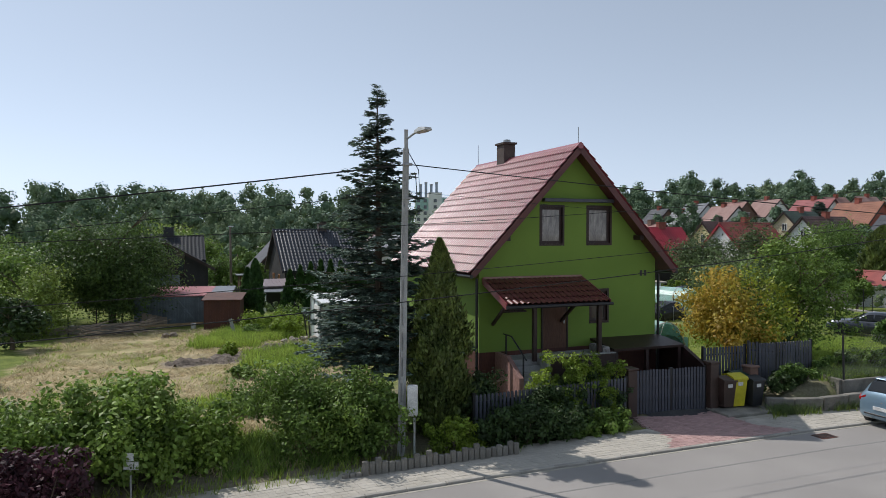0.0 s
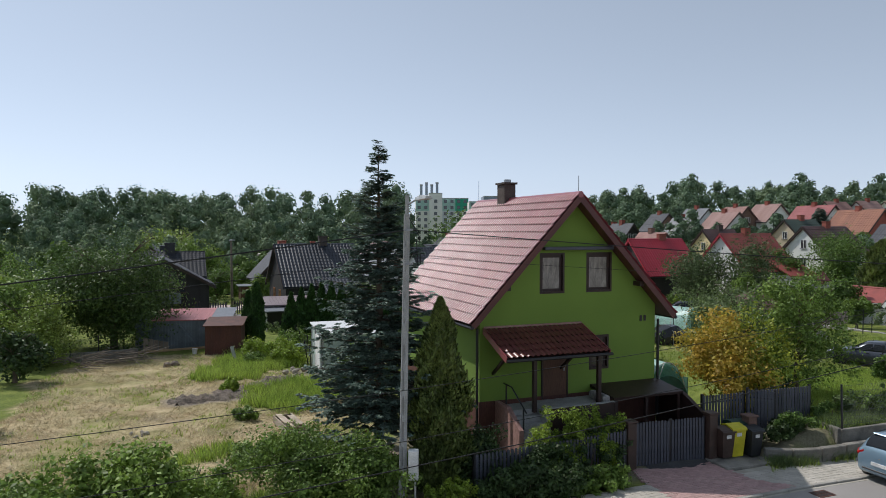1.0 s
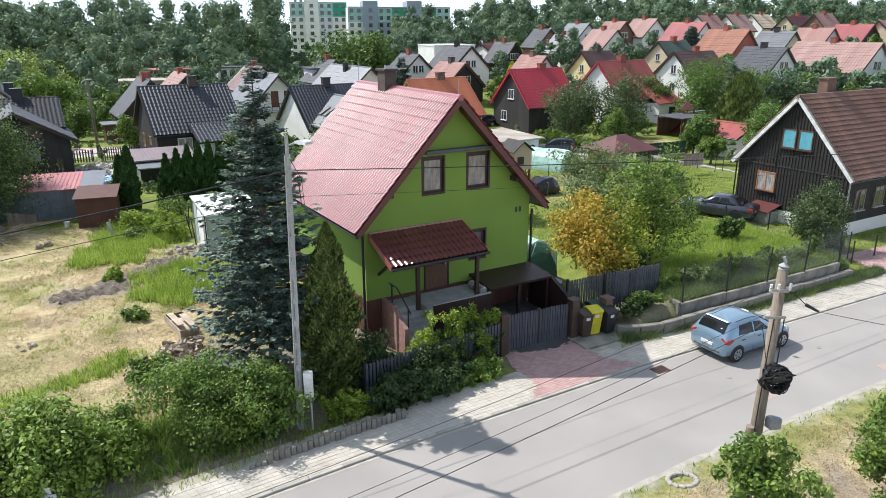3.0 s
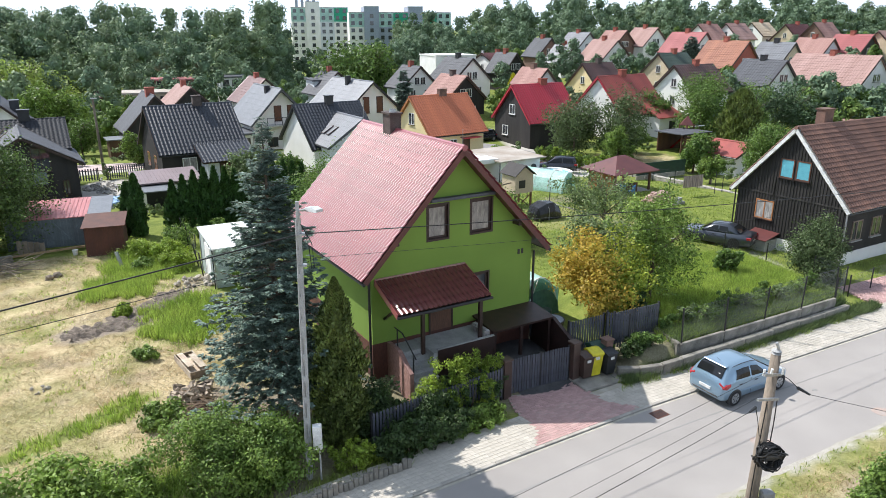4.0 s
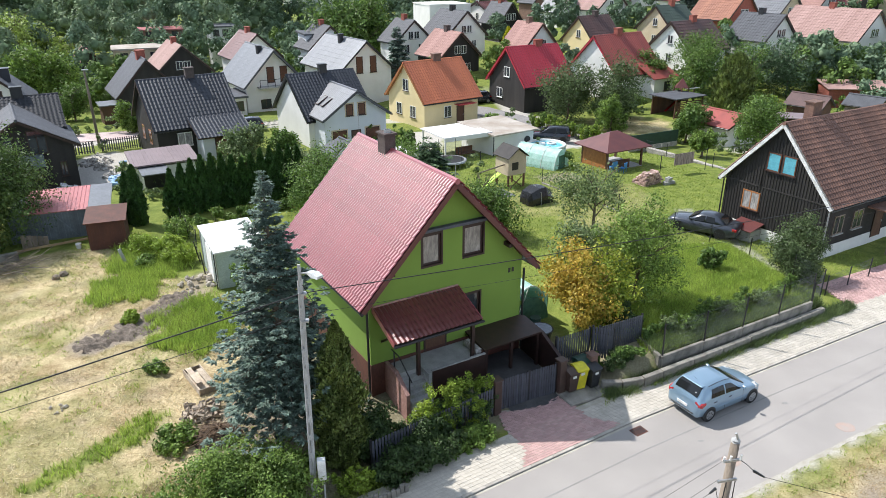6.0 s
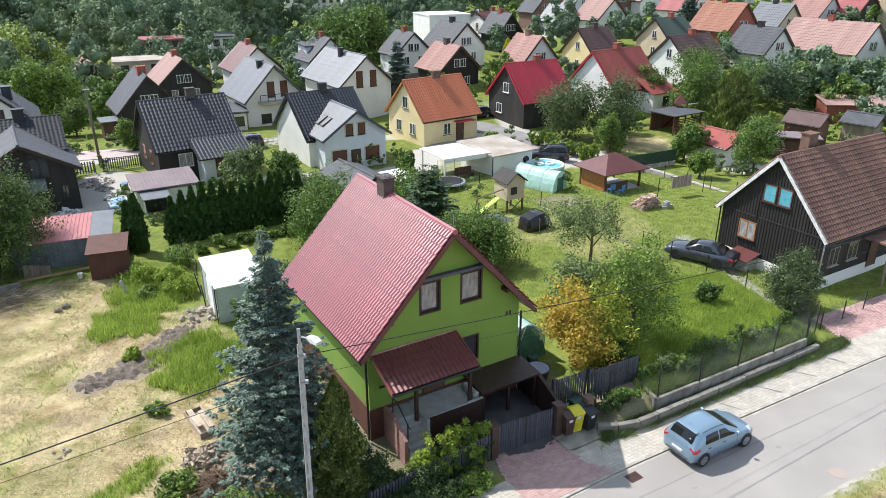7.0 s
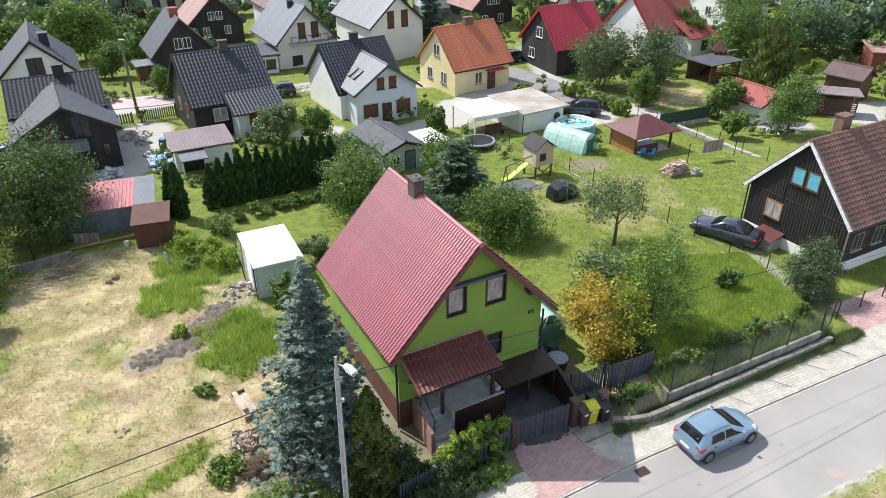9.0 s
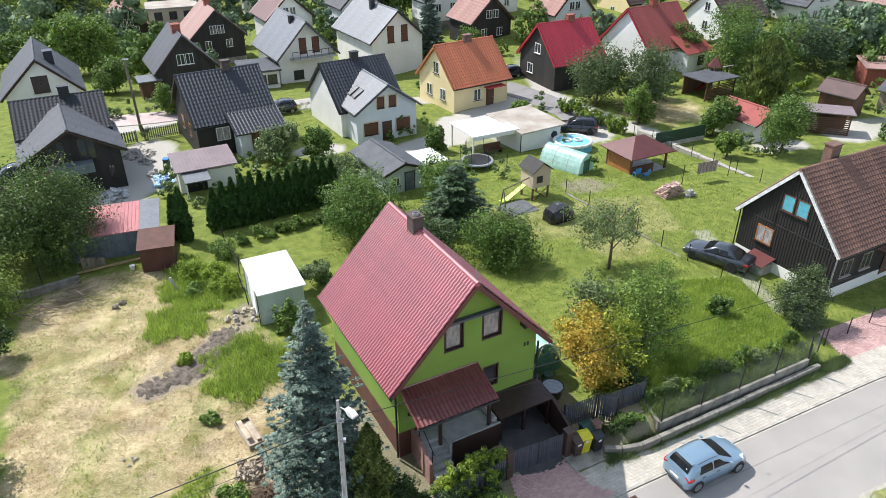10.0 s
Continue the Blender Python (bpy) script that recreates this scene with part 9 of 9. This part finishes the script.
# ---- apartment blocks ----
def apartments(x, y, turn, bays, storeys, mats, label, base):
    """A slab block: bays of flats with stair towers, each window with its own pane."""
    t = thing("apartment_building", place(x, y, base, turn), label, "apartment building")
    H, cell = 2.8, 6.0
    wm = bpy.data.meshes.new("window")
    bm = box(-0.7, 0.7, -0.05, 0.0, 0.0, 1.4)
    box(-0.8, 0.8, -0.12, 0.0, -0.1, -0.02, bm=bm)
    bm.to_mesh(wm)
    bm.free()
    wm.materials.append(M_glass)
    for b in range(bays):
        mat = mats[b % len(mats)]
        tower = b % 3 == 1
        h = storeys * H + (2.2 if tower else 0)
        d = -1.2 if tower else 0
        part("wall", box(b * cell + 0.005, (b + 1) * cell - 0.005, d, 12, -4, h), mat, t)
        part("roof", box(b * cell, (b + 1) * cell, d - 0.1, 12, h, h + 0.3), M_greyconc, t)
        if not tower:
            part("panel_band", box(b * cell + 0.02, (b + 1) * cell - 0.02, -0.06, -0.004, h - 2 * H, h - 0.1), M_greenpanel if b % 2 else M_mintpanel, t)
        for s in range(storeys):
            for u in ((1.5, 4.5) if not tower else (3.0,)):
                o = new("window", wm)
                o.parent = t
                o.location = (b * cell + u, d - 0.07, s * H + 0.9)
    return t


apartments(-12.6, 318, 4, 4, 8, (M_white, M_white, M_palegrey), "white panel apartment block with mint bands", -0.5)
apartments(11.0, 299, 2, 7, 7, (M_white, M_slate, M_slate), "slate-blue panel apartment block with emerald bands", 0.0)
for i in range(4):
    s = thing("chimney_stack", place(-11 + i * 2.6, 345, 0), "slim dark rooftop chimney behind the flats", "chimney", "stacks behind the flats")
    part("shaft", rod([(0, 0, 0), (0, 0, 29.5 + (i % 2))], [0.75, 0.65], 8), M_slate, s)
    part("rim", rod([(0, 0, 29.4 + (i % 2)), (0, 0, 30 + (i % 2))], 0.8, 8), M_greyconc, s)


# ---- trees between the houses ----
def ball():
    bm = bmesh.new()
    bmesh.ops.create_icosphere(bm, subdivisions=1, radius=1)
    v = np.array([q.co[:] for q in bm.verts])
    f = np.array([[q.index for q in p.verts] for p in bm.faces])
    bm.free()
    return v, f


BALL_V, BALL_F = ball()


def far_trees(name, label, mat, spots, seed, quads=760, size=0.56, lobes=11):
    """Many distant trees in one object: lobed crowns, each lobe a dense shell of outward leaf sprays over a dark core."""
    rng = np.random.default_rng(seed)
    V, F, n0 = [], [], 0
    for x, y, h, w in spots:
        z = ground_z(x, y)
        k = lobes
        tall = np.clip((np.arange(k) + 0.5) / k + 0.08 * rng.normal(size=k), 0.04, 0.97)
        girth = np.sqrt(np.clip(1 - (2 * tall - 0.85) ** 2, 0.05, 1)) * (0.75 + 0.35 * rng.random(k))
        a = np.arange(k) * 2.4 + rng.random() * 6.28
        r = (0.17 + 0.09 * rng.random(k)) * (0.6 * w + 0.3 * h) * (1.15 - 0.35 * tall)
        off = np.maximum(0.0, 0.5 * w * girth - 0.7 * r)
        c = np.stack([x + np.cos(a) * off, y + np.sin(a) * off, z + r * 0.6 + (h - 1.5 * r) * tall], 1)
        for cc, rr in zip(c, r):
            v = cc + BALL_V * (rr * (0.42 + 0.2 * rng.random((len(BALL_V), 1))))
            v[:, 2] = np.maximum(v[:, 2], z + 0.1)
            V.append(v)
            F.append(BALL_F + n0)
            n0 += len(v)
        m = max(4, quads // k)
        d = rng.normal(size=(k * m, 3))
        d[:, 2] = np.where(d[:, 2] < -0.5, -d[:, 2], d[:, 2])
        d /= np.linalg.norm(d, axis=1)[:, None]
        rad = np.repeat(r, m) * (0.66 + 0.46 * rng.random(k * m))
        p = np.repeat(c, m, 0) + d * rad[:, None]
        if h > 9:
            keep = p[:, 2] > z + 0.3 * h
            d, p = d[keep], p[keep]
        n_q = len(p)
        nrm = d + rng.normal(size=d.shape) * 0.42
        nrm /= np.linalg.norm(nrm, axis=1)[:, None]
        t1 = np.cross(nrm, rng.normal(size=d.shape))
        t1 /= np.linalg.norm(t1, axis=1)[:, None]
        t2 = np.cross(nrm, t1)
        sz = (size * (0.55 + 0.05 * w) * (0.55 + 0.9 * rng.random(n_q)))[:, None]
        v = np.stack([p - t1 * sz * 0.62, p + t2 * sz * 0.42 - nrm * sz * 0.15, p + t1 * sz * 0.62, p - t2 * sz * 0.42 - nrm * sz * 0.15], 1).reshape(-1, 3)
        v[:, 2] = np.maximum(v[:, 2], z + 0.05)
        f = np.arange(n_q * 4).reshape(-1, 4)
        V.append(v)
        F.append(np.concatenate([f[:, :3], f[:, [0, 2, 3]]]) + n0)
        n0 += len(v)
    return tagged(part(name, mesh_np(name, np.concatenate(V), np.concatenate(F)), mat), label, "trees", kind="stuff")


def free(x, y, r):
    return all(math.hypot(x - hx, y - hy) > r + hr for hx, hy, hr in HOMES)


rng = np.random.default_rng(99)
woodA, woodB, woodC = [], [], []
# the wood beyond the left-hand houses, low at its edge and tall behind
for i in range(210):
    x = -150 + 138 * rng.random()
    y = 116 + 150 * rng.random() ** 1.3
    if not free(x, y, 3) or (x > -32 and y < 128) or (x > -24 and 128 < y < 158) or math.hypot(x + 30, y - 146) < 10:
        continue
    h = 8 + 4 * rng.random() + 14 * smooth(135, 190, y)
    (woodA, woodB, woodA)[i % 3].append((x, y, h, (5 + 4 * rng.random()) * (0.8 + 0.03 * h)))
for x, y, h, w in ((-33, 143, 9.4, 6), (-28, 142, 9.2, 6), (-24, 144, 10.5, 6), (-20, 143, 10.2, 6), (-15, 145, 10.5, 7), (0.5, 117.3, 5.0, 4.5), (-3.5, 117.3, 5.6, 4.5), (-10, 140, 7.0, 6), (-5, 146, 8.0, 7), (0, 150, 8.0, 7), (-31, 113, 2.2, 3), (-27, 113.5, 2.4, 3), (-35, 116, 4.5, 4.5), (-13, 128, 5.5, 5), (-4, 130, 6, 6)):
    woodA.append((x, y, h, w))
for x, y, h, w in ((42.0, 126, 9.5, 4.2), (38.0, 124, 7.5, 4.0), (45.5, 128, 8.5, 5), (66.5, 86.5, 8.2, 7.5), (71, 86, 6.8, 6), (92, 90, 6.5, 7), (62, 130, 7, 6), (53, 124, 6, 5), (32, 128, 6, 5), (47, 120, 5.5, 4.5)):
    woodA.append((x, y, h, w))
# the wood on the ridge
for i in range(150):
    x = 22 + 300 * rng.random()
    y = 205 + 75 * rng.random() + max(0, 60 - x) * 0.3
    h = 12 + 6 * rng.random()
    (woodA, woodA, woodB)[i % 3].append((x, y, h, 8 + 5 * rng.random()))
for i in range(44):
    x, y = -30 + 70 * rng.random(), 178 + 75 * rng.random()
    woodA.append((x, y, 7 + 4 * rng.random(), 6 + 3 * rng.random()))
for i in range(44):
    woodA.append((20 + 5 * i + 2 * rng.random(), 190 + 8 * rng.random() + 0.05 * i, 8 + 5 * rng.random(), 8))
# gardens between the upper houses
for i in range(210):
    x, y = -12 + 160 * rng.random(), 100 + 92 * rng.random()
    if free(x, y, 2.2) and not (x < 20 and y < 108) and -0.3 * y < x:
        woodC.append((x, y, 2.6 + 3.2 * rng.random(), 3 + 3 * rng.random()))
for i in range(40):
    x, y = -75 + 60 * rng.random(), 98 + 26 * rng.random()
    if free(x, y, 3.0):
        woodC.append((x, y, 4 + 4 * rng.random(), 4 + 4 * rng.random()))
for i in range(40):
    x, y = -90 + 55 * rng.random(), 52 + 50 * rng.random()
    if free(x, y, 4.0) and x < -42:
        woodC.append((x, y, 4 + 5 * rng.random(), 5 + 4 * rng.random()))
for i in range(45):
    x, y = 60 + 60 * rng.random(), 52 + 40 * rng.random()
    if free(x, y, 3.0):
        woodC.append((x, y, 3 + 4 * rng.random(), 4 + 3 * rng.random()))
# thick belt of trees below the slope's houses
for x, y, h, w in ((50, 88, 4.8, 5), (55, 87, 5.2, 6), (59.5, 88, 5.6, 6.5), (64, 87, 6.0, 7), (68, 90, 5.4, 6), (72.5, 88, 5.8, 7), (77, 89, 5.6, 7), (82, 90, 6.0, 7), (62, 93, 4.6, 6), (74, 94, 4.6, 6), (54, 93, 4.2, 5), (87, 92, 6.0, 7), (46, 93, 3.6, 4.5), (93, 95, 6.5, 8), (44, 104, 4.4, 5), (57, 103, 4.4, 5), (63, 105, 5.2, 5.5), (66, 110, 5, 5), (80, 108, 5.2, 6), (29, 110, 4.2, 4.5), (38, 103, 4.0, 4.5), (47, 108, 4.5, 4.5), (92, 108, 6, 7), (67, 82, 6, 7), (75, 82, 6, 7), (84, 83, 6.5, 7)):
    woodC.append((x, y, h, w))
woodC = [q for q in woodC if math.hypot(q[0] - 43, q[1] - 87) > 5.5]
woodA, woodB, woodC = ([q for q in w if -0.66 * q[1] - 6 < q[0] < 0.95 * q[1] + 8] for w in (woodA, woodB, woodC))
# the woods carry their haze in the leaf colour
far_trees("woodland", "dense broad-leaved woodland behind the estate, leaves tinted for haze", L_hazeforestA, woodA, 1)
far_trees("woodland", "lighter broad-leaved woodland behind the estate, leaves tinted for haze", L_hazeforestB, woodB, 2)
bushes = []
for i in range(420):
    x, y = (-34 + 56 * rng.random(), 52 + 46 * rng.random()) if i % 5 < 3 else (28 + 45 * rng.random(), 56 + 46 * rng.random())
    if math.hypot(x - 43, y - 87) > 5 and free(x, y - 2, 0.5) and free(x + 3, y + 1, -1.5) and cover(x, y)[2] < 0.1 and not (-12 < x < 6 and y < 58) and noise.noise((x * 0.12, y * 0.12, 4.4)) > -0.1:
        bushes.append((x, y, 0.8 + 1.6 * rng.random(), 0.9 + 1.6 * rng.random()))
far_trees("garden_shrubs", "small shrubs and perennials in the back gardens", L_canopy, bushes[::2], 7, 120, 0.34, 4)
far_trees("garden_shrubs", "small grey-green shrubs in the back gardens", L_grey, bushes[1::2], 8, 120, 0.34, 4)
far_trees("garden_trees", "distant garden trees between the estate houses, leaves tinted for haze", L_hazeforestA, woodC[::2], 3, 600, 0.47, 10)
far_trees("garden_trees", "distant light green garden trees between the houses", L_canopy, woodC[1::2], 4, 600, 0.47, 10)

tree("lime_tree", 6.8, 127.0, 13.0, 12.5, L_garden, "broad light green lime tree among the houses", 401, 260, 60, 0.4, trunk=0.15, r=0.3)
tree("willow_tree", -55.0, 141.0, 13, 16, L_willow, "large yellow-green willow at the wood's edge", 402, 240, 60, 0.4, trunk=0.1, r=0.3)
tree("round_tree", -37.6, 106.0, 8.6, 7.0, L_hedge, "rounded light green tree beyond the roofs", 403, 200, 60, 0.25, trunk=0.12)
SPOTS = [("orchard_tree", 27.6, 76.0, 7.6, 8.6, L_greydark), ("orchard_tree", 32.2, 74.8, 8.4, 8.2, L_greydark), ("orchard_tree", 30.2, 69.6, 4.6, 3.6, L_hedge), ("orchard_tree", 35.6, 78.5, 3.2, 3.6, L_garden), ("cherry_tree", 40.4, 58.9, 5.6, 5.8, L_garden), ("cherry_tree", 36.4, 64.9, 4.2, 4.0, L_garden), ("cherry_tree", 34.7, 58.5, 2.7, 2.3, L_hedge), ("walnut_tree", 47.5, 84.0, 7.6, 7.0, L_garden), ("walnut_tree", 54.5, 84.0, 7.6, 8.0, L_garden), ("walnut_tree", 61.0, 84.5, 8.0, 8.5, L_pine), ("walnut_tree", 51.0, 90.0, 7.5, 8.0, L_garden), ("walnut_tree", 43.5, 89.5, 5.5, 5.0, L_garden), ("cherry_tree", 57.5, 57.5, 2.6, 3.0, L_garden), ("cherry_tree", 59.5, 63.5, 2.6, 3.2, L_hedge), ("orchard_tree", 17.8, 72.4, 2.2, 2.2, L_hedge), ("orchard_tree", 7.6, 64.4, 2.6, 2.2, L_garden), ("orchard_tree", 6.4, 51.2, 4.4, 4.6, L_garden), ("orchard_tree", -7.0, 62.6, 4.0, 4.4, L_grey), ("orchard_tree", -3.6, 63.6, 3.4, 3.6, L_garden), ("orchard_tree", -20.5, 80.0, 3.6, 3.8, L_hedge), ("orchard_tree", -15.0, 83.5, 4.4, 4.4, L_hedge), ("orchard_tree", 16.5, 96.0, 4.6, 5.0, L_garden), ("orchard_tree", 31.5, 97.0, 5.6, 5.6, L_garden), ("orchard_tree", -30.0, 92.0, 5.0, 6.0, L_garden), ("orchard_tree", -27.0, 47.5, 5.0, 5.5, L_hedge), ("orchard_tree", -34.0, 55.0, 6.0, 6.0, L_garden), ("orchard_tree", -40.0, 63.0, 6.5, 6.5, L_hedge), ("orchard_tree", -36.0, 41.0, 4.5, 5.0, L_hedge)]
for i, (nm, x, y, h, w, mt) in enumerate(SPOTS):
    tree(nm, x, y, h, w * 0.8, mt, "leafy green tree in a back garden", 500 + i, 190 if nm == "cherry_tree" or mt is L_greydark else 120, 54, 0.16 if y > 60 else 0.13, trunk=0.12, low=-0.95)
conifer_column("cypress_tree", 47.0, 74.4, 7.6, 2.0, L_thuja, "tall broad green conifer beside the garden house", 601, n=16000, size=0.2, power=0.5)
spruce("blue_spruce", 11.4, 104.5, 9.2, 2.5, L_spruce, "blue spruce between the houses", 602, whorls=20, dens=0.7, size=0.22)
spruce("blue_spruce", 70.5, 131.0, 7.5, 3.0, L_spruce, "large blue spruce between the houses", 603, whorls=18, dens=0.5, size=0.35)
conifer_column("cypress_tree", 31.0, 116.0, 4.2, 0.9, L_yellow, "golden conifer beside a house", 604, n=6000, size=0.22)
for i, (hx, hy) in enumerate(((46.8, 74.6), (49.2, 75.6), (51.6, 76.6), (54.0, 77.6))):
    shrub("clipped_hedge", hx, hy, 1.4, 0.7, 1.9, L_bright, "bright green clipped garden hedge", 620 + i, 60, 50, 0.16, 22, group="long hedge")
for i, (hx, hy) in enumerate(((33.0, 80.5), (36.0, 81.5), (39.0, 82.5), (33.5, 88.5))):
    shrub("garden_shrub", hx, hy, 1.5, 0.9, 1.3, L_garden, "leafy border shrubs before a house", 640 + i, 50, 50, 0.16, 22)

build_paving()
